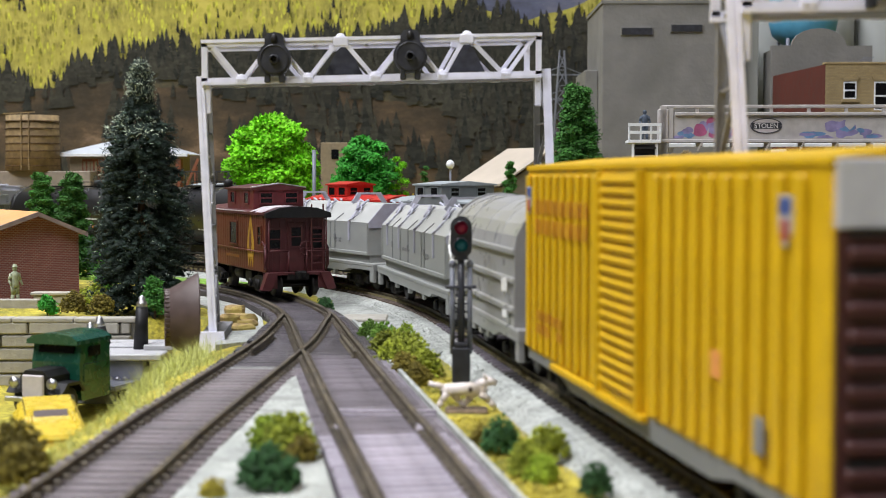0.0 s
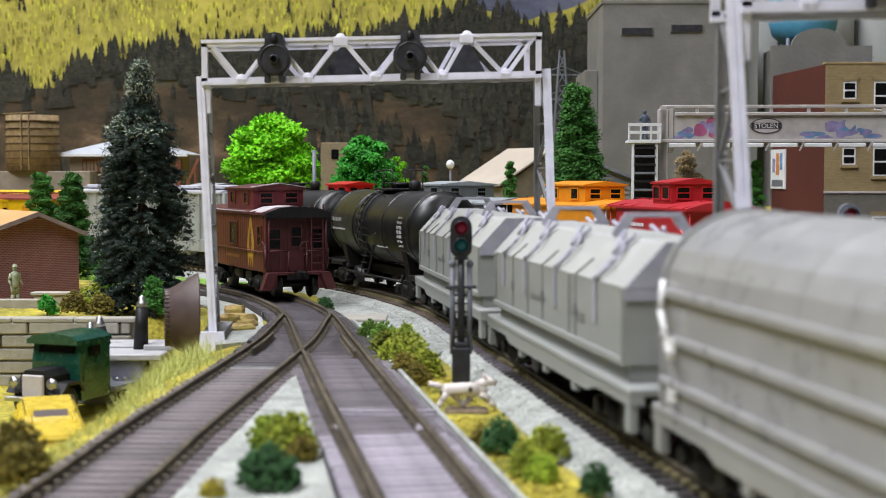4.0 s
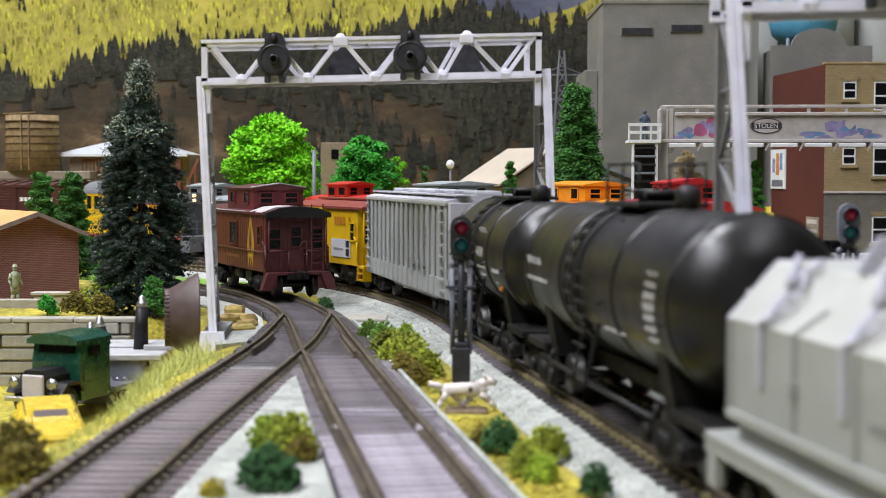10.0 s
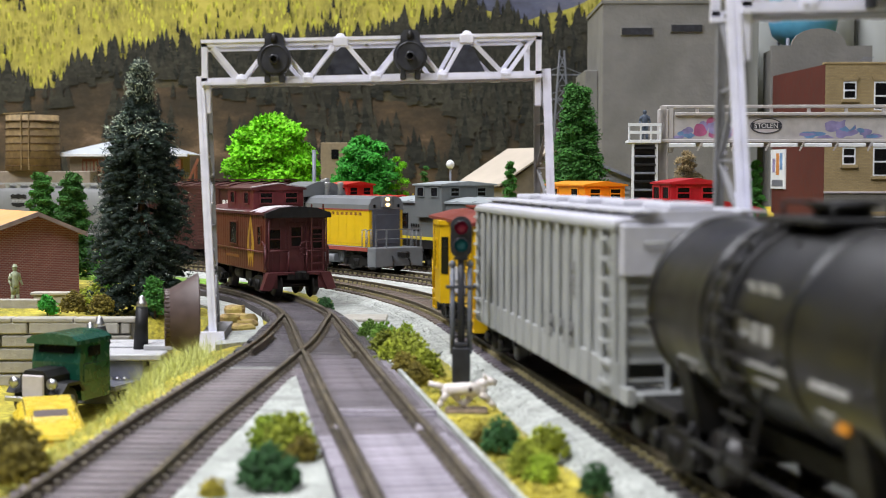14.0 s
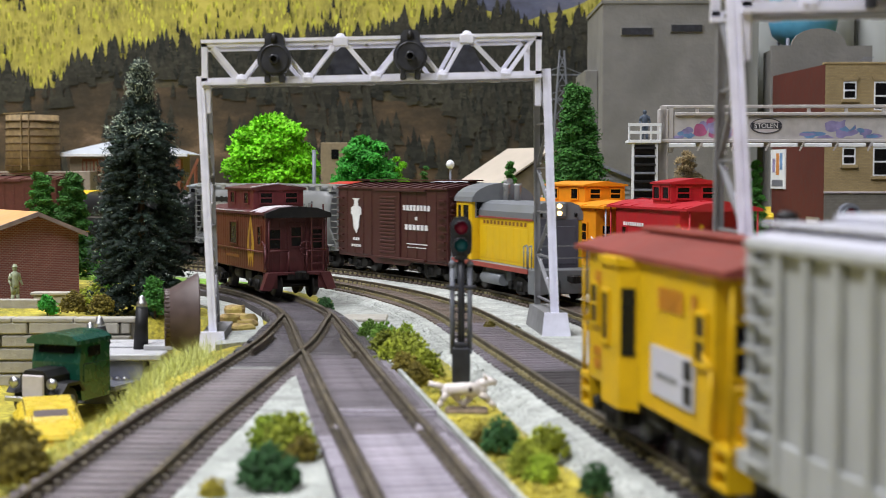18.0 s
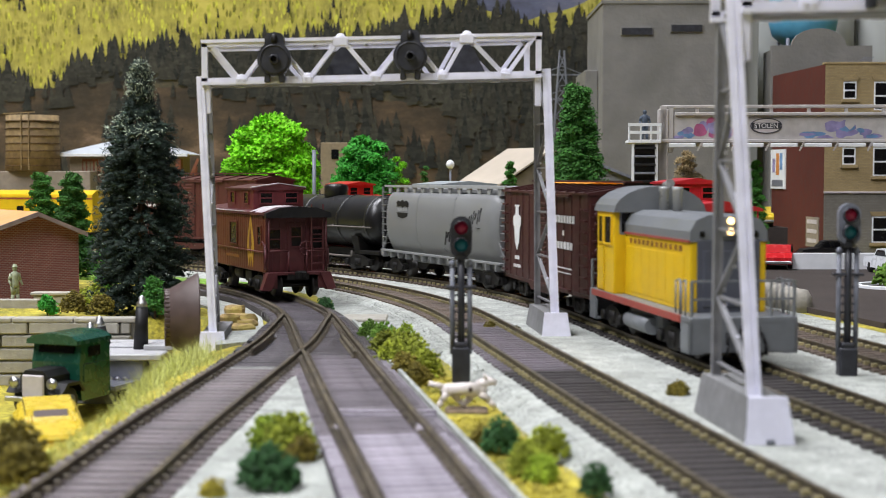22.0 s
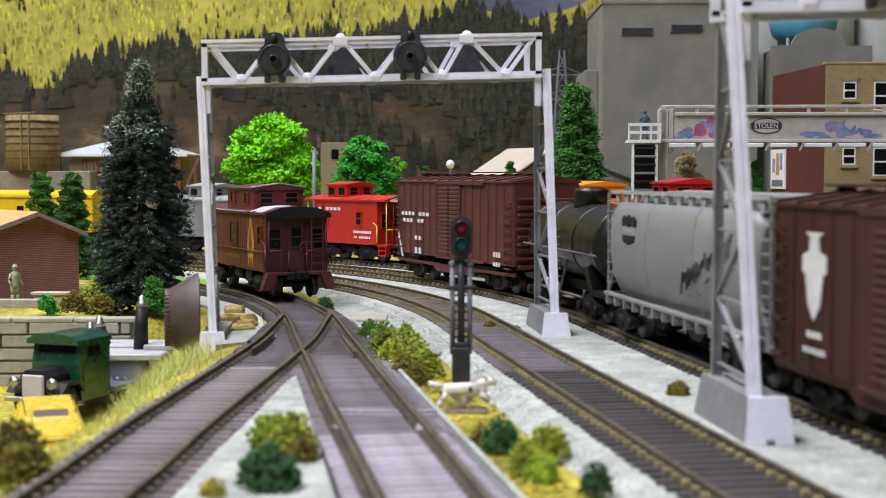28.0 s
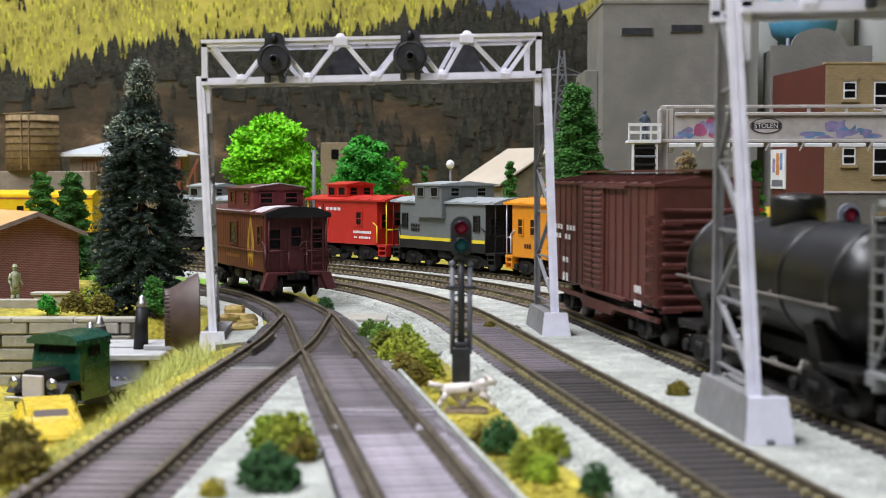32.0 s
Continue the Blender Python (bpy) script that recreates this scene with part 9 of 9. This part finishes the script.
def backdrop():
    b = thing("backdrop", "printed mountain backdrop with yellow aspens and dark conifers", "backdrop", kind="backdrop")
    b["kind"] = "structure"
    Y = 1500.0
    part("board", Mesh().box(-1300, 1300, Y, Y + 4, -6, 700), M_SKY, b, "hazy blue mountains")

    def ridge(fn, d, m, lab):
        xs = [-1300 + i * 5 for i in range(521)]
        k = Mesh()
        k.v = [(x, Y - d, -6) for x in xs] + [(x, Y - d, fn(x)) for x in xs]
        n = len(xs)
        k.f = [(i, i + 1, n + i + 1, n + i) for i in range(n - 1)]
        k.s = [False] * (n - 1)
        part("printed_hill", k, m, b, lab)

    def wob(x, f, a, s):
        return a * noise.noise((x * f, s, 0.3)) + a * 0.4 * noise.noise((x * f * 4, s, 1.7))

    def height(y):
        return 52 + (312 - y) * 0.6

    def across(x):
        return (x - 784) * 0.6

    def tops(pts, x):
        for (xa, za), (xb, zb) in zip(pts[:-1], pts[1:]):
            if xa <= x <= xb:
                return za + (zb - za) * (x - xa) / (xb - xa)
        return pts[0][1] if x < pts[0][0] else pts[-1][1]

    def line(*pts):
        return [(across(x), height(y)) for x, y in pts]

    crest = line((-500, -300), (700, -160), (790, -20), (850, 20), (930, 42), (1000, 22), (1060, -8), (1300, -100), (3000, -300))
    mid = line((-600, 60), (0, 150), (90, 160), (140, 118), (250, 110), (330, 96), (480, 90), (640, 74), (740, 58), (830, 30), (900, 42), (960, 60), (1100, 40), (3000, 0))
    low = line((-600, 100), (0, 180), (90, 158), (160, 142), (260, 150), (420, 172), (620, 168), (800, 195), (940, 215), (1040, 240), (3000, 230))
    ridge(lambda x: tops(crest, x) + wob(x, 0.02, 4, 1), 1.0, M_ASPEN, "yellow-green aspen hillside")
    ridge(lambda x: tops(mid, x) + wob(x, 0.05, 7, 5), 1.4, M_FARDARK, "dark forest belt")
    ridge(lambda x: tops(low, x) + wob(x, 0.03, 6, 9), 1.8, M_BROWNHILL, "brown meadow slopes")
    rng = random.Random(21)
    dark, haze, asp, gold, shade = Mesh(), Mesh(), Mesh(), Mesh(), Mesh()

    def fir(m, x, z, h, w):
        y = Y - 2.0 - (300 - z) * 0.006 - rng.uniform(0, 0.3)
        lean = rng.uniform(-0.06, 0.06) * h
        for j in range(7):
            q = j / 7
            zb, zt = z + h * q * 0.85, z + h * (0.34 + q * 0.8)
            a, c = h * w * (1 - q * 0.8) * rng.uniform(0.7, 1.25), h * w * (1 - q * 0.8) * rng.uniform(0.7, 1.25)
            m.add([(x - a + lean * q, y - j * 0.05, zb + rng.uniform(-0.8, 0.8)), (x + c + lean * q, y - j * 0.05, zb + rng.uniform(-0.8, 0.8)), (x + lean * q + rng.uniform(-0.6, 0.6), y - j * 0.05, min(z + h, zt))], [(0, 1, 2)])

    def crown(m, x, z, h, w):
        y = Y - 1.2 - rng.uniform(0, 0.15)
        m.add([(x + h * w * math.cos(k * math.pi / 4) * rng.uniform(0.7, 1.2), y, z + h * 0.5 + h * 0.5 * math.sin(k * math.pi / 4) * rng.uniform(0.75, 1.2)) for k in range(8)], [tuple(range(8))])

    for _ in range(12000):
        x, z = rng.uniform(-520, 520), rng.uniform(40, 270)
        md, lw = tops(mid, x), tops(low, x)
        if z > tops(crest, x) - 5:
            continue
        md += 12 * noise.noise((x * 0.03, z * 0.03, 7)) + rng.gauss(0, 4)
        lw += rng.gauss(0, 7)
        patchy = noise.noise((x * 0.011, z * 0.028, 9))
        if z > md:
            thick = noise.noise((x * 0.012, z * 0.03, 4))
            if rng.random() < 0.006 + 0.3 * max(0, thick - 0.33) + (0.12 if z < md + 6 else 0):
                fir(dark if rng.random() < 0.5 else haze, x, z, rng.uniform(8, 17), 0.15)
            elif rng.random() < 0.5:
                crown(rng.choice((asp, gold, gold, shade)), x, z, rng.uniform(4, 10), rng.uniform(0.13, 0.22))
        elif z > lw:
            rng.random() < 0.5 and fir(dark if rng.random() < 0.3 else haze, x, z, rng.uniform(16, 32), rng.uniform(0.19, 0.26))
        elif patchy > (0.2 if x < -230 else -0.12 if z < 120 else -0.04) and rng.random() < 0.15:
            fir(dark if rng.random() < 0.3 else haze, x, z, rng.uniform(18, 38), rng.uniform(0.19, 0.26))
    for name, m, paint in (("printed_conifers", dark, M_PRINTTREE), ("printed_hazy_conifers", haze, M_PRINTHAZE), ("printed_aspens", asp, M_PRINTASPEN), ("printed_bright_aspens", gold, M_PRINTGOLD), ("printed_shaded_aspens", shade, M_PRINTSHADE)):
        tagged(part(name, m, paint, b, normals=False), kind="stuff")


backdrop()


# ---- movement of the two trains ----
def travelled_b(t):
    keys = ((0, 0), (11, 624), (17.5, 982), (20, 1126), (32, 1810))
    for (ta, a), (tb, b) in zip(keys[:-1], keys[1:]):
        if t <= tb:
            return a + (b - a) * (t - ta) / (tb - ta)
    return keys[-1][1]


def travelled_c(t):
    keys = ((0, -1035.3), (32, 542.3))
    for (ta, a), (tb, b) in zip(keys[:-1], keys[1:]):
        if t <= tb:
            return a + (b - a) * (t - ta) / (tb - ta)
    return keys[-1][1]


def car_pose(s, off, half):
    """A car stands on its track with its two trucks, half apart from its middle."""
    a, b = main_line(s - half, off)[0], main_line(s + half, off)[0]
    p, f = (a + b) / 2, (a - b).normalized()
    return mm(p.x, p.y, 0, math.degrees(math.atan2(f.y, f.x)))


def motions():
    times = [i * 0.8 for i in range(41)]
    for car, s0, half in TRAIN_B:
        walk(car, [(t, car_pose(s0 - travelled_b(t), TRACK_B, half)) for t in times])
    for car, s0, half in TRAIN_C:
        walk(car, [(t, car_pose(s0 - travelled_c(t), TRACK_C, half)) for t in times])


motions()
